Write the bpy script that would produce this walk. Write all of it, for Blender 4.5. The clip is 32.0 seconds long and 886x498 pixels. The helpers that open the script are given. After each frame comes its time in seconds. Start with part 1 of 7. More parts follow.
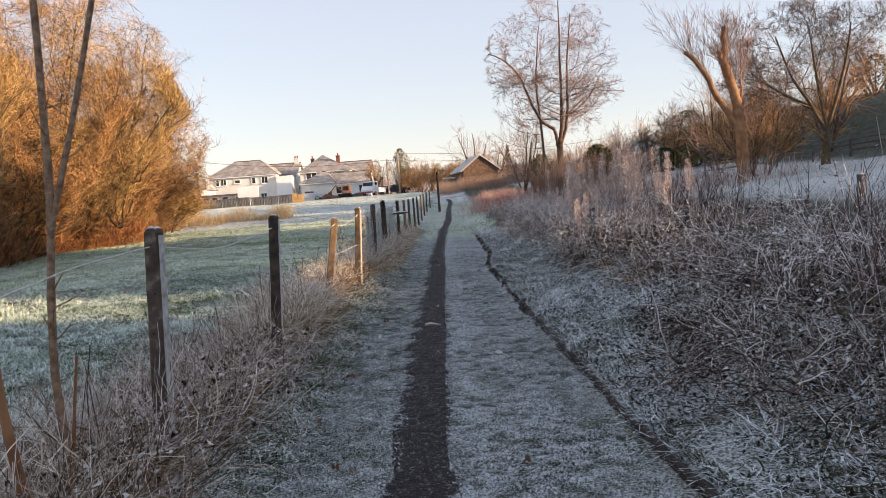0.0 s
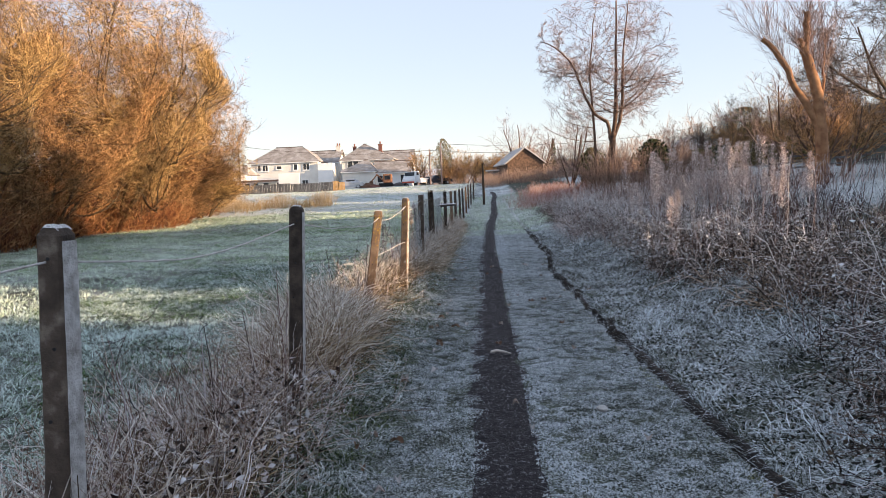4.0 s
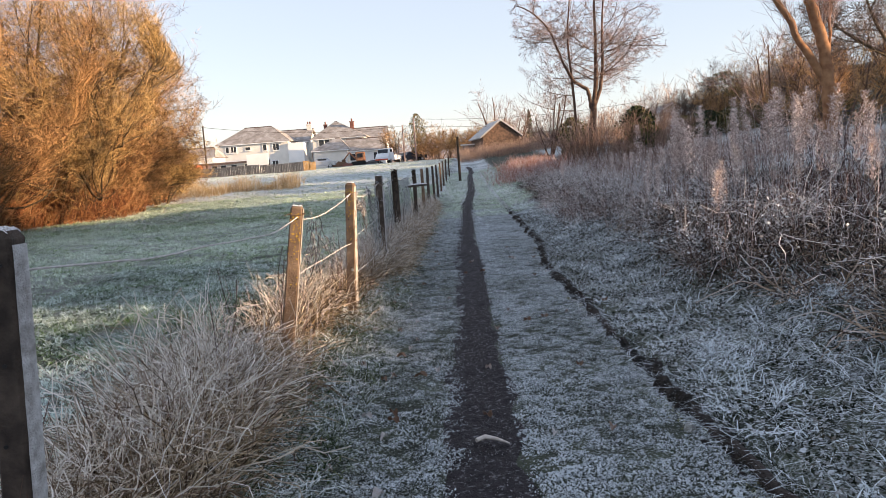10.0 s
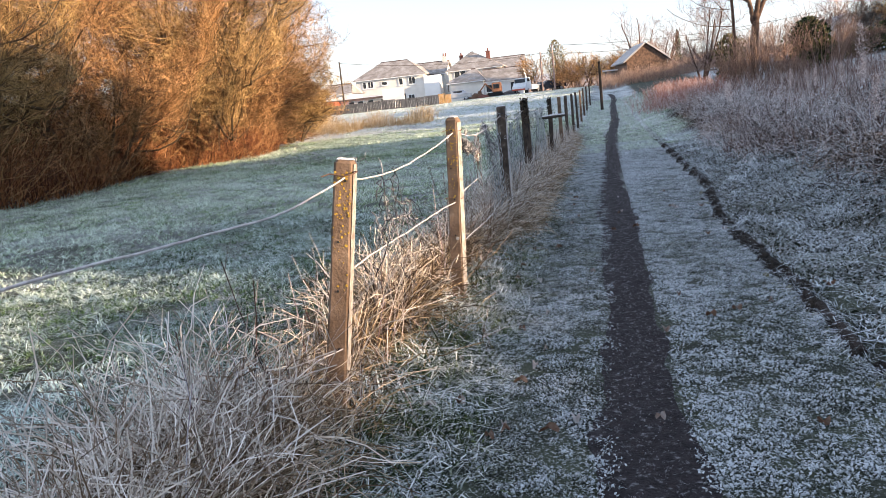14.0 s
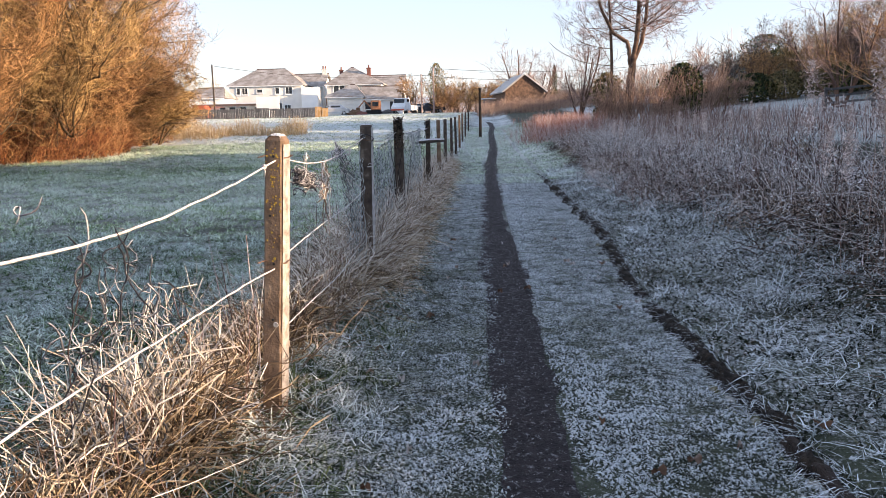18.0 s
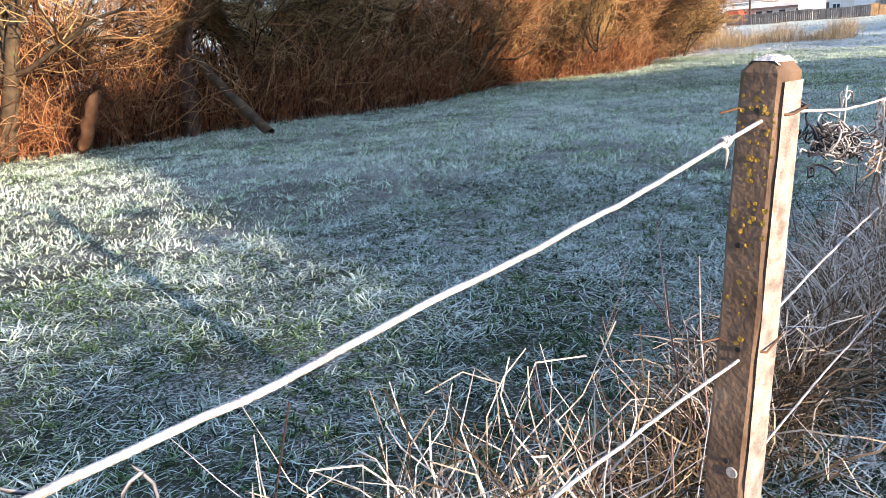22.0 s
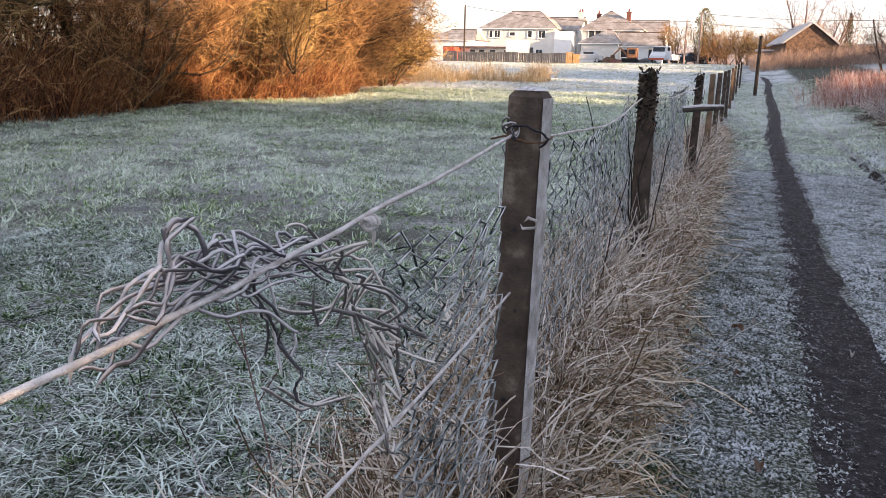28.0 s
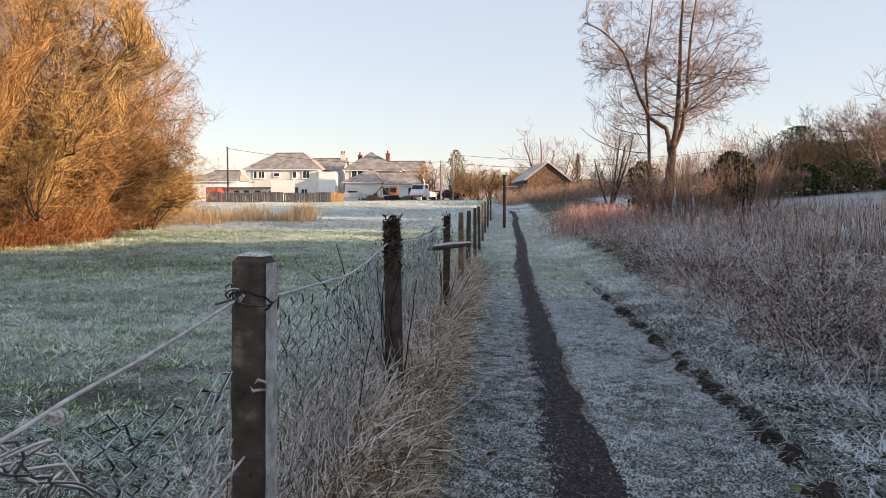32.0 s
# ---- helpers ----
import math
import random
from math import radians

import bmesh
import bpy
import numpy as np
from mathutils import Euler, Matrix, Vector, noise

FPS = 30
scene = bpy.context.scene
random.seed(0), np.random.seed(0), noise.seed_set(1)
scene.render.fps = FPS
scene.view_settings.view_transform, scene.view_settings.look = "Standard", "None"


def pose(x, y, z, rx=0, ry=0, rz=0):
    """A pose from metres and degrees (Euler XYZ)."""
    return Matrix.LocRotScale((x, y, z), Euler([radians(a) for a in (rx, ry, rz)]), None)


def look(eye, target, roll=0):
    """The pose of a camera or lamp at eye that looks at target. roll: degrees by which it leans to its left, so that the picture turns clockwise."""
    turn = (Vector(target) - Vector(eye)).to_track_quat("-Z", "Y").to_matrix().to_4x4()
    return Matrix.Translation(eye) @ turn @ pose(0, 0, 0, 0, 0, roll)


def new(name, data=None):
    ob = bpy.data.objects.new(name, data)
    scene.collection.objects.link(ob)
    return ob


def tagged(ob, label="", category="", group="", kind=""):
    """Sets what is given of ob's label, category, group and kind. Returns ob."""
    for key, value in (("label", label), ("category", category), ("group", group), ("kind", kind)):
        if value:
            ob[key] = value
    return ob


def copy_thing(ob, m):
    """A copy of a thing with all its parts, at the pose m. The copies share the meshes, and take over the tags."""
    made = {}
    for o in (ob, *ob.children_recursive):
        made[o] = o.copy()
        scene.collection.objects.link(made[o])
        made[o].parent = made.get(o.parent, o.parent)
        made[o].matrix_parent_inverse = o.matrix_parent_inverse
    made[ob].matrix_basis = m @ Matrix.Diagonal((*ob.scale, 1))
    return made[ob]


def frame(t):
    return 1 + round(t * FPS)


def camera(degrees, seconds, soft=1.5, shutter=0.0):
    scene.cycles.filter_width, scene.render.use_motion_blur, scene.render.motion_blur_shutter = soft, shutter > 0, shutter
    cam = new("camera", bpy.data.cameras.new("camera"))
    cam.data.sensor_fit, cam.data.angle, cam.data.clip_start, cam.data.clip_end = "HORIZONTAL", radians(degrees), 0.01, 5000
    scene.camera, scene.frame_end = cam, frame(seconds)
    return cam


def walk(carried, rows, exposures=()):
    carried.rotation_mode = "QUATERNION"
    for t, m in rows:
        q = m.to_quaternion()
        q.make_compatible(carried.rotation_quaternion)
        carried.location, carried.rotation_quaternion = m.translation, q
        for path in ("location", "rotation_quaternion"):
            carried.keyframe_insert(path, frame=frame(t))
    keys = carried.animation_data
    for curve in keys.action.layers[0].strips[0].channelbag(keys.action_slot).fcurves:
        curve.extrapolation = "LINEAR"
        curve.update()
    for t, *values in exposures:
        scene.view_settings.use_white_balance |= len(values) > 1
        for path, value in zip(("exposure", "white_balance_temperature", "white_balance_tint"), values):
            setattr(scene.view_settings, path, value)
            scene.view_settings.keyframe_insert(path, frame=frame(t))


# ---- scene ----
cam = camera(59.2, 32.0, soft=0.7)
PATH = [
    (0, (0.045, 1.19, 1.441), (0.031, 3.185, 1.306), -4.2),
    (0.5, (-0.061, 1.444, 1.444), (-0.118, 3.439, 1.312), -2.9),
    (1, (-0.081, 1.622, 1.443), (-0.136, 3.617, 1.304), -2.5),
    (1.5, (-0.051, 1.937, 1.447), (-0.107, 3.932, 1.309), -2.7),
    (2, (-0.1, 2.125, 1.438), (-0.225, 4.116, 1.301), -3.0),
    (2.5, (-0.153, 2.437, 1.437), (-0.276, 4.428, 1.294), -2.7),
    (4.5, (-0.28, 3.295, 1.445), (-0.393, 5.286, 1.295), -2.4),
    (5, (-0.19, 3.489, 1.443), (-0.303, 5.48, 1.284), -3.6),
    (5.5, (-0.177, 3.687, 1.443), (-0.396, 5.666, 1.252), -5.0),
    (6, (-0.289, 3.92, 1.459), (-0.517, 5.897, 1.266), -4.6),
    (6.5, (-0.279, 4.123, 1.456), (-0.498, 6.101, 1.265), -4.1),
    (7, (-0.199, 4.381, 1.454), (-0.414, 6.36, 1.263), -4.2),
    (7.5, (-0.264, 4.589, 1.455), (-0.482, 6.568, 1.264), -4.6),
    (8, (-0.309, 4.823, 1.47), (-0.459, 6.808, 1.271), -3.7),
    (8.5, (-0.232, 5.117, 1.472), (-0.366, 7.103, 1.275), -3.7),
    (9, (-0.223, 5.339, 1.457), (-0.36, 7.325, 1.261), -4.0),
    (9.5, (-0.294, 5.597, 1.47), (-0.402, 7.584, 1.267), -4.0),
    (10, (-0.249, 5.866, 1.466), (-0.31, 7.854, 1.252), -4.2),
    (10.5, (-0.23, 6.157, 1.468), (-0.358, 8.142, 1.256), -5.0),
    (11, (-0.305, 6.456, 1.468), (-0.451, 8.44, 1.255), -4.8),
    (11.5, (-0.294, 6.686, 1.457), (-0.437, 8.669, 1.244), -4.8),
    (12, (-0.227, 6.981, 1.451), (-0.379, 8.964, 1.238), -4.6),
    (12.5, (-0.277, 7.234, 1.445), (-0.509, 9.209, 1.23), -5.0),
    (13, (-0.312, 7.479, 1.461), (-0.514, 9.457, 1.242), -3.7),
    (13.5, (-0.279, 7.777, 1.445), (-0.477, 9.755, 1.224), -4.1),
    (14, (-0.31, 7.993, 1.428), (-0.734, 9.915, 1.075), -6.1),
    (14.5, (-0.422, 8.264, 1.452), (-0.853, 10.184, 1.098), -5.0),
    (16.5, (-0.509, 9.025, 1.438), (-1.175, 10.888, 1.145), -4.0),
    (17, (-0.438, 9.329, 1.442), (-0.955, 11.236, 1.135), -3.2),
    (17.5, (-0.469, 9.648, 1.433), (-0.689, 11.609, 1.105), -1.8),
    (18, (-0.441, 9.895, 1.417), (-0.537, 11.866, 1.089), -1.2),
    (18.5, (-0.384, 10.259, 1.437), (-0.49, 12.229, 1.108), -2.8),
    (19, (-0.444, 10.544, 1.426), (-0.661, 12.504, 1.093), -4.6),
    (19.5, (-0.495, 10.842, 1.437), (-0.724, 12.798, 1.085), -3.3),
    (20, (-0.53, 11.179, 1.424), (-1.212, 13.016, 1.025), -5.7),
    (20.5, (-0.653, 11.37, 1.431), (-1.451, 13.153, 1.003), -4.8),
    (21, (-0.723, 11.567, 1.426), (-1.68, 13.268, 0.991), -3.6),
    (21.5, (-0.784, 11.683, 1.42), (-2.099, 13.127, 0.989), -4.8),
    (22, (-0.838, 11.736, 1.418), (-2.099, 13.21, 0.93), -4.1),
    (22.5, (-0.691, 11.855, 1.423), (-1.586, 13.573, 0.925), -5.9),
    (23, (-0.694, 11.997, 1.423), (-1.376, 13.811, 0.928), -4.6),
    (23.5, (-0.644, 12.212, 1.407), (-0.866, 14.136, 0.907), -0.8),
    (24, (-0.496, 12.523, 1.442), (-0.634, 14.457, 0.95), -2.4),
    (24.5, (-0.531, 12.782, 1.437), (-0.685, 14.722, 0.978), -3.0),
    (25, (-0.551, 13.172, 1.435), (-0.677, 15.115, 0.978), -2.8),
    (25.5, (-0.555, 13.49, 1.439), (-0.951, 15.4, 0.998), -4.8),
    (26, (-0.674, 13.812, 1.437), (-1.096, 15.716, 0.99), -3.8),
    (26.5, (-0.719, 14.082, 1.434), (-1.257, 15.955, 0.985), -2.9),
    (28.5, (-0.881, 14.323, 1.446), (-1.571, 16.144, 0.989), 1.4),
    (29, (-0.832, 14.324, 1.458), (-1.448, 16.18, 1.035), -1.0),
    (29.5, (-0.787, 14.313, 1.484), (-1.275, 16.227, 1.166), -1.2),
    (30, (-0.756, 14.287, 1.498), (-1.103, 16.235, 1.208), -0.9),
    (30.5, (-0.754, 14.279, 1.503), (-1.058, 16.238, 1.233), -0.7),
    (31, (-0.735, 14.275, 1.508), (-1.006, 16.245, 1.29), -0.4),
    (31.5, (-0.727, 14.25, 1.515), (-0.966, 16.232, 1.386), -0.2),
    (32, (-0.732, 14.278, 1.511), (-0.87, 16.27, 1.401), -0.1),
]
EXPOSURES = [(0, 1.08, 6950, 19), (2, 1.12, 6500, 16), (5, 1.17, 6550, 16), (11, 1.15, 6650, 17), (13.2, 1.15, 6600, 16), (14, 1.4, 6250, 16), (14.5, 1.4, 6200, 16), (17, 1.17, 6050, 17), (19, 1.40, 6400, 18), (21.5, 1.38, 5650, 15), (23, 1.33, 5500, 16), (24, 1.62, 6650, 18), (25, 1.67, 6950, 21), (26, 1.68, 7100, 22), (28.5, 1.5, 6950, 23), (29.3, 1.45, 6900, 23), (30, 1.10, 6900, 19), (32, 1.04, 6850, 18)]
walk(cam, [(t, look(eye, target, roll)) for t, eye, target, roll in PATH], EXPOSURES)

# ---- light ----
SUN_EL, SUN_AZ = 8.5, 104.5          # degrees; azimuth clockwise from +y
sun_dir = Vector((math.sin(radians(SUN_AZ)) * math.cos(radians(SUN_EL)), math.cos(radians(SUN_AZ)) * math.cos(radians(SUN_EL)), math.sin(radians(SUN_EL))))
world = bpy.data.worlds.new("winter_sky")
scene.world = world
world.use_nodes = True
wn = world.node_tree.nodes
sky = wn.new("ShaderNodeTexSky")
sky.sky_type, sky.sun_disc = "NISHITA", False
sky.sun_elevation, sky.sun_rotation = radians(SUN_EL), radians(SUN_AZ)
sky.air_density, sky.dust_density, sky.ozone_density = 1.0, 0.2, 1.0
wn["Background"].inputs[1].default_value = 0.15
hsv = wn.new("ShaderNodeHueSaturation")
hsv.inputs["Saturation"].default_value, hsv.inputs["Value"].default_value = 0.95, 0.90
world.node_tree.links.new(sky.outputs[0], hsv.inputs["Color"])
haze = wn.new("ShaderNodeMix")                                      # thin high haze over the blue
haze.data_type = "RGBA"
haze.inputs["Factor"].default_value = 0.62
haze.inputs["B"].default_value = (2.30, 2.62, 3.16, 1)
world.node_tree.links.new(hsv.outputs[0], haze.inputs["A"])
world.node_tree.links.new(haze.outputs["Result"], wn["Background"].inputs[0])
sun = new("sun", bpy.data.lights.new("sun", "SUN"))
sun.data.energy, sun.data.angle, sun.data.color = 5.0, radians(0.6), (1.0, 0.74, 0.46)
sun.matrix_world = look(sun_dir * 100, (0, 0, 0))


# ---- materials ----
def mat(name, c1, c2, rough=0.85, scale=6.0, bump=0.0, bscale=40.0, island=0.0, frost=0.0, fcol=(0.72, 0.76, 0.8), metallic=0.0, objrand=0.0, c3=None, fscale=3.0, up=False, tips=0.0, soft_edge=0.33, vary=0.6):
    """Two-scale mottled surface. island / objrand: how far pieces differ; frost: share of rime; up: rime settles on faces that look up."""
    m = bpy.data.materials.new(name)
    m.use_nodes = True
    nt = m.node_tree
    N, Lk = nt.nodes.new, nt.links.new
    b = nt.nodes["Principled BSDF"]
    b.inputs["Roughness"].default_value, b.inputs["Metallic"].default_value = rough, metallic
    b.inputs["Specular IOR Level"].default_value = 0.3
    geo = N("ShaderNodeNewGeometry")
    n1 = N("ShaderNodeTexNoise")
    n1.inputs["Scale"].default_value, n1.inputs["Detail"].default_value = scale, 6
    Lk(geo.outputs["Position"], n1.inputs["Vector"])
    ramp = N("ShaderNodeValToRGB")
    ramp.color_ramp.elements[0].position, ramp.color_ramp.elements[1].position = 0.32, 0.68
    ramp.color_ramp.elements[0].color, ramp.color_ramp.elements[1].color = (*c1, 1), (*c2, 1)
    if c3:
        e = ramp.color_ramp.elements.new(0.86)
        e.color = (*c3, 1)
    fac = n1.outputs["Fac"]
    rnd = None
    if island:
        rnd = geo.outputs["Random Per Island"]
    elif objrand:
        rnd = N("ShaderNodeObjectInfo").outputs["Random"]
    if rnd:
        k = island or objrand
        mr = N("ShaderNodeMapRange")
        mr.inputs["To Min"].default_value, mr.inputs["To Max"].default_value = -k / 2, k / 2
        Lk(rnd, mr.inputs["Value"])
        ad = N("ShaderNodeMath")
        ad.operation = "ADD"
        Lk(fac, ad.inputs[0]), Lk(mr.outputs[0], ad.inputs[1])
        fac = ad.outputs[0]
    Lk(fac, ramp.inputs["Fac"])
    col = ramp.outputs["Color"]
    if frost:
        n2 = N("ShaderNodeTexNoise")
        n2.inputs["Scale"].default_value, n2.inputs["Detail"].default_value = fscale, 8
        n2.inputs["Roughness"].default_value = 0.7
        Lk(geo.outputs["Position"], n2.inputs["Vector"])
        lo = N("ShaderNodeMapRange")
        lo.inputs["From Min"].default_value, lo.inputs["From Max"].default_value = 0.785 - 0.5 * frost - soft_edge / 2, 0.785 - 0.5 * frost + soft_edge / 2
        src = n2.outputs["Fac"]
        if rnd:
            a2 = N("ShaderNodeMath")
            a2.operation = "MULTIPLY_ADD"
            a2.inputs[1].default_value = vary
            a2.inputs[2].default_value = -vary / 2
            Lk(rnd, a2.inputs[0])
            a3 = N("ShaderNodeMath")
            a3.operation = "ADD"
            Lk(src, a3.inputs[0]), Lk(a2.outputs[0], a3.inputs[1])
            src = a3.outputs[0]
        if up:
            sx = N("ShaderNodeSeparateXYZ")
            Lk(geo.outputs["Normal"], sx.inputs[0])
            a4 = N("ShaderNodeMath")
            a4.operation = "MULTIPLY_ADD"
            a4.inputs[1].default_value, a4.inputs[2].default_value = 0.35, -0.05
            Lk(sx.outputs["Z"], a4.inputs[0])
            a5 = N("ShaderNodeMath")
            a5.operation = "ADD"
            Lk(src, a5.inputs[0]), Lk(a4.outputs[0], a5.inputs[1])
            src = a5.outputs[0]
        if tips:                                                       # rime gathers on the tips of blades
            at = N("ShaderNodeAttribute")
            at.attribute_name = "rime"
            a6 = N("ShaderNodeMath")
            a6.operation = "MULTIPLY_ADD"
            a6.inputs[1].default_value, a6.inputs[2].default_value = tips, -tips * 0.55
            Lk(at.outputs["Fac"], a6.inputs[0])
            a7 = N("ShaderNodeMath")
            a7.operation = "ADD"
            Lk(src, a7.inputs[0]), Lk(a6.outputs[0], a7.inputs[1])
            src = a7.outputs[0]
        Lk(src, lo.inputs["Value"])
        mx = N("ShaderNodeMix")
        mx.data_type = "RGBA"
        mx.inputs["B"].default_value = (*fcol, 1)
        Lk(lo.outputs[0], mx.inputs["Factor"]), Lk(col, mx.inputs["A"])
        col = mx.outputs["Result"]
    Lk(col, b.inputs["Base Color"])
    if bump:
        n3 = N("ShaderNodeTexNoise")
        n3.inputs["Scale"].default_value, n3.inputs["Detail"].default_value = bscale, 5
        Lk(geo.outputs["Position"], n3.inputs["Vector"])
        bp = N("ShaderNodeBump")
        bp.inputs["Strength"].default_value, bp.inputs["Distance"].default_value = bump, 0.02
        Lk(n3.outputs["Fac"], bp.inputs["Height"]), Lk(bp.outputs["Normal"], b.inputs["Normal"])
    return m


FROST = (0.84, 0.86, 0.88)
M_GROUND = mat("frosted_turf", (0.016, 0.020, 0.014), (0.062, 0.076, 0.048), scale=3.0, bump=1.0, bscale=70, frost=0.585, fcol=(0.60, 0.65, 0.66), fscale=55.0, tips=0.5, soft_edge=0.22)
M_SOIL = mat("trodden_soil", (0.009, 0.007, 0.0085), (0.030, 0.024, 0.027), scale=16, bump=1.0, bscale=80, c3=(0.10, 0.085, 0.085), frost=0.22, fcol=(0.42, 0.42, 0.44), fscale=28, soft_edge=0.25)
# rime raised beyond the other grasses to stand in for sun on the far field
M_FARGRASS = mat("sun_whitened_field_grass", (0.10, 0.175, 0.065), (0.27, 0.38, 0.15), scale=0.3, island=0.8, frost=0.76, fcol=(0.76, 0.80, 0.76), fscale=0.9, tips=0.35, soft_edge=0.40)
M_FIELDGRASS = mat("frosted_field_grass", (0.012, 0.036, 0.012), (0.14, 0.24, 0.080), scale=0.9, island=0.8, frost=0.50, fcol=(0.66, 0.78, 0.74), fscale=2.6, tips=1.0, soft_edge=0.55)
M_MIDGRASS = mat("rimed_meadow_grass", (0.085, 0.160, 0.055), (0.36, 0.51, 0.21), scale=0.5, island=0.8, frost=0.55, fcol=(0.74, 0.85, 0.74), fscale=1.5, tips=0.85, soft_edge=0.6)
M_VERGE = mat("frosted_verge_grass", (0.022, 0.029, 0.020), (0.16, 0.178, 0.122), scale=2.5, island=0.9, frost=0.56, fcol=(0.54, 0.59, 0.62), fscale=6.0, tips=0.70, soft_edge=0.66, vary=0.35)
M_FENCEGRASS = mat("fence_grass_green", (0.018, 0.036, 0.011), (0.13, 0.17, 0.06), scale=1.7, island=1.1, frost=0.36, fcol=(0.72, 0.78, 0.78), fscale=3.0, tips=0.5, soft_edge=0.24)
M_BANK = mat("rimed_bank_grass", (0.008, 0.011, 0.007), (0.095, 0.10, 0.052), scale=1.7, island=1.0, frost=0.48, fcol=(0.70, 0.77, 0.81), fscale=3.0, tips=0.95, soft_edge=0.32)
M_DEADGRASS = mat("dead_grass", (0.062, 0.040, 0.023), (0.41, 0.30, 0.175), scale=1.6, island=1.2, frost=0.18, fcol=(0.66, 0.60, 0.52), fscale=5.0, tips=0.6, soft_edge=0.32)
M_PALEGRASS = mat("pale_straw", (0.17, 0.115, 0.070), (0.66, 0.51, 0.34), scale=1.6, island=1.1, frost=0.28, fcol=(0.82, 0.77, 0.71), fscale=5.0, tips=0.55, soft_edge=0.40)
M_BANKSTRAW = mat("pinkish_straw", (0.055, 0.036, 0.026), (0.46, 0.335, 0.235), scale=1.0, island=1.2, frost=0.36, fcol=(0.80, 0.75, 0.72), fscale=2.5, tips=0.7, soft_edge=0.35)
M_OAKTWIG = mat("dark_oak_twig", (0.060, 0.042, 0.034), (0.20, 0.14, 0.11), scale=1.0, island=0.9)
M_BRAMBLE = mat("bramble_stem", (0.026, 0.015, 0.014), (0.20, 0.135, 0.105), scale=0.8, island=0.9, frost=0.22, fcol=(0.78, 0.75, 0.74), fscale=1.6, up=True, tips=0.70, soft_edge=0.30)
M_BUSH = mat("dark_bush_stem", (0.040, 0.022, 0.022), (0.20, 0.12, 0.105), scale=0.8, island=0.9, frost=0.18, fcol=(0.70, 0.69, 0.73), fscale=3.0, up=True, soft_edge=0.25)
M_LEAF = mat("frosted_leaf", (0.012, 0.0105, 0.008), (0.11, 0.078, 0.052), scale=1.2, island=1.0, frost=0.14, fcol=(0.72, 0.74, 0.76), fscale=20.0, tips=0.5, soft_edge=0.40)
M_LITTER = mat("rimed_leaf_litter", (0.016, 0.022, 0.012), (0.12, 0.09, 0.055), scale=1.6, island=1.0, frost=0.30, fcol=(0.62, 0.68, 0.72), fscale=14.0, soft_edge=0.45)
M_WITHER = mat("withered_leaf", (0.025, 0.016, 0.012), (0.20, 0.135, 0.09), scale=1.6, island=1.0, frost=0.30, fcol=(0.66, 0.65, 0.66), fscale=14.0, soft_edge=0.45)
M_HERB = mat("willowherb_stalk", (0.13, 0.070, 0.060), (0.42, 0.28, 0.225), scale=2.0, island=0.8, frost=0.28, fcol=(0.74, 0.67, 0.64))
M_TWIG = mat("willow_twig", (0.11, 0.055, 0.025), (0.54, 0.31, 0.135), scale=0.5, island=1.0)
M_TWIG2 = mat("yellow_willow_twig", (0.11, 0.062, 0.025), (0.54, 0.36, 0.15), scale=0.5, island=1.0)
M_BARK = mat("mossy_bark", (0.055, 0.038, 0.025), (0.14, 0.10, 0.055), scale=5, bump=0.6, bscale=25, c3=(0.16, 0.16, 0.05))
M_REDSTEM = mat("red_stem", (0.075, 0.026, 0.016), (0.46, 0.20, 0.08), scale=0.7, island=1.1)
M_GREYTWIG = mat("bare_twig", (0.16, 0.10, 0.085), (0.40, 0.28, 0.235), scale=1.0, island=0.9)
M_ALDER = mat("alder_bark", (0.075, 0.046, 0.035), (0.21, 0.130, 0.088), scale=4, bump=0.5)
# orange of sunlit limbs put into the colour; also the cut stumps' own orange
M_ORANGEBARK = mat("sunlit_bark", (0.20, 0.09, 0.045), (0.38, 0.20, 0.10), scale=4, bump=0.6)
# one concrete in two colours, with sun and shade painted in
M_CONC_LIT = mat("sunlit_weathered_concrete", (0.105, 0.066, 0.042), (0.225, 0.152, 0.102), scale=9, bump=0.35, bscale=60, c3=(0.38, 0.29, 0.21), objrand=0.3)
M_CONC_SHADE = mat("shaded_concrete", (0.028, 0.021, 0.017), (0.095, 0.071, 0.056), scale=14, bump=0.4, bscale=90, c3=(0.25, 0.21, 0.17), objrand=0.3)
M_FROSTCAP = mat("rime", (0.20, 0.18, 0.17), (0.40, 0.38, 0.37), scale=60, bump=0.8, bscale=150, frost=0.66, fcol=(0.84, 0.84, 0.85), fscale=110, soft_edge=0.2)
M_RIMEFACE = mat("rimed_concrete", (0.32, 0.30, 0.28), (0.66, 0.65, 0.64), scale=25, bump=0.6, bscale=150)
# pale because sun falls on this face; that light is in the colour
M_LITFACE = mat("sunlit_concrete_face", (0.24, 0.20, 0.17), (0.56, 0.51, 0.46), scale=25, bump=0.6, bscale=150)
M_PLUME = mat("seed_plume", (0.52, 0.40, 0.35), (0.84, 0.74, 0.69), scale=3, island=0.9)
M_GRIT = mat("path_grit", (0.06, 0.052, 0.055), (0.26, 0.25, 0.26), scale=9, island=0.9)
M_LICHEN = mat("yellow_lichen", (0.34, 0.20, 0.03), (0.55, 0.36, 0.06), scale=60, bump=0.5, bscale=150)
M_WIRE = mat("rimed_wire", (0.46, 0.42, 0.40), (0.76, 0.74, 0.73), scale=30, bump=0.5, bscale=200)
M_RUST = mat("rusty_wire", (0.10, 0.05, 0.03), (0.22, 0.13, 0.08), scale=40, metallic=0.4, rough=0.7)
M_MESH = mat("rimed_chain_link", (0.020, 0.038, 0.040), (0.075, 0.115, 0.115), scale=12, frost=0.68, fcol=(0.66, 0.70, 0.72), fscale=9, up=True, soft_edge=0.3)
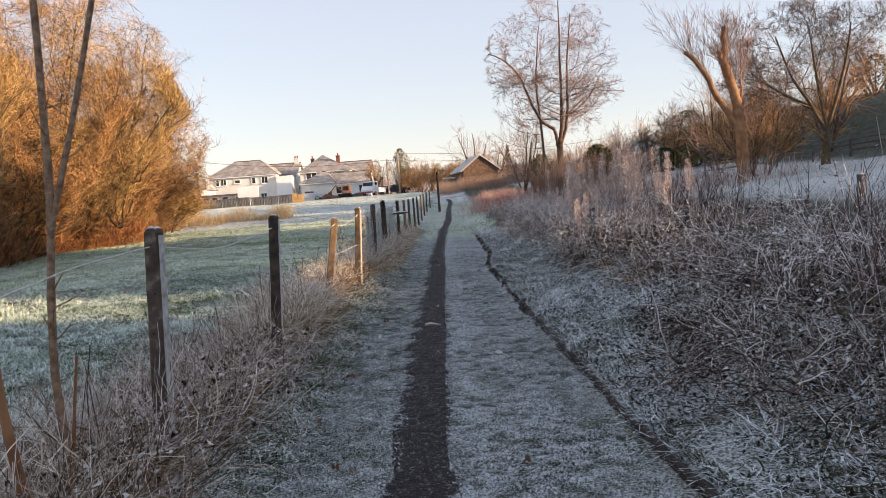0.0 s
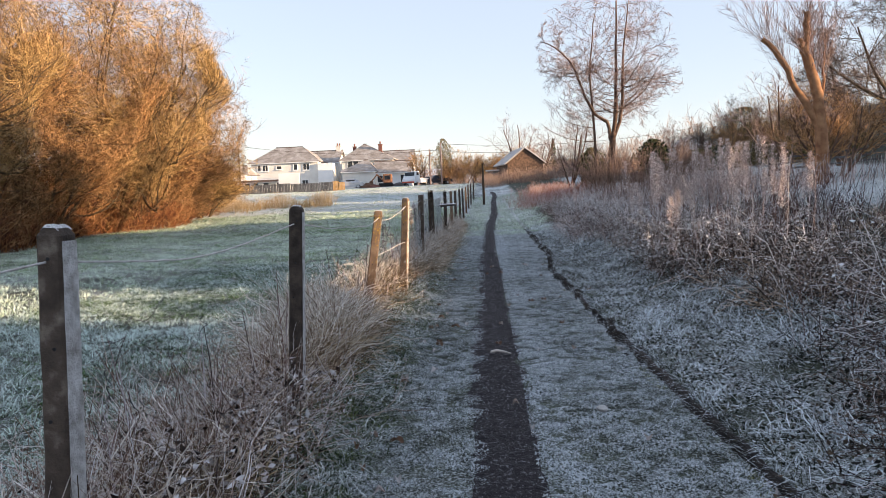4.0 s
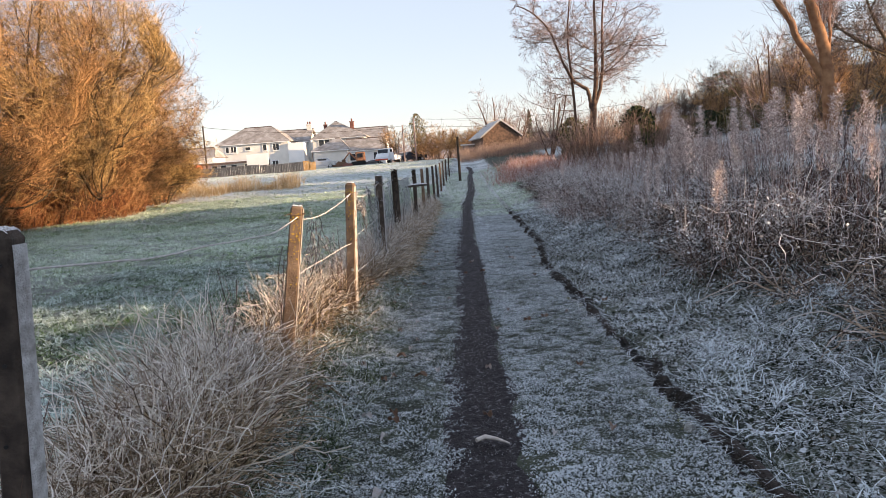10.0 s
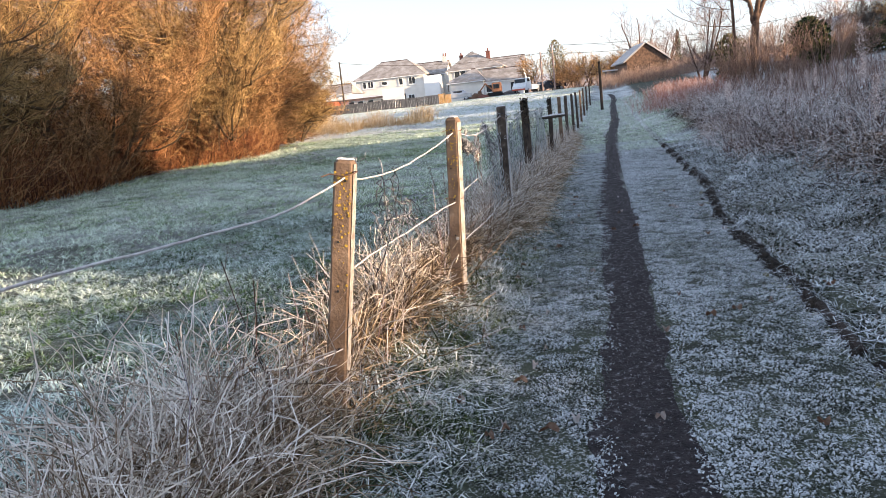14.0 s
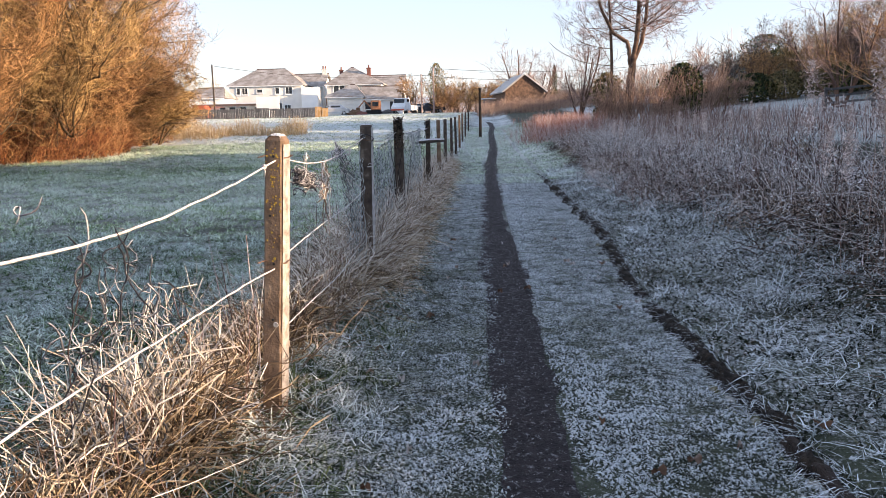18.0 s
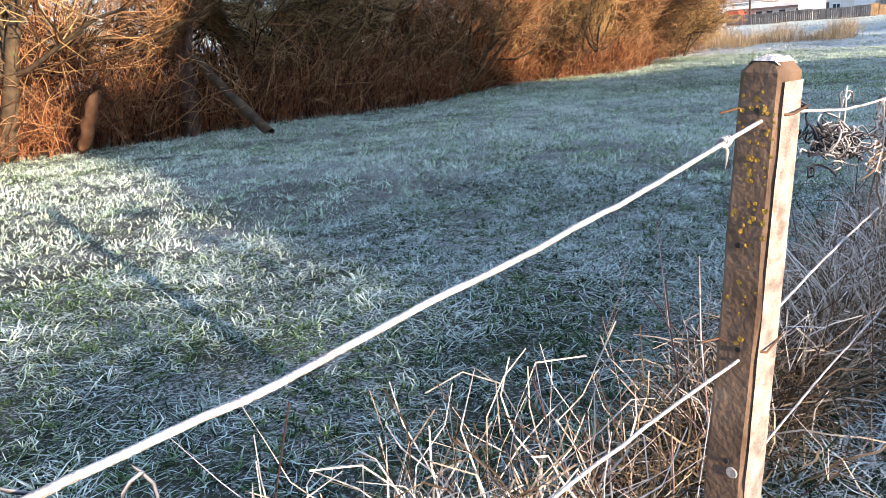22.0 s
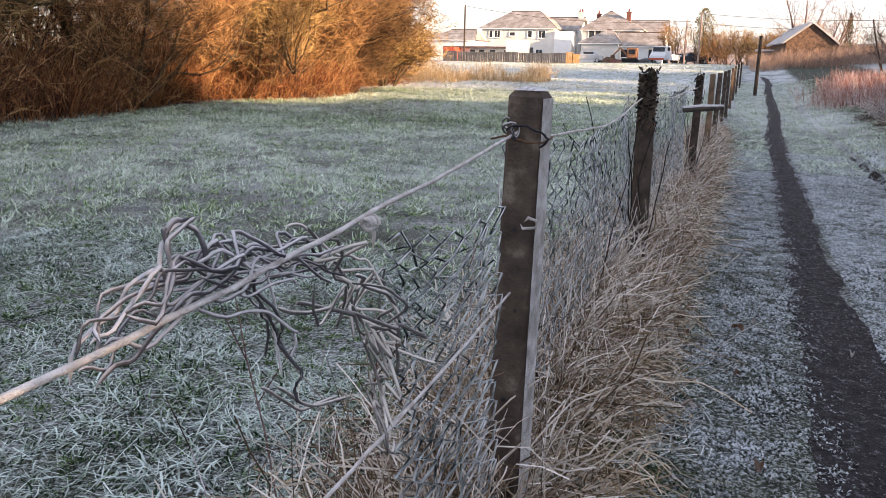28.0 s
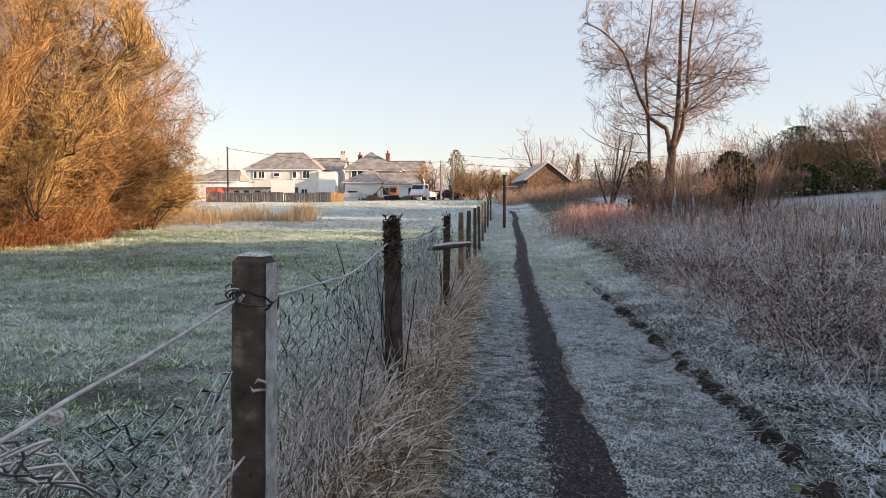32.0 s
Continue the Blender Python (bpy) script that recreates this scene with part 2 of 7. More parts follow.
M_TANGLE = mat("grey_wire_tangle", (0.022, 0.022, 0.028), (0.085, 0.085, 0.095), scale=9, frost=0.12, fcol=(0.5, 0.48, 0.47), fscale=20, up=True, objrand=0.7)
M_MESHEND = mat("rimed_wire_end", (0.13, 0.125, 0.125), (0.33, 0.31, 0.29), scale=14, frost=0.52, fcol=(0.74, 0.70, 0.66), fscale=12, up=True, objrand=0.8)
M_TWINE = mat("tan_twine", (0.20, 0.135, 0.085), (0.45, 0.335, 0.23), scale=14, frost=0.30, fcol=(0.80, 0.73, 0.66), fscale=12, up=True, objrand=0.6)
M_GREYWIRE = mat("grey_rimed_wire", (0.075, 0.075, 0.085), (0.25, 0.245, 0.26), scale=14, frost=0.46, fcol=(0.62, 0.61, 0.63), fscale=12, up=True, objrand=0.7)
M_OLDWOOD = mat("dark_wet_timber", (0.010, 0.008, 0.007), (0.040, 0.030, 0.025), scale=12, bump=1.0, bscale=60, objrand=0.4)
M_CLOD = mat("frozen_earth", (0.012, 0.009, 0.007), (0.055, 0.042, 0.028), scale=22, bump=1.0, bscale=70, objrand=0.5, c3=(0.12, 0.11, 0.05), frost=0.16, fcol=(0.5, 0.52, 0.5), fscale=16)
M_MOSSGRASS = mat("yellow_moss", (0.12, 0.13, 0.035), (0.36, 0.35, 0.13), scale=4, island=0.8, frost=0.30, fcol=(0.74, 0.77, 0.72), fscale=8)
M_MOSS = mat("frosted_moss", (0.045, 0.052, 0.018), (0.17, 0.16, 0.075), scale=12, bump=1.0, bscale=60, frost=0.30, fcol=FROST, fscale=14)
M_WHITE = mat("white_render", (0.80, 0.79, 0.77), (0.87, 0.86, 0.84), scale=0.8, bump=0.1)
M_CREAM = mat("cream_render", (0.66, 0.63, 0.58), (0.78, 0.75, 0.70), scale=0.8, bump=0.1)
M_SLATE = mat("frosted_slate", (0.21, 0.185, 0.165), (0.34, 0.305, 0.275), scale=1.2, bump=0.4, bscale=6, frost=0.34, fcol=(0.60, 0.57, 0.55), fscale=0.8)
M_TILEDARK = mat("dark_roof_tile", (0.08, 0.06, 0.055), (0.16, 0.12, 0.11), scale=2, bump=0.4, bscale=6)
M_GLASS = mat("dark_window_glass", (0.02, 0.024, 0.03), (0.05, 0.055, 0.06), rough=0.12, scale=3)
M_FRAME = mat("white_frame", (0.74, 0.74, 0.73), (0.82, 0.82, 0.81), rough=0.5, scale=4)
M_RUSTPAINT = mat("rusty_orange_paint", (0.22, 0.09, 0.05), (0.40, 0.20, 0.11), scale=3, bump=0.3)
M_BRICK = mat("red_brick", (0.15, 0.06, 0.05), (0.26, 0.12, 0.09), scale=5, bump=0.4, bscale=20)
M_GREYFENCE = mat("grey_fence_panel", (0.075, 0.075, 0.077), (0.135, 0.135, 0.138), scale=1.5, bump=0.3, objrand=0.4)
M_ORANGEWOOD = mat("new_timber", (0.42, 0.24, 0.09), (0.60, 0.38, 0.17), scale=2, bump=0.2)
M_RED = mat("red_paint", (0.36, 0.06, 0.035), (0.50, 0.11, 0.06), rough=0.5, scale=2, bump=0.1)
M_SILVER = mat("silver_car_paint", (0.42, 0.43, 0.45), (0.55, 0.56, 0.58), rough=0.25, metallic=0.5, scale=1)
M_DARKCAR = mat("dark_car_paint", (0.03, 0.035, 0.05), (0.06, 0.065, 0.085), rough=0.25, metallic=0.4, scale=1)
M_VANWHITE = mat("white_vehicle_paint", (0.66, 0.68, 0.70), (0.78, 0.79, 0.80), rough=0.35, scale=1)
M_TYRE = mat("tyre_rubber", (0.015, 0.015, 0.015), (0.035, 0.035, 0.035), rough=0.9, scale=8)
M_RIM = mat("wheel_rim", (0.35, 0.35, 0.36), (0.5, 0.5, 0.52), rough=0.35, metallic=0.8, scale=8)
M_POLE = mat("tarred_pole", (0.03, 0.024, 0.02), (0.085, 0.065, 0.05), scale=6, bump=0.4)
M_EVERGREEN = mat("evergreen_leaf", (0.015, 0.025, 0.010), (0.06, 0.075, 0.025), scale=0.8, island=0.8, c3=(0.16, 0.16, 0.05))
M_IVYTREE = mat("olive_ivy_leaf", (0.07, 0.065, 0.03), (0.24, 0.19, 0.085), scale=0.8, island=0.9)
M_PALESLATE = mat("pale_frosted_slate", (0.36, 0.34, 0.33), (0.56, 0.54, 0.53), scale=1.2, bump=0.3, bscale=6)
M_REED = mat("dead_reed", (0.40, 0.26, 0.12), (0.70, 0.53, 0.29), scale=0.6, island=0.8, frost=0.12, fcol=(0.75, 0.68, 0.58))
M_DOGWOOD = mat("dogwood_stem", (0.36, 0.14, 0.10), (0.62, 0.30, 0.22), scale=0.6, island=0.8, frost=0.42, fcol=(0.72, 0.62, 0.60))
M_FARWOOD = mat("distant_bare_wood", (0.22, 0.14, 0.11), (0.46, 0.32, 0.24), scale=0.12, island=0.9)
M_RIMETWIG = mat("rimed_twig", (0.10, 0.056, 0.045), (0.38, 0.25, 0.195), scale=1.5, island=0.9, frost=0.44, fcol=(0.78, 0.72, 0.70), fscale=1.6, soft_edge=0.35)
M_WEED = mat("brown_dead_weed", (0.12, 0.066, 0.046), (0.46, 0.30, 0.21), scale=1.5, island=0.9, frost=0.36, fcol=(0.78, 0.74, 0.72), fscale=3.0, soft_edge=0.35)
M_SAPLING = mat("sapling_bark", (0.14, 0.085, 0.055), (0.36, 0.24, 0.16), scale=30, bump=0.5, bscale=80)
M_STICK = mat("pale_stick", (0.42, 0.36, 0.32), (0.62, 0.57, 0.52), scale=30)
M_DEADLEAF = mat("fallen_leaf", (0.20, 0.12, 0.08), (0.42, 0.32, 0.26), scale=20, objrand=0.6, frost=0.4, fcol=(0.6, 0.58, 0.57), fscale=30)
M_STONE = mat("pale_stone", (0.34, 0.32, 0.30), (0.55, 0.53, 0.51), scale=20, bump=0.4)


# ---- mesh helpers ----
def part(name, bm, material, parent=None, label=""):
    me = bpy.data.meshes.new(name)
    bm.to_mesh(me)
    bm.free()
    me.materials.append(material)
    ob = new(name, me)
    ob.parent = parent
    if label:
        ob["label"] = label
    return ob


def empty(name, x, y, z, rz=0.0):
    ob = new(name)
    ob.empty_display_size = 0.2
    ob.matrix_world = pose(x, y, z, 0, 0, rz)
    return ob


def np_mesh(name, verts, faces, material, parent=None, label="", smooth=False, rime=None):
    """One mesh from arrays: verts (n, 3), faces (m, k)."""
    verts, faces = np.ascontiguousarray(verts, np.float32), np.ascontiguousarray(faces, np.int32)
    m, k = faces.shape
    me = bpy.data.meshes.new(name)
    me.vertices.add(len(verts))
    me.vertices.foreach_set("co", verts.ravel())
    me.loops.add(m * k)
    me.loops.foreach_set("vertex_index", faces.ravel())
    me.polygons.add(m)
    me.polygons.foreach_set("loop_start", np.arange(0, m * k, k, dtype=np.int32))
    me.polygons.foreach_set("loop_total", np.full(m, k, np.int32))
    if smooth:
        me.polygons.foreach_set("use_smooth", np.ones(m, bool))
    me.update(calc_edges=True)
    if rime is not None:
        me.attributes.new("rime", "FLOAT", "POINT").data.foreach_set("value", np.ascontiguousarray(rime, np.float32))
    me.materials.append(material)
    ob = new(name, me)
    ob.parent = parent
    if label:
        ob["label"] = label
    return ob


def box_bm(sx, sy, sz, bevel=0.0, base=True, x=0.0, y=0.0, z=0.0, segs=1):
    bm = bmesh.new()
    bmesh.ops.create_cube(bm, size=1)
    bmesh.ops.scale(bm, vec=(sx, sy, sz), verts=bm.verts)
    if bevel:
        bmesh.ops.bevel(bm, geom=bm.edges[:], offset=bevel, segments=segs, affect="EDGES")
    bmesh.ops.translate(bm, vec=(x, y, z + (sz / 2 if base else 0)), verts=bm.verts)
    return bm


def blades(rng, x, y, z, h, w, lean, bend, steps=2, az=None, curl=0.0, kink=0.0):
    """Grass blades as tapering, bending ribbons: returns verts, triangles and the height along the blade."""
    n = len(x)
    az = rng.uniform(0, 2 * np.pi, n) if az is None else az
    s = np.linspace(0, 1, steps + 1)[None, :]
    out = (lean[:, None] * s + bend[:, None] * s ** 2) * h[:, None]
    zz = h[:, None] * (s - 0.45 * np.clip(bend, 0, 2)[:, None] * s ** 2.2)
    turn = az[:, None] + curl * rng.normal(0, 1, n)[:, None] * s
    cx, cy = x[:, None] + np.cos(turn) * out, y[:, None] + np.sin(turn) * out
    cz = z[:, None] + zz
    if kink:                                                           # dead blades fold and sway
        jog = np.cumsum(rng.normal(0, kink, (3, n, steps + 1)), 2) * h[:, None] * s
        cx, cy, cz = cx + jog[0], cy + jog[1], np.maximum(cz + 0.5 * jog[2], z[:, None])
    tw = az + np.pi / 2 + rng.normal(0, 0.5, n)
    hw = 0.5 * w[:, None] * (1 - 0.6 * s)
    dx, dy = np.cos(tw)[:, None] * hw, np.sin(tw)[:, None] * hw
    L = np.stack([cx - dx, cy - dy, cz], -1)
    R = np.stack([cx + dx, cy + dy, cz], -1)
    V = np.stack([L[:, :-1], R[:, :-1]], 2).reshape(n, -1, 3)
    V = np.concatenate([V, np.stack([cx[:, -1], cy[:, -1], cz[:, -1]], -1)[:, None]], 1)
    k = V.shape[1]
    F = []
    for i in range(steps - 1):
        a = 2 * i
        F += [(a, a + 1, a + 3), (a, a + 3, a + 2)]
    F.append((k - 3, k - 2, k - 1))
    F = (np.arange(n)[:, None, None] * k + np.array(F)[None]).reshape(-1, 3)
    along = np.append(np.repeat(s[0, :-1], 2), 1.0)
    return V.reshape(-1, 3), F, np.tile(along, n)


def tubes(P, R, sides=3):
    """Tubes along polylines P (n, k, 3) of radii R (n, k): returns verts, quads."""
    n, k, _ = P.shape
    T = np.gradient(P, axis=1)
    T /= np.linalg.norm(T, axis=-1, keepdims=True) + 1e-9
    ref = np.where(np.abs(T[..., 2:3]) > 0.9, np.array([1.0, 0, 0]), np.array([0, 0, 1.0]))
    U = np.cross(T, ref)
    U /= np.linalg.norm(U, axis=-1, keepdims=True) + 1e-9
    W = np.cross(T, U)
    if sides == 1:                                                     # hair-thin twigs: a flat strip
        phi = (np.arange(n) * 2.39996)[:, None, None]
        S = (U * np.cos(phi) + W * np.sin(phi)) * R[..., None]
        V = np.stack([P - S, P + S], 2)
        b = np.arange(k - 1)[:, None] * 2
        F = np.concatenate([b, b + 1, b + 3, b + 2], 1)
        F = (np.arange(n)[:, None, None] * (k * 2) + F[None]).reshape(-1, 4)
        return V.reshape(-1, 3), F
    a = np.arange(sides) * 2 * np.pi / sides
    V = P[:, :, None] + R[:, :, None, None] * (np.cos(a)[:, None] * U[:, :, None] + np.sin(a)[:, None] * W[:, :, None])
    b, j = np.arange(k - 1)[:, None] * sides, np.arange(sides)[None]
    j2 = (j + 1) % sides
    F = np.stack([b + j, b + j2, b + sides + j2, b + sides + j], -1).reshape(-1, 4)
    F = (np.arange(n)[:, None, None] * (k * sides) + F[None]).reshape(-1, 4)
    return V.reshape(-1, 3), F


def merge(pieces):
    vs, fs, o = [], [], 0
    for v, f in pieces:
        vs.append(v), fs.append(f + o)
        o += len(v)
    return np.concatenate(vs), np.concatenate(fs)


def unit(v):
    return v / (np.linalg.norm(v, axis=-1, keepdims=True) + 1e-9)


def stems(rng, p, d, length, r, steps=4, wig=0.15, up=0.0, taper=0.4):
    """Grow polylines from p along d: returns P (n, steps + 1, 3), R."""
    P, cur = [p], p
    for _ in range(steps):
        d = unit(d + rng.normal(0, wig, d.shape) + np.array([0, 0, up]))
        cur = cur + d * (length / steps)[:, None]
        P.append(cur)
    f = np.linspace(1, taper, steps + 1)
    return np.stack(P, 1), r[:, None] * f[None]


def shoots(rng, P, R, length, n, f0, f1, a0, a1, l0, l1, rr):
    """Children of stems: start points, ways, lengths and radii."""
    N, k, _ = P.shape
    u = rng.uniform(f0, f1, (N, n)) * (k - 1.001)
    i = u.astype(int)
    t = (u - i)[..., None]
    rows = np.arange(N)[:, None]
    q = P[rows, i] * (1 - t) + P[rows, i + 1] * t
    d = unit(P[rows, i + 1] - P[rows, i])
    side = rng.normal(0, 1, d.shape)
    side = unit(side - (side * d).sum(-1, keepdims=True) * d)
    a = np.radians(rng.uniform(a0, a1, (N, n)))[..., None]
    w = d * np.cos(a) + side * np.sin(a)
    ln = length[:, None] * rng.uniform(l0, l1, (N, n)) * (1.15 - 0.5 * u / (k - 1))
    rad = R[rows, i] * rr
    return q.reshape(-1, 3), w.reshape(-1, 3), ln.ravel(), rad.ravel()


# ---- ground ----
def smooth(e0, e1, v):
    t = np.clip((v - e0) / (e1 - e0), 0, 1)
    return t * t * (3 - 2 * t)


def bumps(x, y, s, a):
    return a * (np.sin(x * s + 1.3 * np.sin(y * s * 0.7)) * np.cos(y * s * 0.9 + 0.8 * np.sin(x * s * 1.1)) + 0.5 * np.sin(x * s * 2.3 + y * s * 1.7))


def patch(x, y, cell, seed):
    """Smooth irregular patches of about the size of a cell, from -1 to 1."""
    T = np.random.default_rng(900 + seed).uniform(-1, 1, (61, 67))
    u, v = np.asarray(x, float) / cell + 7.3, np.asarray(y, float) / cell + 3.1
    i, j = np.floor(u).astype(int), np.floor(v).astype(int)
    p, q = u - i, v - j
    p, q = p * p * (3 - 2 * p), q * q * (3 - 2 * q)
    at = lambda di, dj: T[(i + di) % 61, (j + dj) % 67]
    return (at(0, 0) * (1 - p) + at(1, 0) * p) * (1 - q) + (at(0, 1) * (1 - p) + at(1, 1) * p) * q


def edge_x(y):
    """Line of the verge's timber edging."""
    return np.interp(y, [0, 4.7, 5.6, 7, 9, 11, 13.5, 16.2, 17.5, 19, 25, 40], [1.2, 1.15, 1.08, 1.02, 0.98, 0.91, 0.86, 0.80, 0.90, 1.02, 1.04, 1.04])


def gz(x, y):
    """Height of the ground."""
    x, y = np.asarray(x, float), np.asarray(y, float)
    z = 2.3 * smooth(28, 125, y) * smooth(-400, -10, -np.abs(x))
    z = z + 0.10 * np.exp(-((x + 1.42) / 0.35) ** 2) * smooth(200, 60, y)            # fence bank
    z = z - 0.012 * np.exp(-((x + 0.2) / 0.22) ** 2)                                   # trodden line
    ex = edge_x(y)
    bank = 0.075 * smooth(ex + 0.01, ex + 0.10, x) + 0.28 * smooth(1.1, 3.2, x)
    hill = 0.13 * np.clip(x - 4, 0, 22) + 0.55 * np.clip(x - 26, 0, 16)
    v = y - 0.2586 * (42 - x)                                                          # along the light
    # unseen ridge: heights and notch added to shape where shade and sun fall
    north = 1 - 0.27 * smooth(17, 23, v) - 0.14 * smooth(28, 32, v) + 0.17 * np.exp(-((v - 59) / 7.0) ** 4)
    sun_gap = smooth(-1.6, -0.6, v) * smooth(4.4, 3.4, v)
    shade_crest = 1.0 - (0.458 - 0.025 * np.sin(v * 6.5)) * sun_gap - 0.34 * np.exp(-((v - 5.6) / 0.55) ** 2) + 0.13 * smooth(6, 8.5, v) * smooth(19, 15, v) + 0.08 * np.sin(v * 0.55) * smooth(-60, -12, v) * smooth(4, -4, v)
    k = smooth(12, 27, x)
    hill = hill * north * (1 - k + shade_crest * k)
    hill = hill * smooth(400, 120, y) * smooth(-500, -60, y) * (1 - 0.8 * smooth(80, 400, x))
    z = z + bank + hill
    z = z + bumps(x, y, 2.1, 0.012) * smooth(0.5, 1.5, np.abs(x + 0.2)) + bumps(x, y, 0.35, 0.05) * smooth(2, 6, np.abs(x))
    far = np.hypot(x, y - 20)
    return z + smooth(260, 1200, far) * 38 * (0.6 + 0.4 * np.sin(np.arctan2(x, y) * 5 + 1.0)) - smooth(1400, 3500, far) * 60


def lines(*spans):
    out = []
    for a, b, st in spans:
        out.append(np.arange(a, b, st))
    return np.concatenate(out)


gx = lines((-4000, -400, 300), (-400, -80, 20), (-80, -18, 2.0), (-18, -3, 0.6), (-3, 4, 0.125), (4, 20, 0.5), (20, 46, 1.3), (46, 100, 6), (100, 400, 20), (400, 4200, 300))
gy = lines((-4000, -400, 300), (-400, -60, 20), (-60, -16, 1.2), (-16, 0, 0.4), (0, 30, 0.2), (30, 80, 0.8), (80, 140, 2.5), (140, 400, 20), (400, 4400, 250))
GX, GY = np.meshgrid(gx, gy)
GV = np.stack([GX, GY, gz(GX, GY)], -1).reshape(-1, 3)
a = (np.arange(len(gy) - 1)[:, None] * len(gx) + np.arange(len(gx) - 1)[None]).ravel()
far_rime = 0.30 + 0.10 * smooth(0.9, 1.2, GX) * smooth(2.5, 2.0, GX) - 0.30 * smooth(1.9, 2.5, GX) * smooth(7.5, 6.5, GX)
far_rime = far_rime - 0.12 * smooth(-1.4, -1.8, GX) * smooth(24, 14, GY) + 0.38 * smooth(18, 58, GY) * smooth(-1.7, -3, GX) + 0.30 * smooth(6.0, 9, GX) - 0.40 * smooth(19, 24, GX) + 0.28 * smooth(24, 40, GY) * np.exp(-(GX / 2.5) ** 2)
far_rime = far_rime + 0.24 * np.maximum(smooth(3, 0.5, GY), smooth(-5.8, -6.6, GX) * smooth(11, 9.5, GY)) * smooth(-1.6, -2.4, GX)
far_rime = (far_rime + 0.12 * smooth(-1.8, -2.4, GX) * smooth(34, 24, GY) + 0.14 * patch(GX, GY, 0.5, 61) * smooth(9, 6, GX) * smooth(-18, -12, GX) + 0.08 * patch(GX, GY, 3.0, 62)).clip(0, 1).ravel()
ground = np_mesh("ground", GV, np.stack([a, a + 1, a + len(gx) + 1, a + len(gx)], -1), M_GROUND, smooth=True, rime=far_rime)
tagged(ground, "frost-covered grass field and rising hillside turf", "ground", kind="structure")


def path_mid(y):
    return -0.19 - 0.06 * np.exp(-((y - 17) / 6) ** 2) + 0.42 * smooth(26, 50, y) + 0.02 * np.sin(y * 0.5) + 0.25 * smooth(52, 68, y) - 0.7 * smooth(70, 86, y)


ys = np.concatenate([np.arange(-6, 30, 0.05), np.arange(30, 76, 0.2)])
rng = np.random.default_rng(3)
wob = lambda s: np.convolve(np.random.default_rng(s).normal(0, 1, len(ys) + 8), np.ones(9) / 9, "valid")
half = 0.185 + 0.02 * np.sin(ys * 0.8)
el = path_mid(ys) - half - 0.035 * wob(4) - 0.03 * patch(0 * ys, ys, 0.35, 63)
er = path_mid(ys) + half + 0.035 * wob(5) + 0.04 * patch(0 * ys, ys, 0.4, 64)
u = np.linspace(0, 1, 9)[None]
PX = el[:, None] * (1 - u) + er[:, None] * u
PY = np.repeat(ys[:, None], 9, 1)
PZ = gz(PX, PY) + 0.006 + 0.006 * rng.normal(0, 1, PX.shape) * (np.abs(u - 0.5) < 0.45)
PZ = np.maximum(PZ, gz(PX, PY) + 0.004)
a = (np.arange(len(ys) - 1)[:, None] * 9 + np.arange(8)[None]).ravel()
path = np_mesh("path", np.stack([PX, PY, PZ], -1).reshape(-1, 3), np.stack([a, a + 1, a + 10, a + 9], -1), M_SOIL, smooth=True)
tagged(path, "narrow trodden dark earth path between frosted verges", "path", kind="structure")

# ---- fence ----
def post_bm(w, d, h, top=0.0, taper=0.88):
    """Concrete post: square section, chamfered long edges, domed or flat worn top."""
    bm = bmesh.new()
    n = 14
    rings = []
    for i in range(n + 1):
        f = i / n
        z = -0.25 + f * (h + 0.25)
        k = 1 - (1 - taper) * f
        hw, hd, c = w / 2 * k, d / 2 * k, 0.009
        if i == n:
            hw, hd, c = hw * (0.72 if top else 0.84), hd * 0.84, 0.012
        if i == n - 1:
            z = h - (top or 0.013)
        pts = [(-hw + c, -hd), (hw - c, -hd), (hw, -hd + c), (hw, hd - c), (hw - c, hd), (-hw + c, hd), (-hw, hd - c), (-hw, -hd + c)]
        rings.append([bm.verts.new((x + 0.0016 * math.sin(i * 5 + j), y + 0.0016 * math.cos(i * 3 + j * 2), z)) for j, (x, y) in enumerate(pts)])
    for a, b in zip(rings, rings[1:]):
        for j in range(8):
            bm.faces.new((a[j], a[(j + 1) % 8], b[(j + 1) % 8], b[j]))
    bm.faces.new(rings[-1])
    return bm


def cap_bm(w, d, h, top, seed):
    """Crust of rime on the head of a post."""
    r = random.Random(seed)
    bm = bmesh.new()
    nx, ny = 7, 5
    vs = []
    for j in range(ny):
        for i in range(nx):
            u, v = i / (nx - 1) * 2 - 1, j / (ny - 1) * 2 - 1
            edge = max(abs(u), abs(v))
            drop = top * max(0, abs(u) - 0.72) / 0.28
            vs.append(bm.verts.new((u * w / 2 * (0.74 if top else 0.86), v * d / 2 * 0.86, h - drop * 0.4 + (0.002 if edge > 0.98 else 0.006 + r.random() * 0.006))))
    for j in range(ny - 1):
        for i in range(nx - 1):
            bm.faces.new((vs[j * nx + i], vs[j * nx + i + 1], vs[(j + 1) * nx + i + 1], vs[(j + 1) * nx + i]))
    return bm


def ends(k):
    """Radii that close a wire at both ends."""
    e = np.ones(k)
    e[0], e[-1] = 0.05, 0.05
    return e


def tube_ob(name, pts, r, material, parent=None, label="", sides=6):
    P = np.array(pts, float)[None]
    v, f = tubes(P, np.full(P.shape[:2], r), sides)
    return np_mesh(name, v, f, material, parent, label, smooth=True)


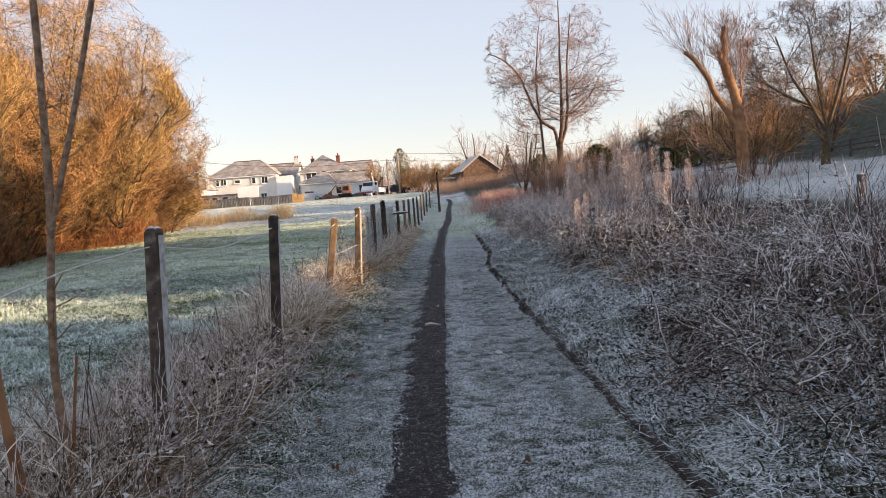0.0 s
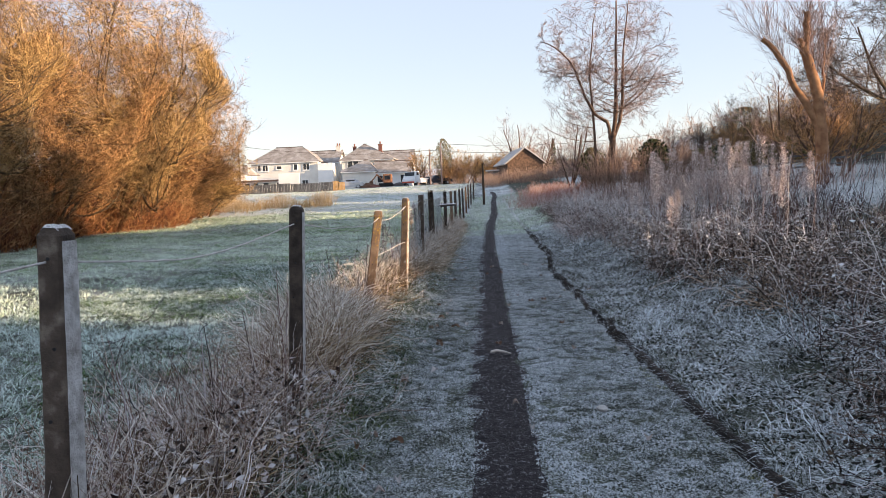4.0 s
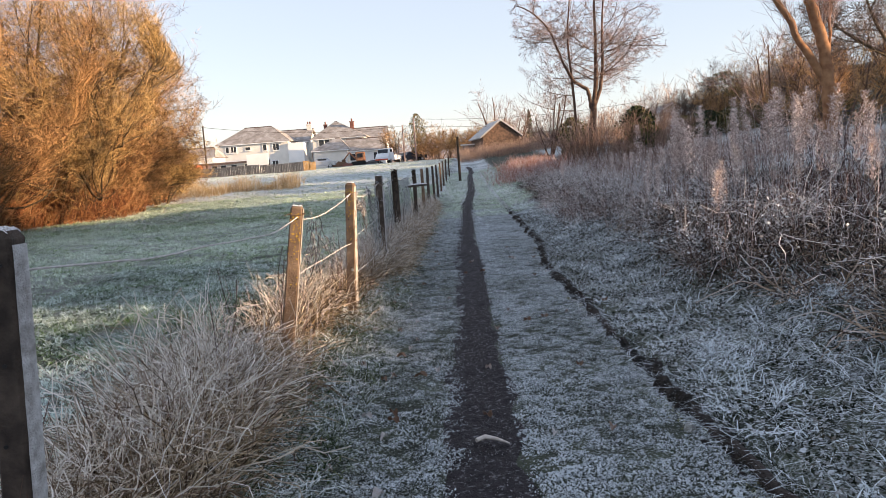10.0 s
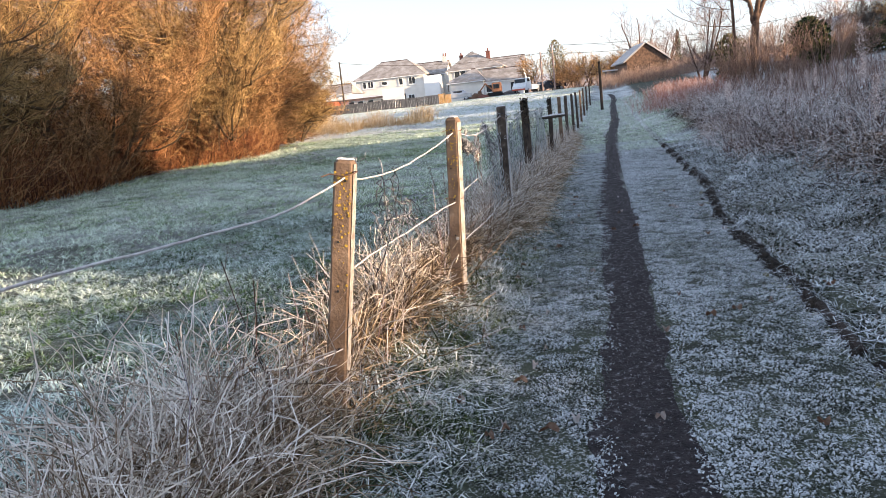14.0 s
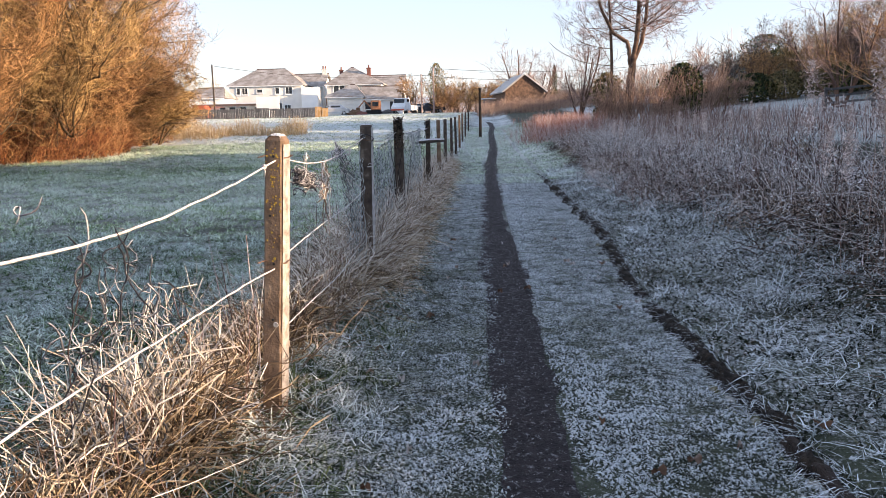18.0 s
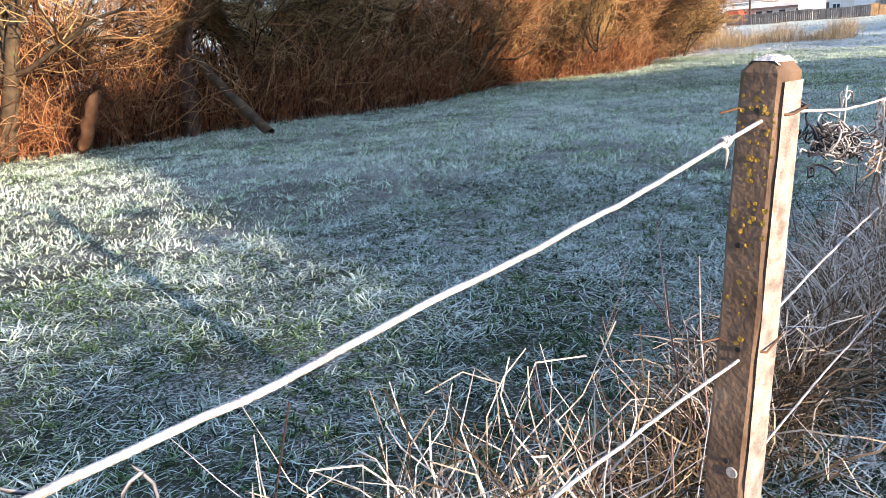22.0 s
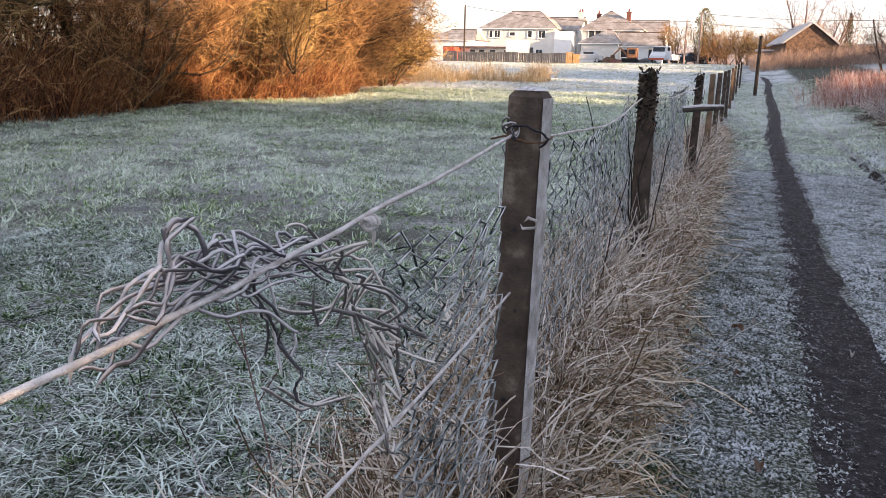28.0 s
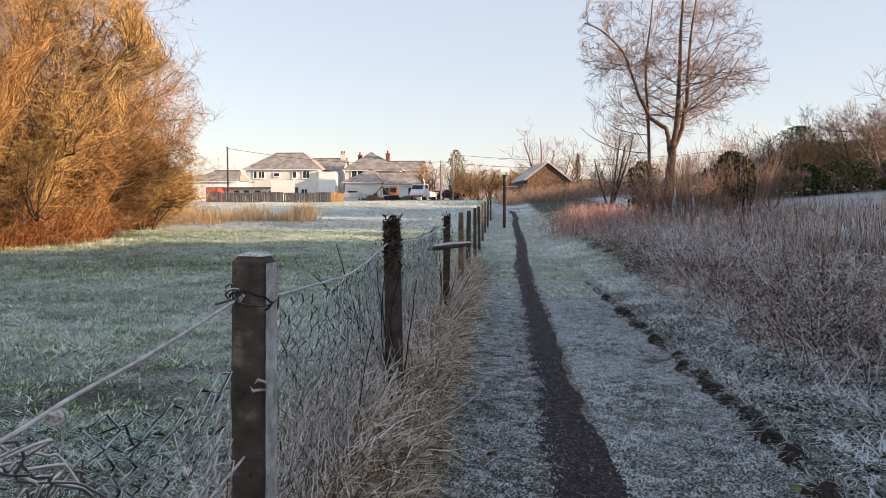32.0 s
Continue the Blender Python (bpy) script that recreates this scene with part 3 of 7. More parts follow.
# post: x, y, height of the head over z = 0, width, turn, lean x, lean y, dark where shaded, domed
POSTS = [(-1.545, 5.27, 1.385, 0.088, -6, 2.6, 0, 1, 0.02), (-1.48, 7.80, 1.385, 0.088, 0, 3.0, 0, 1, 0.02),
         (-1.545, 11.03, 1.275, 0.092, 6, 8.8, -3.0, 0, 0.0), (-1.385, 13.24, 1.365, 0.093, -9, 3.8, 0, 0, 0.018),
         (-1.371, 16.22, 1.385, 0.099, -5, 1.1, 0, 1, 0.0)]
POSTS += [(-1.385, 19.2, 1.42, 0.098, 24, -0.6, 0, 1, 0.0),
         (-1.32, 23.3, 1.40, 0.088, 3, 0.5, 0, 1, 0.0), (-1.30, 26.6, 1.41, 0.088, 3, 0, 0, 0, 0.0), (-1.30, 29.7, 1.42, 0.088, 6, 0.5, 0, 1, 0.0),
         (-1.30, 34.4, 1.46, 0.09, 2, 0, 0, 1, 0.0), (-1.28, 38.5, 1.50, 0.09, 2, -1, 0, 1, 0.0), (-1.26, 43.0, 1.58, 0.09, 2, 0, 0, 0, 0.0),
         (-1.24, 48.0, 1.68, 0.09, 2, 0, 0, 1, 0.0), (-1.2, 53.5, 1.82, 0.09, 2, 1, 0, 1, 0.0), (-1.1, 60.0, 2.0, 0.09, 2, 0, 0, 1, 0.0)]
post_obs = []
for i, (x, y, h, w, rz, lx, ly, dark, dome) in enumerate(POSTS):
    zb = float(gz(x, y))
    p = empty("fence_post", x, y, zb, rz)
    p.matrix_world = pose(x, y, zb) @ pose(0, 0, 0, ly, lx, rz)
    hh = h - zb
    # posts that stand in shade take the darkened copy
    m = M_CONC_SHADE if dark else M_CONC_LIT
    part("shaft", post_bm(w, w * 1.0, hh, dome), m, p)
    part("rime_cap", cap_bm(w * 0.88, w * 0.88, hh, dome, i), M_FROSTCAP, p, "white crust of rime")
    bm = bmesh.new()                                                    # pale windward face: rime on dark posts, painted sun on lit ones
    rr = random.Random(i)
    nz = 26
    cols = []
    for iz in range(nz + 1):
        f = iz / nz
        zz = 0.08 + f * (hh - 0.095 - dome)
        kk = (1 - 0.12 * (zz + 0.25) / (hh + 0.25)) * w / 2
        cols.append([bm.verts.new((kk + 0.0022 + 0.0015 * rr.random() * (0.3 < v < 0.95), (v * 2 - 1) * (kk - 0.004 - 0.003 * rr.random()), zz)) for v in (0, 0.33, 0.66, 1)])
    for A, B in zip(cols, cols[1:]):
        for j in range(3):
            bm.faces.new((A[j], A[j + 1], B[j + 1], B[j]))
    part("rime_face", bm, M_RIMEFACE if dark else M_LITFACE, p, "pale rime or painted sunlight on the windward face")
    if i < 8:
        for k, zz in enumerate((hh - 0.085, hh - 0.34, hh - 0.55, hh - 0.80)):
            bm = bmesh.new()
            bmesh.ops.create_cone(bm, cap_ends=True, segments=8, radius1=0.0055, radius2=0.0055, depth=0.006)
            bmesh.ops.rotate(bm, verts=bm.verts, cent=(0, 0, 0), matrix=Matrix.Rotation(radians(90), 3, "X"))
            kk = 1 - 0.12 * zz / hh
            bmesh.ops.translate(bm, vec=(0.012 * math.sin(k * 2 + i), -w / 2 * kk - 0.001, zz), verts=bm.verts)
            part("bolt_hole", bm, M_TYRE, p, "dark drilled hole")
    if not dark and i < 5:
        r = random.Random(i + 40)
        bm = bmesh.new()
        for _ in range(70):
            zz = hh - 0.05 - abs(r.gauss(0, 0.22))
            kk = 1 - 0.12 * zz / hh
            c = Vector((r.gauss(0.005, 0.02), -w / 2 * kk - 0.0012, zz))
            c.x = max(-w * 0.36, min(w * 0.36, c.x))
            rad = r.uniform(0.002, 0.007)
            ring = [bm.verts.new(c + Vector((rad * math.cos(a) * r.uniform(0.6, 1.2), -r.uniform(0, 0.0012), rad * math.sin(a) * r.uniform(0.6, 1.3)))) for a in [j * math.tau / 7 for j in range(7)]]
            bm.faces.new(ring)
        tagged(part("lichen", bm, M_LICHEN, p, "yellow lichen patches"), kind="stuff")
    what = "shade-dark weathered" if dark else "sunlit brown"
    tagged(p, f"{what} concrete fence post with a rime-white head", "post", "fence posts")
    post_obs.append(p)


def sag(a, b, drop, n=24, wig=0.004, seed=0):
    r = np.random.default_rng(seed)
    s = np.linspace(0, 1, n)[:, None]
    P = np.array(a) * (1 - s) + np.array(b) * s
    P[:, 2] -= 4 * drop * (s * (1 - s))[:, 0]
    P[1:-1] += np.cumsum(r.normal(0, wig, (n - 2, 3)), 0) * np.minimum(s, 1 - s)[1:-1] * 2
    return P


# strands: from post, to post, heights below the heads, sag, thickness
def strand(i, j, da, db, drop, r, label, seed, m=M_WIRE):
    a, b = POSTS[i], POSTS[j]
    P = sag((a[0] - 0.03, a[1] - a[3] / 2, a[2] - da), (b[0] - 0.03, b[1] - b[3] / 2 - 0.002, b[2] - db), drop, 40, 0.0025, seed)
    w = tube_ob("fence_wire", P, r, m)
    return tagged(w, label, "wire", "fence wires")


RL = "slack rime-coated fence wire between concrete posts"


def run_wire(knots, r, seed):
    """A wire along the line of posts: knots (y, z), rounded between them."""
    g = np.random.default_rng(seed)
    y = np.linspace(knots[0][0], knots[-1][0], 60)
    z = np.interp(y, [k[0] for k in knots], [k[1] for k in knots])
    zp = np.concatenate([np.full(4, z[0]), z, np.full(4, z[-1])])
    z[4:-4] = np.convolve(zp, np.ones(9) / 9, "valid")[4:-4]
    ky = [p[1] for p in POSTS]
    x = np.interp(y, ky, [p[0] for p in POSTS]) + z * np.interp(y, ky, [math.tan(radians(p[5])) for p in POSTS]) - 0.012 + 0.01 * np.sin(y * 2.3 + seed)
    w = g.normal(0, 0.0022, (60, 2)).cumsum(0) * np.minimum(1, np.minimum(np.arange(60), np.arange(60)[::-1]) / 15)[:, None] * 0.5
    tagged(tube_ob("fence_wire", np.stack([x + w[:, 0], y, z + w[:, 1]], -1), r, M_WIRE), RL, "wire", "fence wires")


run_wire([(1.4, 1.16), (2.6, 1.13), (3.6, 1.18), (4.4, 1.25), (5.24, 1.29)], 0.0036, 0)
run_wire([(5.24, 1.29), (5.7, 1.245), (6.2, 1.21), (6.8, 1.22), (7.77, 1.28)], 0.0036, 1)
run_wire([(7.77, 1.28), (8.3, 1.24), (8.8, 1.20), (9.8, 1.165), (10.4, 1.14), (10.8, 1.17), (11.05, 1.19)], 0.0038, 2)
run_wire([(11.05, 1.19), (11.2, 1.165), (11.72, 1.14), (12.0, 1.147), (12.3, 1.168), (12.67, 1.21), (13.22, 1.262)], 0.0038, 3)
run_wire([(13.2, 1.28), (13.7, 1.22), (14.2, 1.19), (14.7, 1.19), (15.1, 1.21), (15.6, 1.24), (16.2, 1.29)], 0.0036, 4)
run_wire([(16.2, 1.26), (17.6, 1.22), (19.2, 1.28)], 0.004, 5)
run_wire([(19.2, 1.28), (21, 1.22), (23.25, 1.27)], 0.004, 6)
run_wire([(11.05, 0.78), (12.1, 0.77), (13.2, 0.79)], 0.0034, 9)
run_wire([(13.2, 0.81), (14.3, 0.83), (15.2, 0.85), (16.2, 0.88)], 0.0034, 10)
run_wire([(13.2, 0.46), (14.1, 0.45), (14.9, 0.44), (16.2, 0.50)], 0.0032, 11)
for k in range(6, 13):
    strand(k, k + 1, 0.12, 0.12, 0.03, 0.004, RL, 20 + k)
    strand(k, k + 1, 0.55, 0.55, 0.04, 0.004, RL, 40 + k)
# rusty tie wires round the sunlit posts
for i, zz in ((3, 0.095), (3, 0.55), (2, 0.07), (4, 0.12)):
    x, y, h, w = POSTS[i][:4]
    x = x + (h - zz) * math.tan(radians(POSTS[i][5]))
    k = w / 2 * 0.92 + 0.003
    loop = [(x - k, y - k, h - zz + 0.012), (x + 0.01, y - k, h - zz - 0.002), (x + k, y - k, h - zz), (x + k, y + k, h - zz + 0.006), (x - k, y + k, h - zz), (x - k, y - k, h - zz + 0.012), (x - k - 0.03, y - k - 0.02, h - zz + 0.004)]
    tagged(tube_ob("tie_wire", loop, 0.0025, M_RUST), "rusty tie wire wound round a concrete post", "wire", "tie wires")


def chain_link(name, y0, y1, x0, x1, z0, z1, slump, seed):
    """Sheet of diamond mesh: zigzag wires hooked into one another."""
    r = np.random.default_rng(seed)
    pitch = 0.055
    n, k = int((y1 - y0) / pitch), 34
    s = np.arange(k)
    Y = y0 + (np.arange(n)[:, None] + 0.5 + 0.52 * np.where((s[None] + np.arange(n)[:, None]) % 2, 1, -1) * 1.0) * pitch
    f = s[None] / (k - 1) + 0 * Y
    top = z1 - slump * np.sin(np.clip((Y - y0) / (y1 - y0), 0, 1) * np.pi) ** 0.8
    Z = z0 + (top - z0) * f
    u = (Y - y0) / (y1 - y0)
    X = x0 + (x1 - x0) * u + 0.02 * np.sin(Y * 5 + 3 * f) * f + 0.004 * np.where(s[None] % 2, 1, -1) + 0.015 * np.sin(f * 4 + Y * 2)
    P = np.stack([X, Y, Z], -1) + r.normal(0, 0.004, X.shape + (1,))
    t = empty(name, (x0 + x1) / 2, (y0 + y1) / 2, z0)
    P = P - np.array([(x0 + x1) / 2, (y0 + y1) / 2, z0])
    for i in range(n):
        v, q = tubes(P[i:i + 1], np.full((1, k), 0.0034), 3)
        np_mesh("zigzag_wire", v, q, M_MESH, t)
    return tagged(t, "sagging rime-covered green chain-link mesh between posts", "chain-link", "chain-link sheets")


chain_link("chain_link_mesh", 16.28, 19.2, -1.42, -1.475, 0.25, 1.27, 0.10, 1)
chain_link("chain_link_mesh", 19.2, 23.2, -1.475, -1.40, 0.3, 1.30, 0.05, 2)
chain_link("chain_link_mesh", 15.52, 16.12, -1.40, -1.36, 0.25, 1.16, 0.05, 3)
chain_link("chain_link_mesh", 15.66, 16.14, -1.45, -1.40, 0.25, 1.12, 0.08, 4)

# gate bar on the far posts
bar = empty("gate_bar", -1.28, 23.1, 1.06, 0)
P = np.array([(-0.16, -0.6, 0), (0.0, -0.1, 0.0), (0.10, 0.2, -0.005), (0.22, 0.55, -0.01)])
v, f = tubes(P[None], np.array([[0.028, 0.032, 0.03, 0.022]]), 7)
np_mesh("rail", v, f, M_POLE, bar, smooth=True)
v, f = tubes(P[None] + np.array([0, 0, 0.022]), np.array([[0.02, 0.024, 0.022, 0.016]]), 5)
np_mesh("rime", v, f, M_FROSTCAP, bar, "white rime along the rail", smooth=True)
tagged(bar, "dark round timber bar with white rime, tied to fence posts", "rail")


def tangle(name, x, y, z, sx, sy, sz, n, seed, r=0.0045, loops=1.0, label="", dz=0.0):
    """A snarl of stiff bent wire."""
    g = np.random.default_rng(seed)
    p = np.array([x, y, z]) + g.normal(0, 1, (n, 3)) * np.array([sx, sy, sz])
    k = 15
    ax = unit(g.normal(0, 1, (n, 3)))
    d = unit(np.cross(ax, g.normal(0, 1, (n, 3))))
    pts = [p]
    turn = g.uniform(0.2, 0.75, (n, 1)) * loops
    for _ in range(k):
        d = unit(d * np.cos(turn) + np.cross(ax, d) * np.sin(turn) + g.normal(0, 0.30, d.shape))
        pts.append(pts[-1] + d * g.uniform(0.007, 0.018, (n, 1)) + np.array([0, 0, dz]))
    P = np.stack(pts, 1)
    t = empty(name, x, y, z)
    P = P - np.array([x, y, z])
    for i in range(n):
        v, f = tubes(P[i:i + 1], r * g.uniform(0.7, 1.2) * ends(k + 1)[None], 5)
        np_mesh("wire", v, f, M_TANGLE, t, smooth=True)
    return tagged(t, label, "wire tangle")


def wire_bundle(label, guide, n, spread, amp, wave, r, material, seed, x=-1.36):
    """Unravelled mesh: wires that run along a guide (y, z) and keep the zigzag they were woven in."""
    g = np.random.default_rng(seed)
    G = np.array(guide, float)
    base = np.array([x, G[:, 0].mean(), G[:, 1].mean()])
    t = empty("wire_bundle", *base)
    L = np.linalg.norm(np.diff(G, axis=0), axis=1).sum()
    for i in range(n):
        s0 = g.uniform(0, 0.35)
        s1 = g.uniform(0.6, 1.0)
        k = max(14, int((s1 - s0) * L / 0.010))
        u = np.linspace(s0, s1, k)
        w = u * (len(G) - 1)
        q = np.stack([np.full(k, x), np.interp(w, np.arange(len(G)), G[:, 0]), np.interp(w, np.arange(len(G)), G[:, 1])], -1)
        for _ in range(3):
            q[1:-1] = (q[:-2] + q[1:-1] + q[2:]) / 3
        ph = u * L / (wave * g.uniform(0.8, 1.3)) * math.tau + g.uniform(0, 6)
        side = unit(g.normal(0, 1, 3) * np.array([0.7, 0.5, 1.0]))
        drift = np.sin(u[:, None] * g.uniform(2, 7, 3) + g.uniform(0, 6, 3)) * spread * np.array([0.7, 0.6, 1.0])
        q = q + drift + side * (amp * g.uniform(0.5, 1.3) * (np.sin(ph) + 0.25 * np.sin(2.3 * ph)))[:, None] - base
        v, f = tubes(q[None], r * g.uniform(0.8, 1.25) * ends(k)[None], 5)
        np_mesh("wire", v, f, material, t, smooth=True)
    return tagged(t, label, "wire tangle", "unravelled mesh")


wire_bundle("dense bundle of dark unravelled chain-link wire hanging by the rope", [(13.66, 1.15), (13.85, 1.145), (14.05, 1.11), (14.3, 1.04)], 30, 0.034, 0.014, 0.07, 0.0027, M_TANGLE, 5)
tangle("wire_tangle", -1.36, 13.92, 1.12, 0.015, 0.11, 0.025, 16, 15, 0.0027, 1.2, "dark grey coiled wire ends in the bundle", 0.0)
wire_bundle("bent wire prongs standing up from the bundle", [(14.0, 1.14), (13.99, 1.23), (14.04, 1.25), (14.07, 1.19)], 3, 0.012, 0.006, 0.08, 0.0028, M_MESHEND, 25)
wire_bundle("limp tan drape of frosted baler twine hanging from the rope", [(14.56, 1.19), (14.50, 1.10), (14.43, 1.03), (14.30, 0.99)], 17, 0.030, 0.018, 0.075, 0.0027, M_TWINE, 7)
wire_bundle("tan strips of frosted twine hanging into the grass", [(14.50, 1.16), (14.53, 0.98), (14.50, 0.82), (14.52, 0.66)], 5, 0.030, 0.010, 0.12, 0.0030, M_TWINE, 17)
wire_bundle("bundle of grey chain-link wire white with rime along the rope", [(14.76, 1.16), (14.86, 1.215), (15.0, 1.225), (15.14, 1.20), (15.30, 1.16)], 16, 0.024, 0.014, 0.10, 0.0021, M_GREYWIRE, 6)
wire_bundle("grey wire ends drooping from the rimed bundle", [(14.9, 1.22), (15.05, 1.19), (15.12, 1.10), (15.14, 1.02)], 6, 0.026, 0.010, 0.10, 0.0020, M_GREYWIRE, 26)
wire_bundle("rimed wire prongs bent upwards over the rope", [(14.90, 1.21), (14.90, 1.285), (14.955, 1.295), (14.965, 1.22)], 4, 0.010, 0.004, 0.08, 0.0026, M_GREYWIRE, 36)
wire_bundle("white zigzag ends of unravelled chain-link trailing to the post", [(15.05, 1.20), (15.28, 1.15), (15.42, 1.06), (15.52, 0.97)], 9, 0.045, 0.026, 0.12, 0.0025, M_MESHEND, 16)
wire_bundle("pale curled wire ends hanging beside the post", [(15.18, 1.16), (15.34, 1.08), (15.44, 0.96), (15.40, 0.84), (15.50, 0.78)], 5, 0.030, 0.030, 0.11, 0.0026, M_MESHEND, 56)
wire_bundle("thin rimed wire hanging in a slack curve", [(15.0, 1.22), (15.05, 1.08), (15.16, 0.985), (15.36, 0.93), (15.55, 0.99)], 2, 0.012, 0.004, 0.2, 0.0022, M_MESHEND, 46)
tangle("wire_tangle", -1.42, 11.9, 0.98, 0.03, 0.13, 0.12, 46, 8, 0.0022, 1.1, "small drooping tangle of thin rusty mesh wire", -0.008)
tangle("wire_tangle", -1.62, 12.25, 0.42, 0.10, 0.25, 0.08, 16, 9, 0.003, 0.8, "bent wire ends white with rime in long grass", 0.002)
tangle("wire_tangle", -1.8, 6.7, 0.75, 0.08, 0.30, 0.16, 12, 10, 0.0024, 0.8, "thin curling wire and dead bindweed on the fence", -0.004)

# knots, clips and plugs
def knot(label, y, z, r, seed):
    s = np.linspace(0, 1, 26)
    a = s * math.tau * 2.5
    ky = [p[1] for p in POSTS]
    x = float(np.interp(y, ky, [p[0] for p in POSTS])) + z * float(np.interp(y, ky, [math.tan(radians(p[5])) for p in POSTS])) - 0.012 + 0.01 * math.sin(y * 2.3 + seed)
    P = np.stack([x + r * np.cos(a), y + 0.03 * (s - 0.5), z + r * np.sin(a)], -1)
    P = np.concatenate([P, P[-1] + np.array([(0.004, 0.006, -0.02), (0.0, 0.01, -0.05)])])
    v, f = tubes(P[None], 0.0032 * ends(len(P))[None], 6)
    tagged(np_mesh("rope_knot", v, f, M_WIRE, smooth=True), label, "knot", "rope knots")


knot("frosted knot with a frayed end on the fence rope", 13.02, 1.243, 0.0075, 3)
knot("frosted knot with a frayed end on the fence rope", 15.3, 1.22, 0.0085, 4)
bm = bmesh.new()
bmesh.ops.create_cone(bm, cap_ends=True, segments=14, radius1=0.013, radius2=0.011, depth=0.004)
bmesh.ops.rotate(bm, verts=bm.verts, cent=(0, 0, 0), matrix=Matrix.Rotation(radians(90), 3, "X"))
bmesh.ops.translate(bm, vec=(0.018, -0.045, 0.45), verts=bm.verts)
part("plug", bm, M_STONE, post_obs[3], "pale round plug in the concrete")
P = np.array([(0.02, -0.048, 0.96), (0.035, -0.061, 0.975), (0.053, -0.052, 0.968), (0.052, -0.050, 0.95), (0.02, -0.056, 0.945), (0.012, -0.053, 0.956)])
v, f = tubes(P[None], 0.004 * ends(6)[None], 6)
np_mesh("wire_clip", v, f, M_WIRE, post_obs[4], "bent rimed wire clip", smooth=True)
tangle("black_strap", -1.365, 16.09, 1.285, 0.005, 0.010, 0.008, 3, 31, 0.0026, 1.3, "dark twisted strap tied at the top of the mesh", -0.001)

# ivy remnant round the head of a post
def ivy(i, n, top, seed):
    g = np.random.default_rng(seed)
    x, y, h, w = POSTS[i][:4]
    t = empty("ivy_growth", x, y, 0)
    u = g.uniform(0, 1, n) ** 1.6
    c = np.stack([g.uniform(-0.6, 0.6, n) * w, -0.5 * w - np.abs(g.normal(0.008, 0.010, n)), h + 0.02 - u * top + g.normal(0, 0.015, n)], -1)
    s = g.uniform(0.008, 0.02, n)[:, None]
    e1, e2 = unit(g.normal(0, 1, (n, 3))) * s, unit(g.normal(0, 1, (n, 3))) * s * 0.7
    V = np.stack([c - e1, c + e2, c + e1 * 1.2, c - e2], 1).reshape(-1, 3)
    tagged(np_mesh("leaves", V, np.arange(4 * n).reshape(-1, 4), M_LEAF, t), kind="stuff")
    P, R = stems(g, np.stack([g.normal(-0.03, 0.03, 14), g.normal(-0.045, 0.02, 14), np.full(14, 0.15)], -1), unit(g.normal(0, 0.12, (14, 3)) + np.array([0, 0, 1.0])), g.uniform(0.5, 1.2, 14), np.full(14, 0.005), 9, 0.12, 0.05, 0.5)
    v, f = tubes(P, R, 4)
    tagged(np_mesh("vine", v, f, M_OLDWOOD, t), kind="stuff")
    tagged(t, "dead dark ivy clinging to the head of a fence post", "ivy")


ivy(5, 320, 0.35, 3)
ivy(6, 120, 0.25, 4)

# ---- timber edging along the verge ----
yy = 2.6
eg = random.Random(8)
while yy < 16.6:
    ln = eg.uniform(1.5, 2.3) if yy < 8.5 else eg.uniform(0.5, 1.1)
    xa, xb = float(edge_x(yy)), float(edge_x(yy + ln))
    bm = bmesh.new()
    n = 12
    rows = []
    for i in range(n + 1):
        s = i / n
        jx, jz = eg.gauss(0, 0.006), eg.gauss(0, 0.008)
        xx = -0.02 * s + 0.012 * math.sin(s * 3 + yy) + jx
        hgt = 0.050 + jz * (1 if yy < 8.5 else 1.8)
        rows.append([bm.verts.new((xx + dx, s * ln - ln / 2, z)) for dx, z in ((-0.028, -0.06), (-0.026, hgt - 0.012), (-0.014, hgt), (0.012, hgt - 0.004), (0.024, hgt - 0.02), (0.026, -0.06))])
    for A, B in zip(rows, rows[1:]):
        for j in range(5):
            bm.faces.new((A[j], A[j + 1], B[j + 1], B[j]))
    bm.faces.new(rows[0]), bm.faces.new(rows[-1])
    bmesh.ops.recalc_face_normals(bm, faces=bm.faces)
    ob = part("edging_board", bm, M_OLDWOOD)
    ob.matrix_world = pose((xa + xb) / 2 + eg.uniform(-0.012, 0.012), yy + ln / 2, float(gz(0.6, yy + ln / 2)) + 0.012, 0, eg.uniform(-8, 4), math.degrees(math.atan2(xa - xb, ln)) + eg.uniform(-0.5, 0.5))
    tagged(ob, "dark rotting timber edging board half sunk in turf", "edging", "edging boards")
    yy += ln + (eg.uniform(0.12, 0.5) if yy > 8.5 else 0.03)


# lumps of bare earth where the edge has crumbled
def clod(x, y, s, seed):
    r = random.Random(seed)
    bm = bmesh.new()
    bmesh.ops.create_icosphere(bm, subdivisions=2, radius=1)
    for vv in bm.verts:
        d = 1 + 0.45 * noise.noise(vv.co * 1.7 + Vector((seed * 3.1, 0, 0)))
        vv.co = Vector((vv.co.x * s * 0.6 * d, vv.co.y * s * 1.3 * d, vv.co.z * s * 0.6 * d))
    ob = part("soil_clod", bm, M_CLOD if r.random() < 0.5 else M_MOSS)
    ob.matrix_world = pose(x, y, float(gz(x - 0.1, y)) + s * 0.1, 0, 0, r.uniform(-25, 25))
    tagged(ob, "dark lump of bare earth at the crumbled turf edge", "soil", "soil clods")


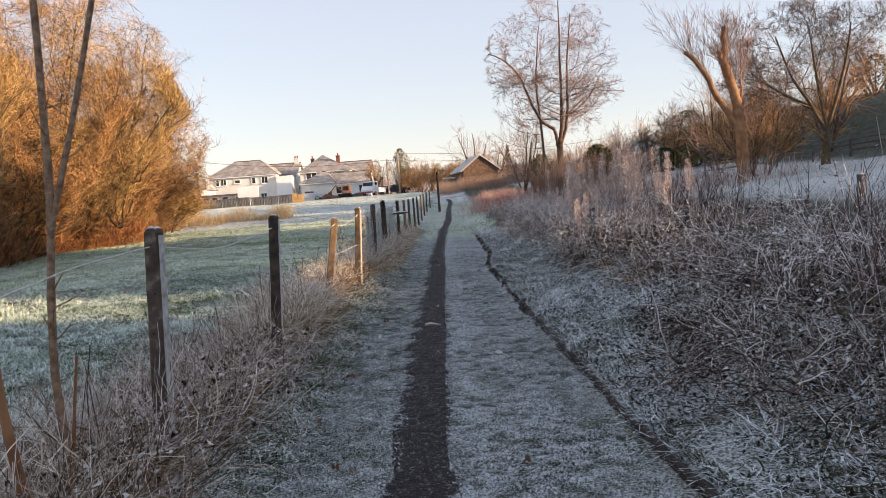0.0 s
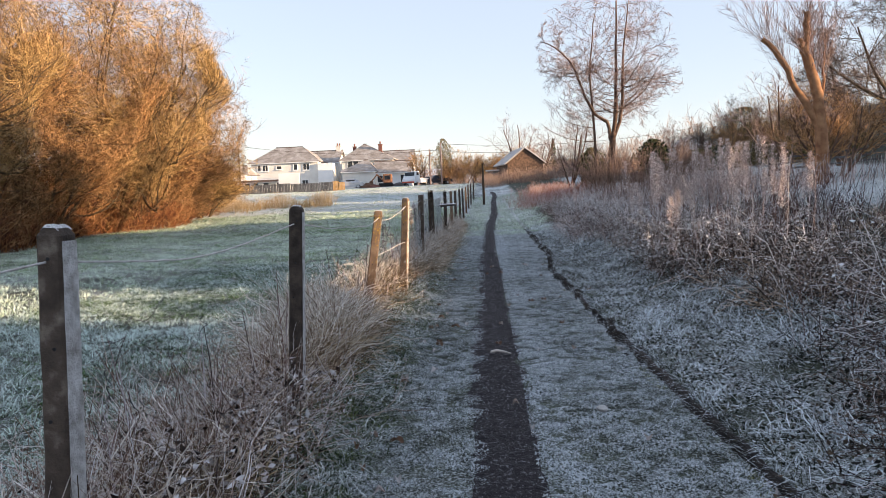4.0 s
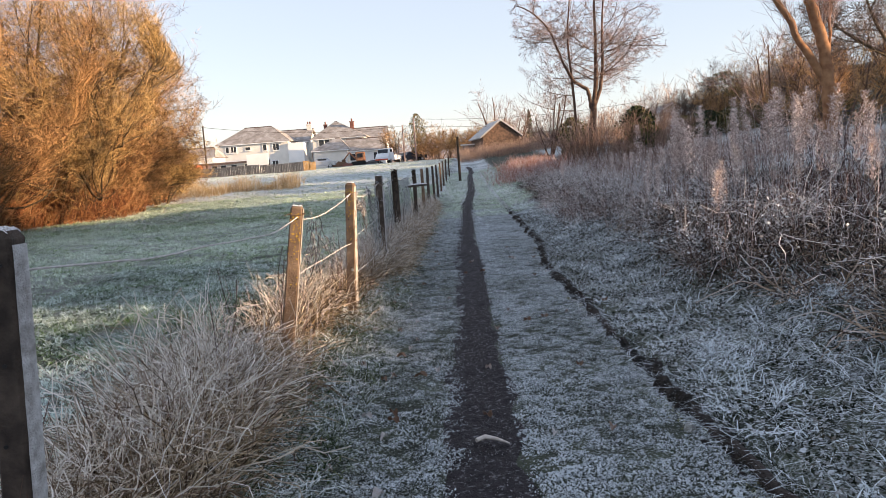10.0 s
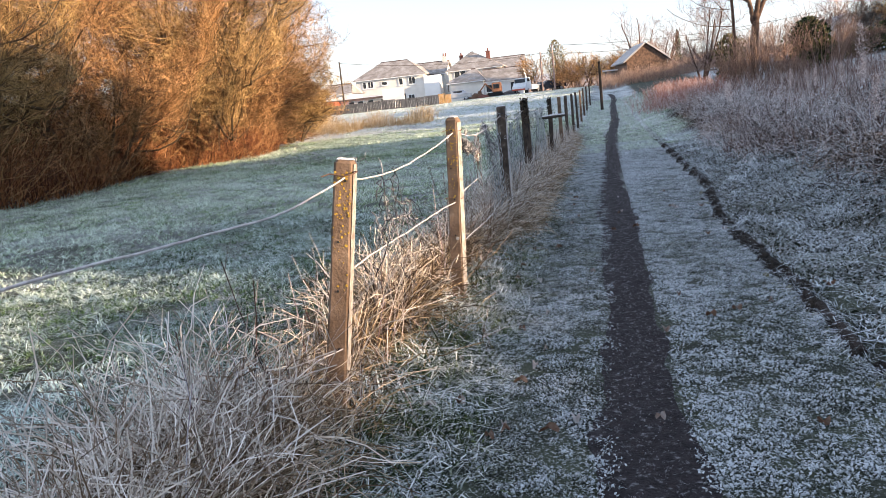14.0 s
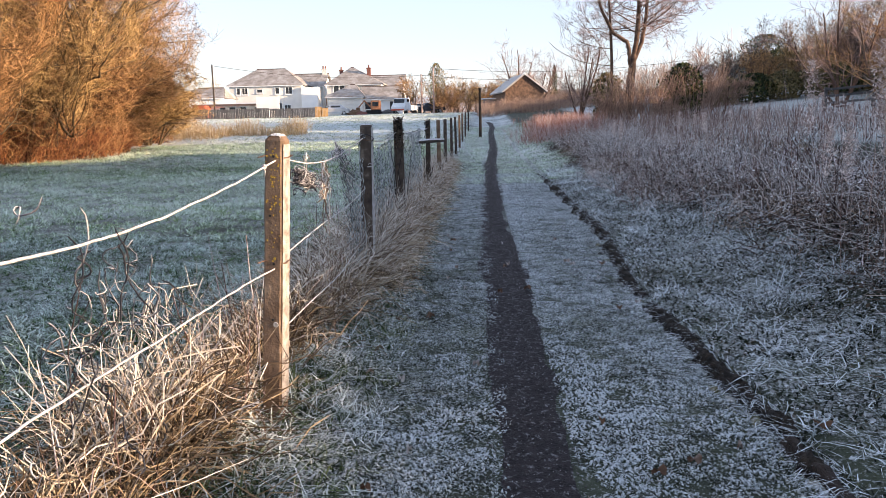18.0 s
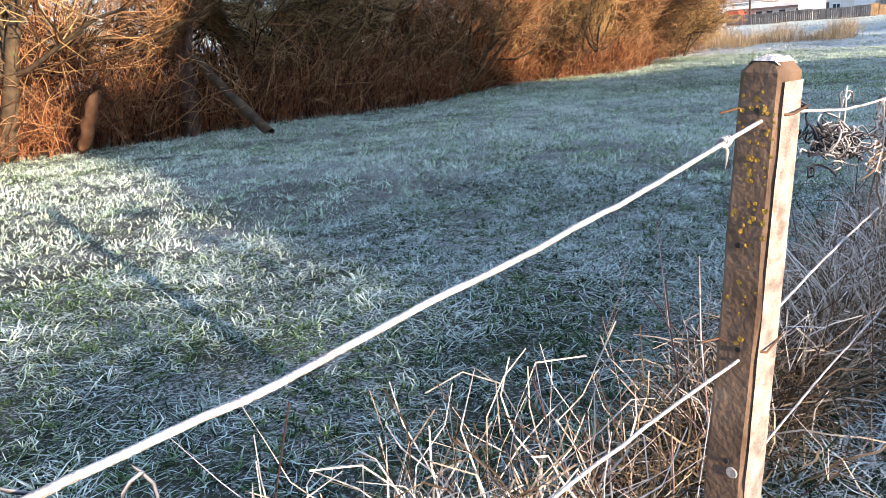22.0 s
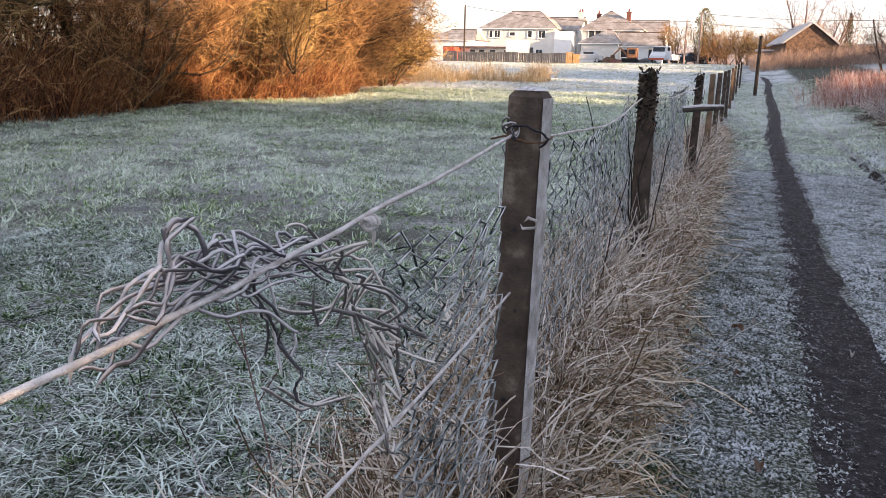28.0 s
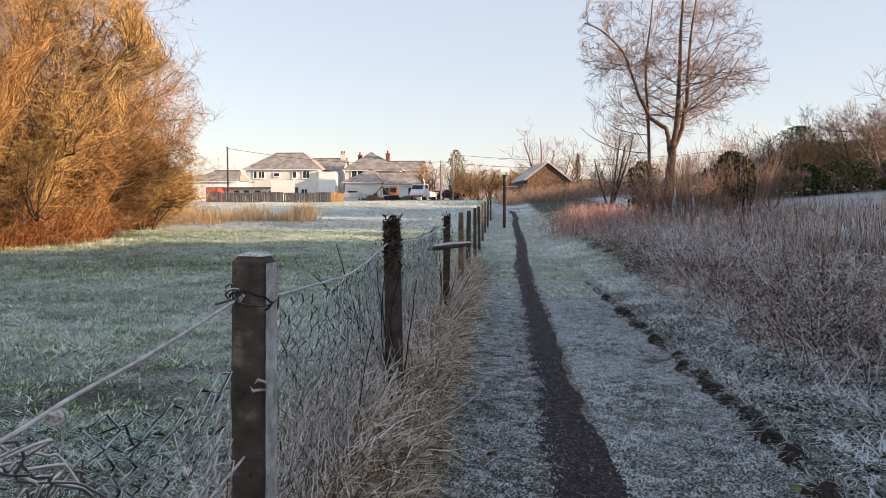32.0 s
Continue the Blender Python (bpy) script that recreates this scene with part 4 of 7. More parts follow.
ye = np.arange(8.6, 31, 0.03)
ge = np.random.default_rng(14)
hf = 0.080 * np.clip(0.55 + (0.8 - 0.55 * smooth(15, 16.5, ye)) * np.sin(ye * 1.9 + 1.3 * np.sin(ye * 0.7)) + 0.9 * patch(0 * ye, ye, 0.13, 63) + ge.normal(0, 0.12, len(ye)) + 0.55 * smooth(15, 17, ye) - 0.35 * smooth(18.4, 19.6, ye), 0.0, 1.25) * smooth(31, 26, ye)
rows = []
for k, (dx, up) in enumerate(((-0.050, -0.03), (-0.036, 0.25), (-0.026, 0.62), (-0.008, 0.90), (0.015, 0.9), (0.05, 0.2))):
    xx = edge_x(ye) + dx * (1 + 0.7 * smooth(15, 18, ye)) + ge.normal(0, 0.011, len(ye)) - 0.02 * np.sin(ye * 5) - 0.035 * patch(0 * ye, ye, 0.22, 64)
    rows.append(np.stack([xx, ye, gz(edge_x(ye) - 0.1, ye) + np.where(up < 0, -0.03, up * hf + ge.normal(0, 0.006, len(ye)) * (hf > 0.01)) - 0.02 * (hf < 0.012)], -1))
V = np.stack(rows, 1)
a = (np.arange(len(ye) - 1)[:, None] * 6 + np.arange(5)[None]).ravel()
tagged(np_mesh("turf_edge", V.reshape(-1, 3), np.stack([a, a + 1, a + 7, a + 6], -1), M_CLOD), "crumbled dark earth face at the edge of the turf", "soil", kind="structure")
cr = random.Random(12)
for i in range(170):
    y = cr.uniform(9, 30) if i < 60 else cr.uniform(16.4, 25.5)
    clod(float(edge_x(y)) + cr.gauss(-0.03, 0.035), y, cr.uniform(0.014, 0.05), i)


# ---- trees ----
def tree(name, label, x, y, z, limbs, levels, bark, twig, seed, sink=0.3, bare=0, dome=None):
    """limbs: (way, length, radius, start offset) of straight stems, or (points, radius at foot, radius at tip) of crooked ones.
    levels: dicts of the finer orders. dome: centre height, radius and half height of the crown's outline."""
    g = np.random.default_rng(seed)
    t = empty(name, x, y, z)

    def crown(P):
        if dome:
            cz, rx, rz = dome
            c = P - np.array([0, 0, cz])
            az = np.arctan2(c[..., 1], c[..., 0])
            lump = 1 + 0.07 * np.sin(az * 3 + seed) + 0.06 * np.sin(az * 5 + c[..., 2] * 1.3) + 0.05 * np.sin(c[..., 2] * 2.1 + seed)
            rho = np.sqrt((c[..., 0] ** 2 + c[..., 1] ** 2) / rx ** 2 + c[..., 2] ** 2 / rz ** 2) / lump + 1e-6
            k = np.where(rho > 0.82, (0.82 + 0.22 * np.tanh((rho - 0.82) / 0.22)) / rho, 1.0)
            P = np.array([0, 0, cz]) + c * k[..., None]
        P[..., 2] = np.maximum(P[..., 2], 0.05)
        return P

    Ps, Rs = [], []
    for l in limbs:
        if len(l) == 3:
            K = np.array(l[0], float)
            u = np.linspace(0, len(K) - 1, 13)
            q = np.stack([np.interp(u, np.arange(len(K)), K[:, c]) for c in range(3)], -1)
            q[1:-1] = (q[:-2] + 2 * q[1:-1] + q[2:]) / 4
            q[1:-1] += g.normal(0, 0.02, (11, 3))
            if K[0, 2] < 0.01:
                q[0, 2] -= sink
            Ps.append(q), Rs.append(np.linspace(l[1], l[2], 13) * g.uniform(0.92, 1.08, 13))
        else:
            p = np.array([l[3]], float)
            p[:, 2] -= sink * (p[:, 2] < 0.01)
            q, r = stems(g, p, unit(np.array([l[0]], float)), np.array([l[1]], float), np.array([l[2]], float), 12, 0.045, 0.015, 0.35)
            Ps.append(q[0]), Rs.append(r[0])
    P, R = np.stack(Ps), np.stack(Rs)
    ln = np.linalg.norm(np.diff(P, axis=1), axis=-1).sum(1)
    thick, thin = [tubes(P, R, 8)], []
    P, R, ln = P[bare:], R[bare:], ln[bare:]
    for lv in levels:
        q, w, ln, r = shoots(g, P, R, ln, lv["n"], lv["f0"], 1.0, lv["a0"], lv["a1"], lv["l0"], lv["l1"], lv["rr"])
        r = np.maximum(r, lv.get("rmin", 0.006))
        w = unit(w + np.array(lv.get("push", (0, 0, 0))))
        P, R = stems(g, q, w, ln, r, lv["steps"], lv["wig"], lv["up"], 0.4)
        P = crown(P)
        (thin if lv.get("twig") else thick).append(tubes(P, R, lv.get("sides", 3)))
    v, f = merge(thick)
    np_mesh("trunk", v, f, bark, t, smooth=True)
    v, f = merge(thin)
    np_mesh("crown", v, f, twig, t)
    return tagged(t, label, "tree")


def willow(x, y, h, seed, twig, rad, dens=1.0):
    g = random.Random(seed)
    limbs = []
    for _ in range(g.randint(5, 7)):
        a, k = g.uniform(0, math.tau), g.uniform(0.15, 1.1)
        limbs.append(((math.cos(a) * k, math.sin(a) * k, 1), h * g.uniform(0.60, 0.82) / (1 + 0.18 * k * k), g.uniform(0.08, 0.17), (math.cos(a) * 0.35, math.sin(a) * 0.35, 0)))
    for s in ((-0.5, 0.35) if x > -20.6 else ()):
        limbs.append(((0.7, s, 0.9 + 0.3 * g.random()), h * g.uniform(0.28, 0.38), g.uniform(0.06, 0.09), (0.3, 0.2, 0)))
    lv = [dict(n=8, f0=0.18, a0=35, a1=85, l0=0.42, l1=0.75, rr=0.5, steps=6, wig=0.12, up=0.02, sides=4),
          dict(n=9, f0=0.1, a0=25, a1=70, l0=0.4, l1=0.8, rr=0.5, steps=4, wig=0.14, up=0.02, rmin=0.014),
          dict(n=int(9 * dens), f0=0.1, a0=20, a1=75, l0=0.4, l1=0.75, rr=0.5, steps=3, wig=0.32, up=0.0, twig=True, rmin=0.0085, sides=1),
          dict(n=int(9 * dens), f0=0.1, a0=15, a1=70, l0=0.35, l1=0.8, rr=0.7, steps=1, wig=0.35, up=0.02, twig=True, rmin=0.0065, sides=1)]
    return tree("willow_tree", "many-stemmed leafless willow with dense orange twigs at the field edge", x, y, float(gz(x, y)), limbs, lv, M_BARK, twig, seed, dome=(h * 0.53, rad, h * 0.49))


# x, y, height, crown radius, seed
WILLOWS = [(-20.5, 15.0, 10.5, 5.2, 1, M_TWIG2), (-20.8, 21.0, 11.5, 5.6, 2, M_TWIG), (-19.8, 27.0, 13.0, 6.0, 9, M_TWIG2), (-18.8, 33.5, 14.5, 6.2, 3, M_TWIG), (-18.8, 40.0, 14.8, 6.4, 4, M_TWIG2),
           (-18.9, 46.0, 14.2, 6.6, 5, M_TWIG), (-18.6, 52.5, 7.6, 5.2, 6, M_TWIG2), (-25.0, 36.0, 15.0, 6.5, 8, M_TWIG), (-26.0, 47.0, 13.0, 6.5, 10, M_TWIG)]
for x, y, h, rad, s, m in WILLOWS:
    willow(x, y, h, s, m, rad, 1.0 if x > -22 else 0.45)

# undergrowth of red stems below the willows, tangled with arching tan shoots
g = np.random.default_rng(21)
n = 8500
y = g.uniform(10, 57, n)
x = -16.9 - 2.6 * smooth(44, 54, y) - np.abs(g.normal(0, 2.4, n)) - 0.8 * np.sin(y * 0.4) + 1.2 * smooth(30, 20, y)
d = unit(np.stack([g.normal(0.1, 0.38, n), g.normal(0, 0.38, n), np.ones(n)], -1))
P, R = stems(g, np.stack([x, y, gz(x, y)], -1), d, g.uniform(0.4, 1.0, n) * (1.7 + 0.8 * patch(x, y, 2.2, 71)), g.uniform(0.005, 0.012, n), 3, 0.16, 0.0, 0.5)
q, w, ln, r = shoots(g, P, R, np.full(n, 1.2), 3, 0.3, 1.0, 20, 65, 0.3, 0.7, 0.8)
P2, R2 = stems(g, q, w, ln, np.maximum(r, 0.005), 2, 0.2, 0.0, 0.5)
v, f = merge([tubes(P, R, 3), tubes(P2, R2, 1)])
tagged(np_mesh("undergrowth", v, f, M_REDSTEM), "dense thicket of thin red-brown leafless stems below the willows", "undergrowth", kind="stuff")
n = 900
y = g.uniform(12, 56, n)
x = -16.2 - 2.6 * smooth(44, 54, y) - np.abs(g.normal(0, 1.2, n)) - 0.8 * np.sin(y * 0.4) + 1.2 * smooth(30, 20, y)
d = unit(np.stack([g.normal(0.5, 0.5, n), g.normal(0, 0.6, n), np.ones(n)], -1))
P, R = stems(g, np.stack([x, y, gz(x, y) + g.uniform(0, 1.6, n)], -1), d, g.uniform(0.8, 2.4, n), g.uniform(0.006, 0.013, n), 6, 0.18, -0.12, 0.5)
P[..., 2] = np.maximum(P[..., 2], gz(P[..., 0], P[..., 1]) + 0.05)
q, w, ln, r = shoots(g, P, R, np.full(n, 1.0), 6, 0.2, 1.0, 25, 75, 0.3, 0.7, 0.7)
P2, R2 = stems(g, q, w, ln, np.maximum(r, 0.004), 3, 0.2, 0.0, 0.5)
v, f = merge([tubes(P, R, 3), tubes(P2, R2, 1)])
tagged(np_mesh("thicket_shoots", v, f, M_TWIG), "arching tan shoots tangled along the foot of the willows", "undergrowth", kind="stuff")

# dim inner growth of the thicket
n = 3400
x, y = -18.6 - np.abs(g.normal(0, 3.2, n)) - 2.0 * smooth(46, 54, g.uniform(6, 56, n)), g.uniform(6, 55, n)
d = unit(np.stack([g.normal(0, 0.35, n), g.normal(0, 0.35, n), np.ones(n)], -1))
P, R = stems(g, np.stack([x, y, gz(x, y) - 0.05], -1), d, g.uniform(1.2, 4.8, n) * np.where(y > 50, 0.6, 1.0), g.uniform(0.012, 0.03, n), 3, 0.14, 0.0, 0.5)
q, w, ln, r = shoots(g, P, R, np.full(n, 2.0), 5, 0.15, 1.0, 25, 80, 0.3, 0.8, 0.7)
P2, R2 = stems(g, q, w, ln, np.maximum(r, 0.010), 2, 0.25, 0.0, 0.6)
v, f = merge([tubes(P, R, 3), tubes(P2, R2, 1)])
tagged(np_mesh("inner_thicket", v, f, M_REDSTEM), "dark tangled inner stems of the willow thicket", "undergrowth", kind="stuff")

# alder by the path: twin stems, a crooked side limb and a slender stem beside them
limbs = [([(-0.15, 0, 0), (-0.02, 0, 1.6), (0.06, 0, 2.9), (0.14, 0, 3.6)], 0.26, 0.19), ([(-0.05, 0, 3.1), (-0.12, 0, 3.9), (-0.25, 0, 4.3), (-1.1, 0.1, 4.9)], 0.12, 0.10),
         ([(0.06, 0, 3.2), (0.32, 0, 4.5), (0.40, 0.1, 6.2), (0.42, 0.1, 8.5), (0.50, 0.1, 11.0), (0.55, 0, 13.2)], 0.16, 0.03),
         ([(0.18, 0, 3.4), (0.62, 0, 4.4), (0.80, -0.1, 6.2), (0.82, -0.1, 8.2), (1.0, -0.1, 10.0), (1.3, 0, 12.0)], 0.135, 0.025),
         ([(-1.0, 0.1, 4.85), (-1.5, 0.1, 5.7), (-1.95, 0.1, 7.0), (-2.5, 0.1, 8.4), (-3.4, 0.1, 9.3), (-4.4, 0.1, 9.7)], 0.10, 0.03),
         ([(-1.05, 0.3, 0), (-1.0, 0.3, 3.0), (-1.15, 0.3, 5.6), (-1.3, 0.3, 7.6), (-1.05, 0.3, 9.6), (-0.8, 0.3, 11.4)], 0.10, 0.025)]
lv = [dict(n=24, f0=0.20, a0=55, a1=95, l0=0.28, l1=0.48, rr=0.28, steps=7, wig=0.09, up=0.035, sides=4),
      dict(n=11, f0=0.15, a0=25, a1=60, l0=0.3, l1=0.55, rr=0.5, steps=5, wig=0.14, up=-0.05, twig=True, rmin=0.010),
      dict(n=10, f0=0.10, a0=25, a1=65, l0=0.30, l1=0.65, rr=0.6, steps=2, wig=0.16, up=-0.04, twig=True, rmin=0.0080, sides=1)]
tree("alder_tree", "tall forked leafless alder with drooping fine branches beside the path", 8.1, 55.0, float(gz(8.1, 55)), limbs, lv, M_ALDER, M_GREYTWIG, 31, bare=2, dome=(8.5, 5.1, 5.1))

# lopped tree on the bank: two thick cut limbs with sprays of new shoots
limbs = [([(0.05, 0, 0), (0.03, 0, 1.3), (-0.06, 0, 2.6)], 0.24, 0.20), ([(-0.10, 0, 2.1), (-0.38, 0, 2.55), (-0.80, 0, 3.25), (-1.12, 0, 4.0), (-1.5, 0, 4.65), (-1.95, 0, 5.05)], 0.14, 0.085),
         ([(-0.02, 0, 2.4), (-0.14, 0, 3.3), (-0.36, 0, 4.1), (-0.56, 0, 4.7)], 0.20, 0.16), ([(-0.50, 0, 4.5), (-0.44, 0, 5.1), (-0.45, 0, 5.9)], 0.13, 0.10), ([(-0.55, 0, 4.5), (-0.72, 0, 5.0)], 0.12, 0.09),
         ([(0.02, 0.1, 2.2), (0.20, 0.2, 3.6), (0.28, 0.3, 5.0)], 0.06, 0.03)]
lv = [dict(n=22, f0=0.35, a0=10, a1=40, l0=0.5, l1=1.0, rr=0.06, steps=5, wig=0.06, up=0.12, twig=True, rmin=0.0065),
      dict(n=9, f0=0.1, a0=12, a1=40, l0=0.3, l1=0.6, rr=0.6, steps=3, wig=0.09, up=0.07, twig=True, rmin=0.0045, sides=1),
      dict(n=4, f0=0.1, a0=15, a1=50, l0=0.3, l1=0.6, rr=0.6, steps=2, wig=0.10, up=0.05, twig=True, rmin=0.004, sides=1)]
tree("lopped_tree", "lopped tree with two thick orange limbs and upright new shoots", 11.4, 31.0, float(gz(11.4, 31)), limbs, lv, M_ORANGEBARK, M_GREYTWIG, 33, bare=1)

# spreading oak on the hillside
limbs = [((0.08, 0, 1), 2.2, 0.27, (0, 0, 0)), ((0.45, 0, 1), 5.2, 0.10, (0.12, 0, 1.7)), ((-0.6, 0, 1), 5.0, 0.10, (0.05, 0, 1.7)), ((-0.05, 0.3, 1), 5.5, 0.085, (0.1, 0, 1.8)), ((-1.0, 0.2, 0.5), 3.2, 0.10, (-0.6, 0, 2.8))]
lv = [dict(n=9, f0=0.25, a0=30, a1=75, l0=0.4, l1=0.7, rr=0.4, steps=6, wig=0.2, up=0.03, sides=5),
      dict(n=10, f0=0.2, a0=30, a1=65, l0=0.4, l1=0.7, rr=0.45, steps=5, wig=0.2, up=0.03, twig=True, rmin=0.009),
      dict(n=10, f0=0.15, a0=25, a1=65, l0=0.35, l1=0.7, rr=0.55, steps=3, wig=0.2, up=0.03, twig=True, rmin=0.007, sides=1),
      dict(n=4, f0=0.15, a0=25, a1=65, l0=0.4, l1=0.8, rr=0.6, steps=2, wig=0.2, up=0.03, twig=True, rmin=0.006, sides=1)]
tree("oak_tree", "spreading crooked leafless oak on the frosty hillside", 18.0, 38.0, float(gz(18, 38)), limbs, lv, M_BARK, M_OAKTWIG, 35, bare=1)


def small_tree(name, label, x, y, h, spread, seed, twig, n=1.0, bark=None):
    g = random.Random(seed)
    limbs = [((g.uniform(-1, 1) * spread, g.uniform(-1, 1) * spread, 1), h * g.uniform(0.6, 0.85), h * 0.014, (g.uniform(-0.2, 0.2), 0, 0)) for _ in range(5)]
    fine = 0.0065 if y < 90 else 0.012
    n = n * (1 if y < 90 else 0.8)
    lv = [dict(n=int(8 * n), f0=0.2, a0=20, a1=60, l0=0.35, l1=0.6, rr=0.45, steps=5, wig=0.14, up=0.04, twig=True, rmin=fine * 1.6),
          dict(n=int(8 * n), f0=0.15, a0=20, a1=60, l0=0.4, l1=0.7, rr=0.55, steps=3, wig=0.16, up=0.03, twig=True, rmin=fine * 1.2, sides=1),
          dict(n=int(7 * n), f0=0.1, a0=20, a1=60, l0=0.4, l1=0.8, rr=0.7, steps=2, wig=0.16, up=0.03, twig=True, rmin=fine, sides=1)]
    return tree(name, label, x, y, float(gz(x, y)), limbs, lv, bark or M_ALDER, twig, seed)


BT, BS = "leafless roundish tree with fine pale twigs", "leafless bushy shrub with fine twigs"
for x, y, h, sp, s, m in [(4.6, 112, 9.0, 0.45, 51, M_GREYTWIG), (8.0, 118, 7.5, 0.5, 52, M_GREYTWIG), (13.2, 62, 4.2, 0.6, 53, M_GREYTWIG), (16.5, 48, 6.2, 0.5, 54, M_GREYTWIG),
                          (20.5, 50, 7.5, 0.5, 55, M_GREYTWIG), (25.0, 52, 8.5, 0.5, 56, M_TWIG), (6.6, 66, 6.0, 0.45, 57, M_GREYTWIG), (13.6, 34.5, 4.2, 0.7, 58, M_TWIG), (16.0, 42, 5.0, 0.6, 59, M_TWIG), (29, 60, 7.0, 0.5, 60, M_GREYTWIG), (-9.4, 122, 5.6, 0.6, 63, M_TWIG), (-4.3, 126, 5.6, 0.6, 64, M_TWIG)] + [(-2.0, 128, 5.8, 0.6, 65, M_TWIG), (0.4, 130, 5.4, 0.6, 66, M_TWIG), (-3.2, 121, 5.0, 0.7, 67, M_TWIG), (1.6, 124, 5.4, 0.7, 90, M_TWIG), (3.2, 127, 5.6, 0.7, 91, M_TWIG2), (-6.9, 128, 6.2, 0.6, 92, M_TWIG2), (5.6, 127, 5.6, 0.7, 93, M_TWIG), (-0.9, 120, 4.6, 0.8, 94, M_TWIG2), (2.3, 119, 4.2, 0.8, 95, M_TWIG), (-5.2, 119, 4.6, 0.8, 96, M_TWIG), (36, 66, 7.0, 0.5, 62, M_GREYTWIG)]:
    small_tree("bare_tree", BT, x, y, h, sp, s, m, 1.4 if y > 115 and x < 6 else 1.0)
for k, (x, y, top, m) in enumerate([(17.4, 69, 6.6, M_OAKTWIG), (19.0, 66, 6.9, M_TWIG), (20.6, 70, 8.0, M_OAKTWIG), (21.6, 65, 7.4, M_TWIG2), (23.2, 68, 8.6, M_TWIG), (24.0, 64, 8.6, M_OAKTWIG), (25.8, 67, 9.4, M_TWIG2), (26.4, 71, 9.6, M_TWIG), (27.6, 65, 9.2, M_OAKTWIG)]):
    small_tree("wood_tree", "brown leafless tree in the wood on the hillside", x, y, top - float(gz(x, y)), 0.55, 240 + k, m, 1.15)
for x, y, h, sp, s, m in [(10.8, 51.5, 2.4, 0.8, 71, M_FARWOOD), (12.3, 52, 2.8, 0.8, 72, M_FARWOOD), (6.4, 50, 2.2, 0.7, 73, M_FARWOOD), (8.4, 47.5, 2.0, 0.8, 74, M_FARWOOD)]:
    small_tree("shrub", BS, x, y, h, sp, s, m, 1.2)


def evergreen(name, label, x, y, sx, sy, h, n, seed, cone=False, leaf=None):
    g = np.random.default_rng(seed)
    t = empty(name, x, y, float(gz(x, y)))
    v, f = tubes(np.array([[(0, 0, -0.2), (0, 0, h * 0.5), (0.05, 0, h * 0.9)]]), np.array([[0.09, 0.07, 0.02]]), 6)
    np_mesh("trunk", v, f, M_BARK, t)
    a, u = g.uniform(0, 2 * np.pi, n), g.uniform(0.02, 1, n)
    rad = (1 - u * 0.9 if cone else np.sqrt(np.clip(1 - (2 * u - 0.9) ** 2 * 0.8, 0.05, 1))) * g.uniform(0.5, 1.08, n) * (1 + 0.2 * np.sin(a * 5 + u * 9) + 0.22 * np.sin(a * 2 + seed) * np.sin(u * 8 + seed))
    c = np.stack([np.cos(a) * rad * sx, np.sin(a) * rad * sy, u * h], -1)
    s = g.uniform(0.05, 0.12, n)[:, None]
    e1, e2 = unit(g.normal(0, 1, (n, 3))) * s, unit(g.normal(0, 1, (n, 3))) * s * 0.7
    V = np.stack([c - e1, c + e2, c + e1 * 1.2, c - e2], 1).reshape(-1, 3)
    np_mesh("crown", V, np.arange(4 * n).reshape(-1, 4), leaf or M_EVERGREEN, t)
    return tagged(t, label, "shrub")


evergreen("evergreen_bush", "dark ivy-green bush with sun-tipped top", 9.7, 50.0, 0.95, 0.9, 3.9 - float(gz(9.7, 50)), 3000, 81)
evergreen("evergreen_bush", "dark round evergreen bush on the slope", 27.0, 84.0, 1.9, 1.9, 7.1 - float(gz(27, 84)), 3000, 82)
for k, (x, y, top) in enumerate([(12.5, 60.5, 2.9), (13.6, 60.0, 3.0), (15.0, 60.2, 3.6), (16.5, 59.5, 3.8), (18.1, 59.0, 3.9), (19.8, 58.5, 4.1), (21.4, 58.5, 4.3), (23.0, 58.2, 4.4), (24.6, 58.0, 4.6)]):
    evergreen("hedge_bush", "dark evergreen bush in a hedge row on the slope", x, y, 1.15, 0.9, top - float(gz(x, y)), 1800, 180 + k, leaf=M_IVYTREE if k % 3 else M_EVERGREEN)
evergreen("evergreen_tree", "dark broad evergreen on the far hillside", 31.3, 100.0, 2.4, 2.4, 9.9 - float(gz(31.3, 100)), 4200, 190)
evergreen("conifer", "narrow dark conifer beyond the gabled cottage", 9.9, 119, 0.8, 0.8, 8.4 - float(gz(9.9, 119)), 1500, 83, True)
evergreen("conifer", "tall olive ivy-clad tree among bare trees by the road", -6.4, 122, 1.25, 1.25, 6.9, 2600, 84, leaf=M_IVYTREE)
evergreen("pine_tree", "dark pine on the skyline of the hill", 38.2, 70, 1.8, 1.8, 4.0, 2500, 85)
evergreen("ivy_bush", "dark ivy-clad bush behind the alder", 7.1, 57, 0.85, 0.85, 3.9 - float(gz(7.1, 57)), 1500, 86, leaf=M_IVYTREE)

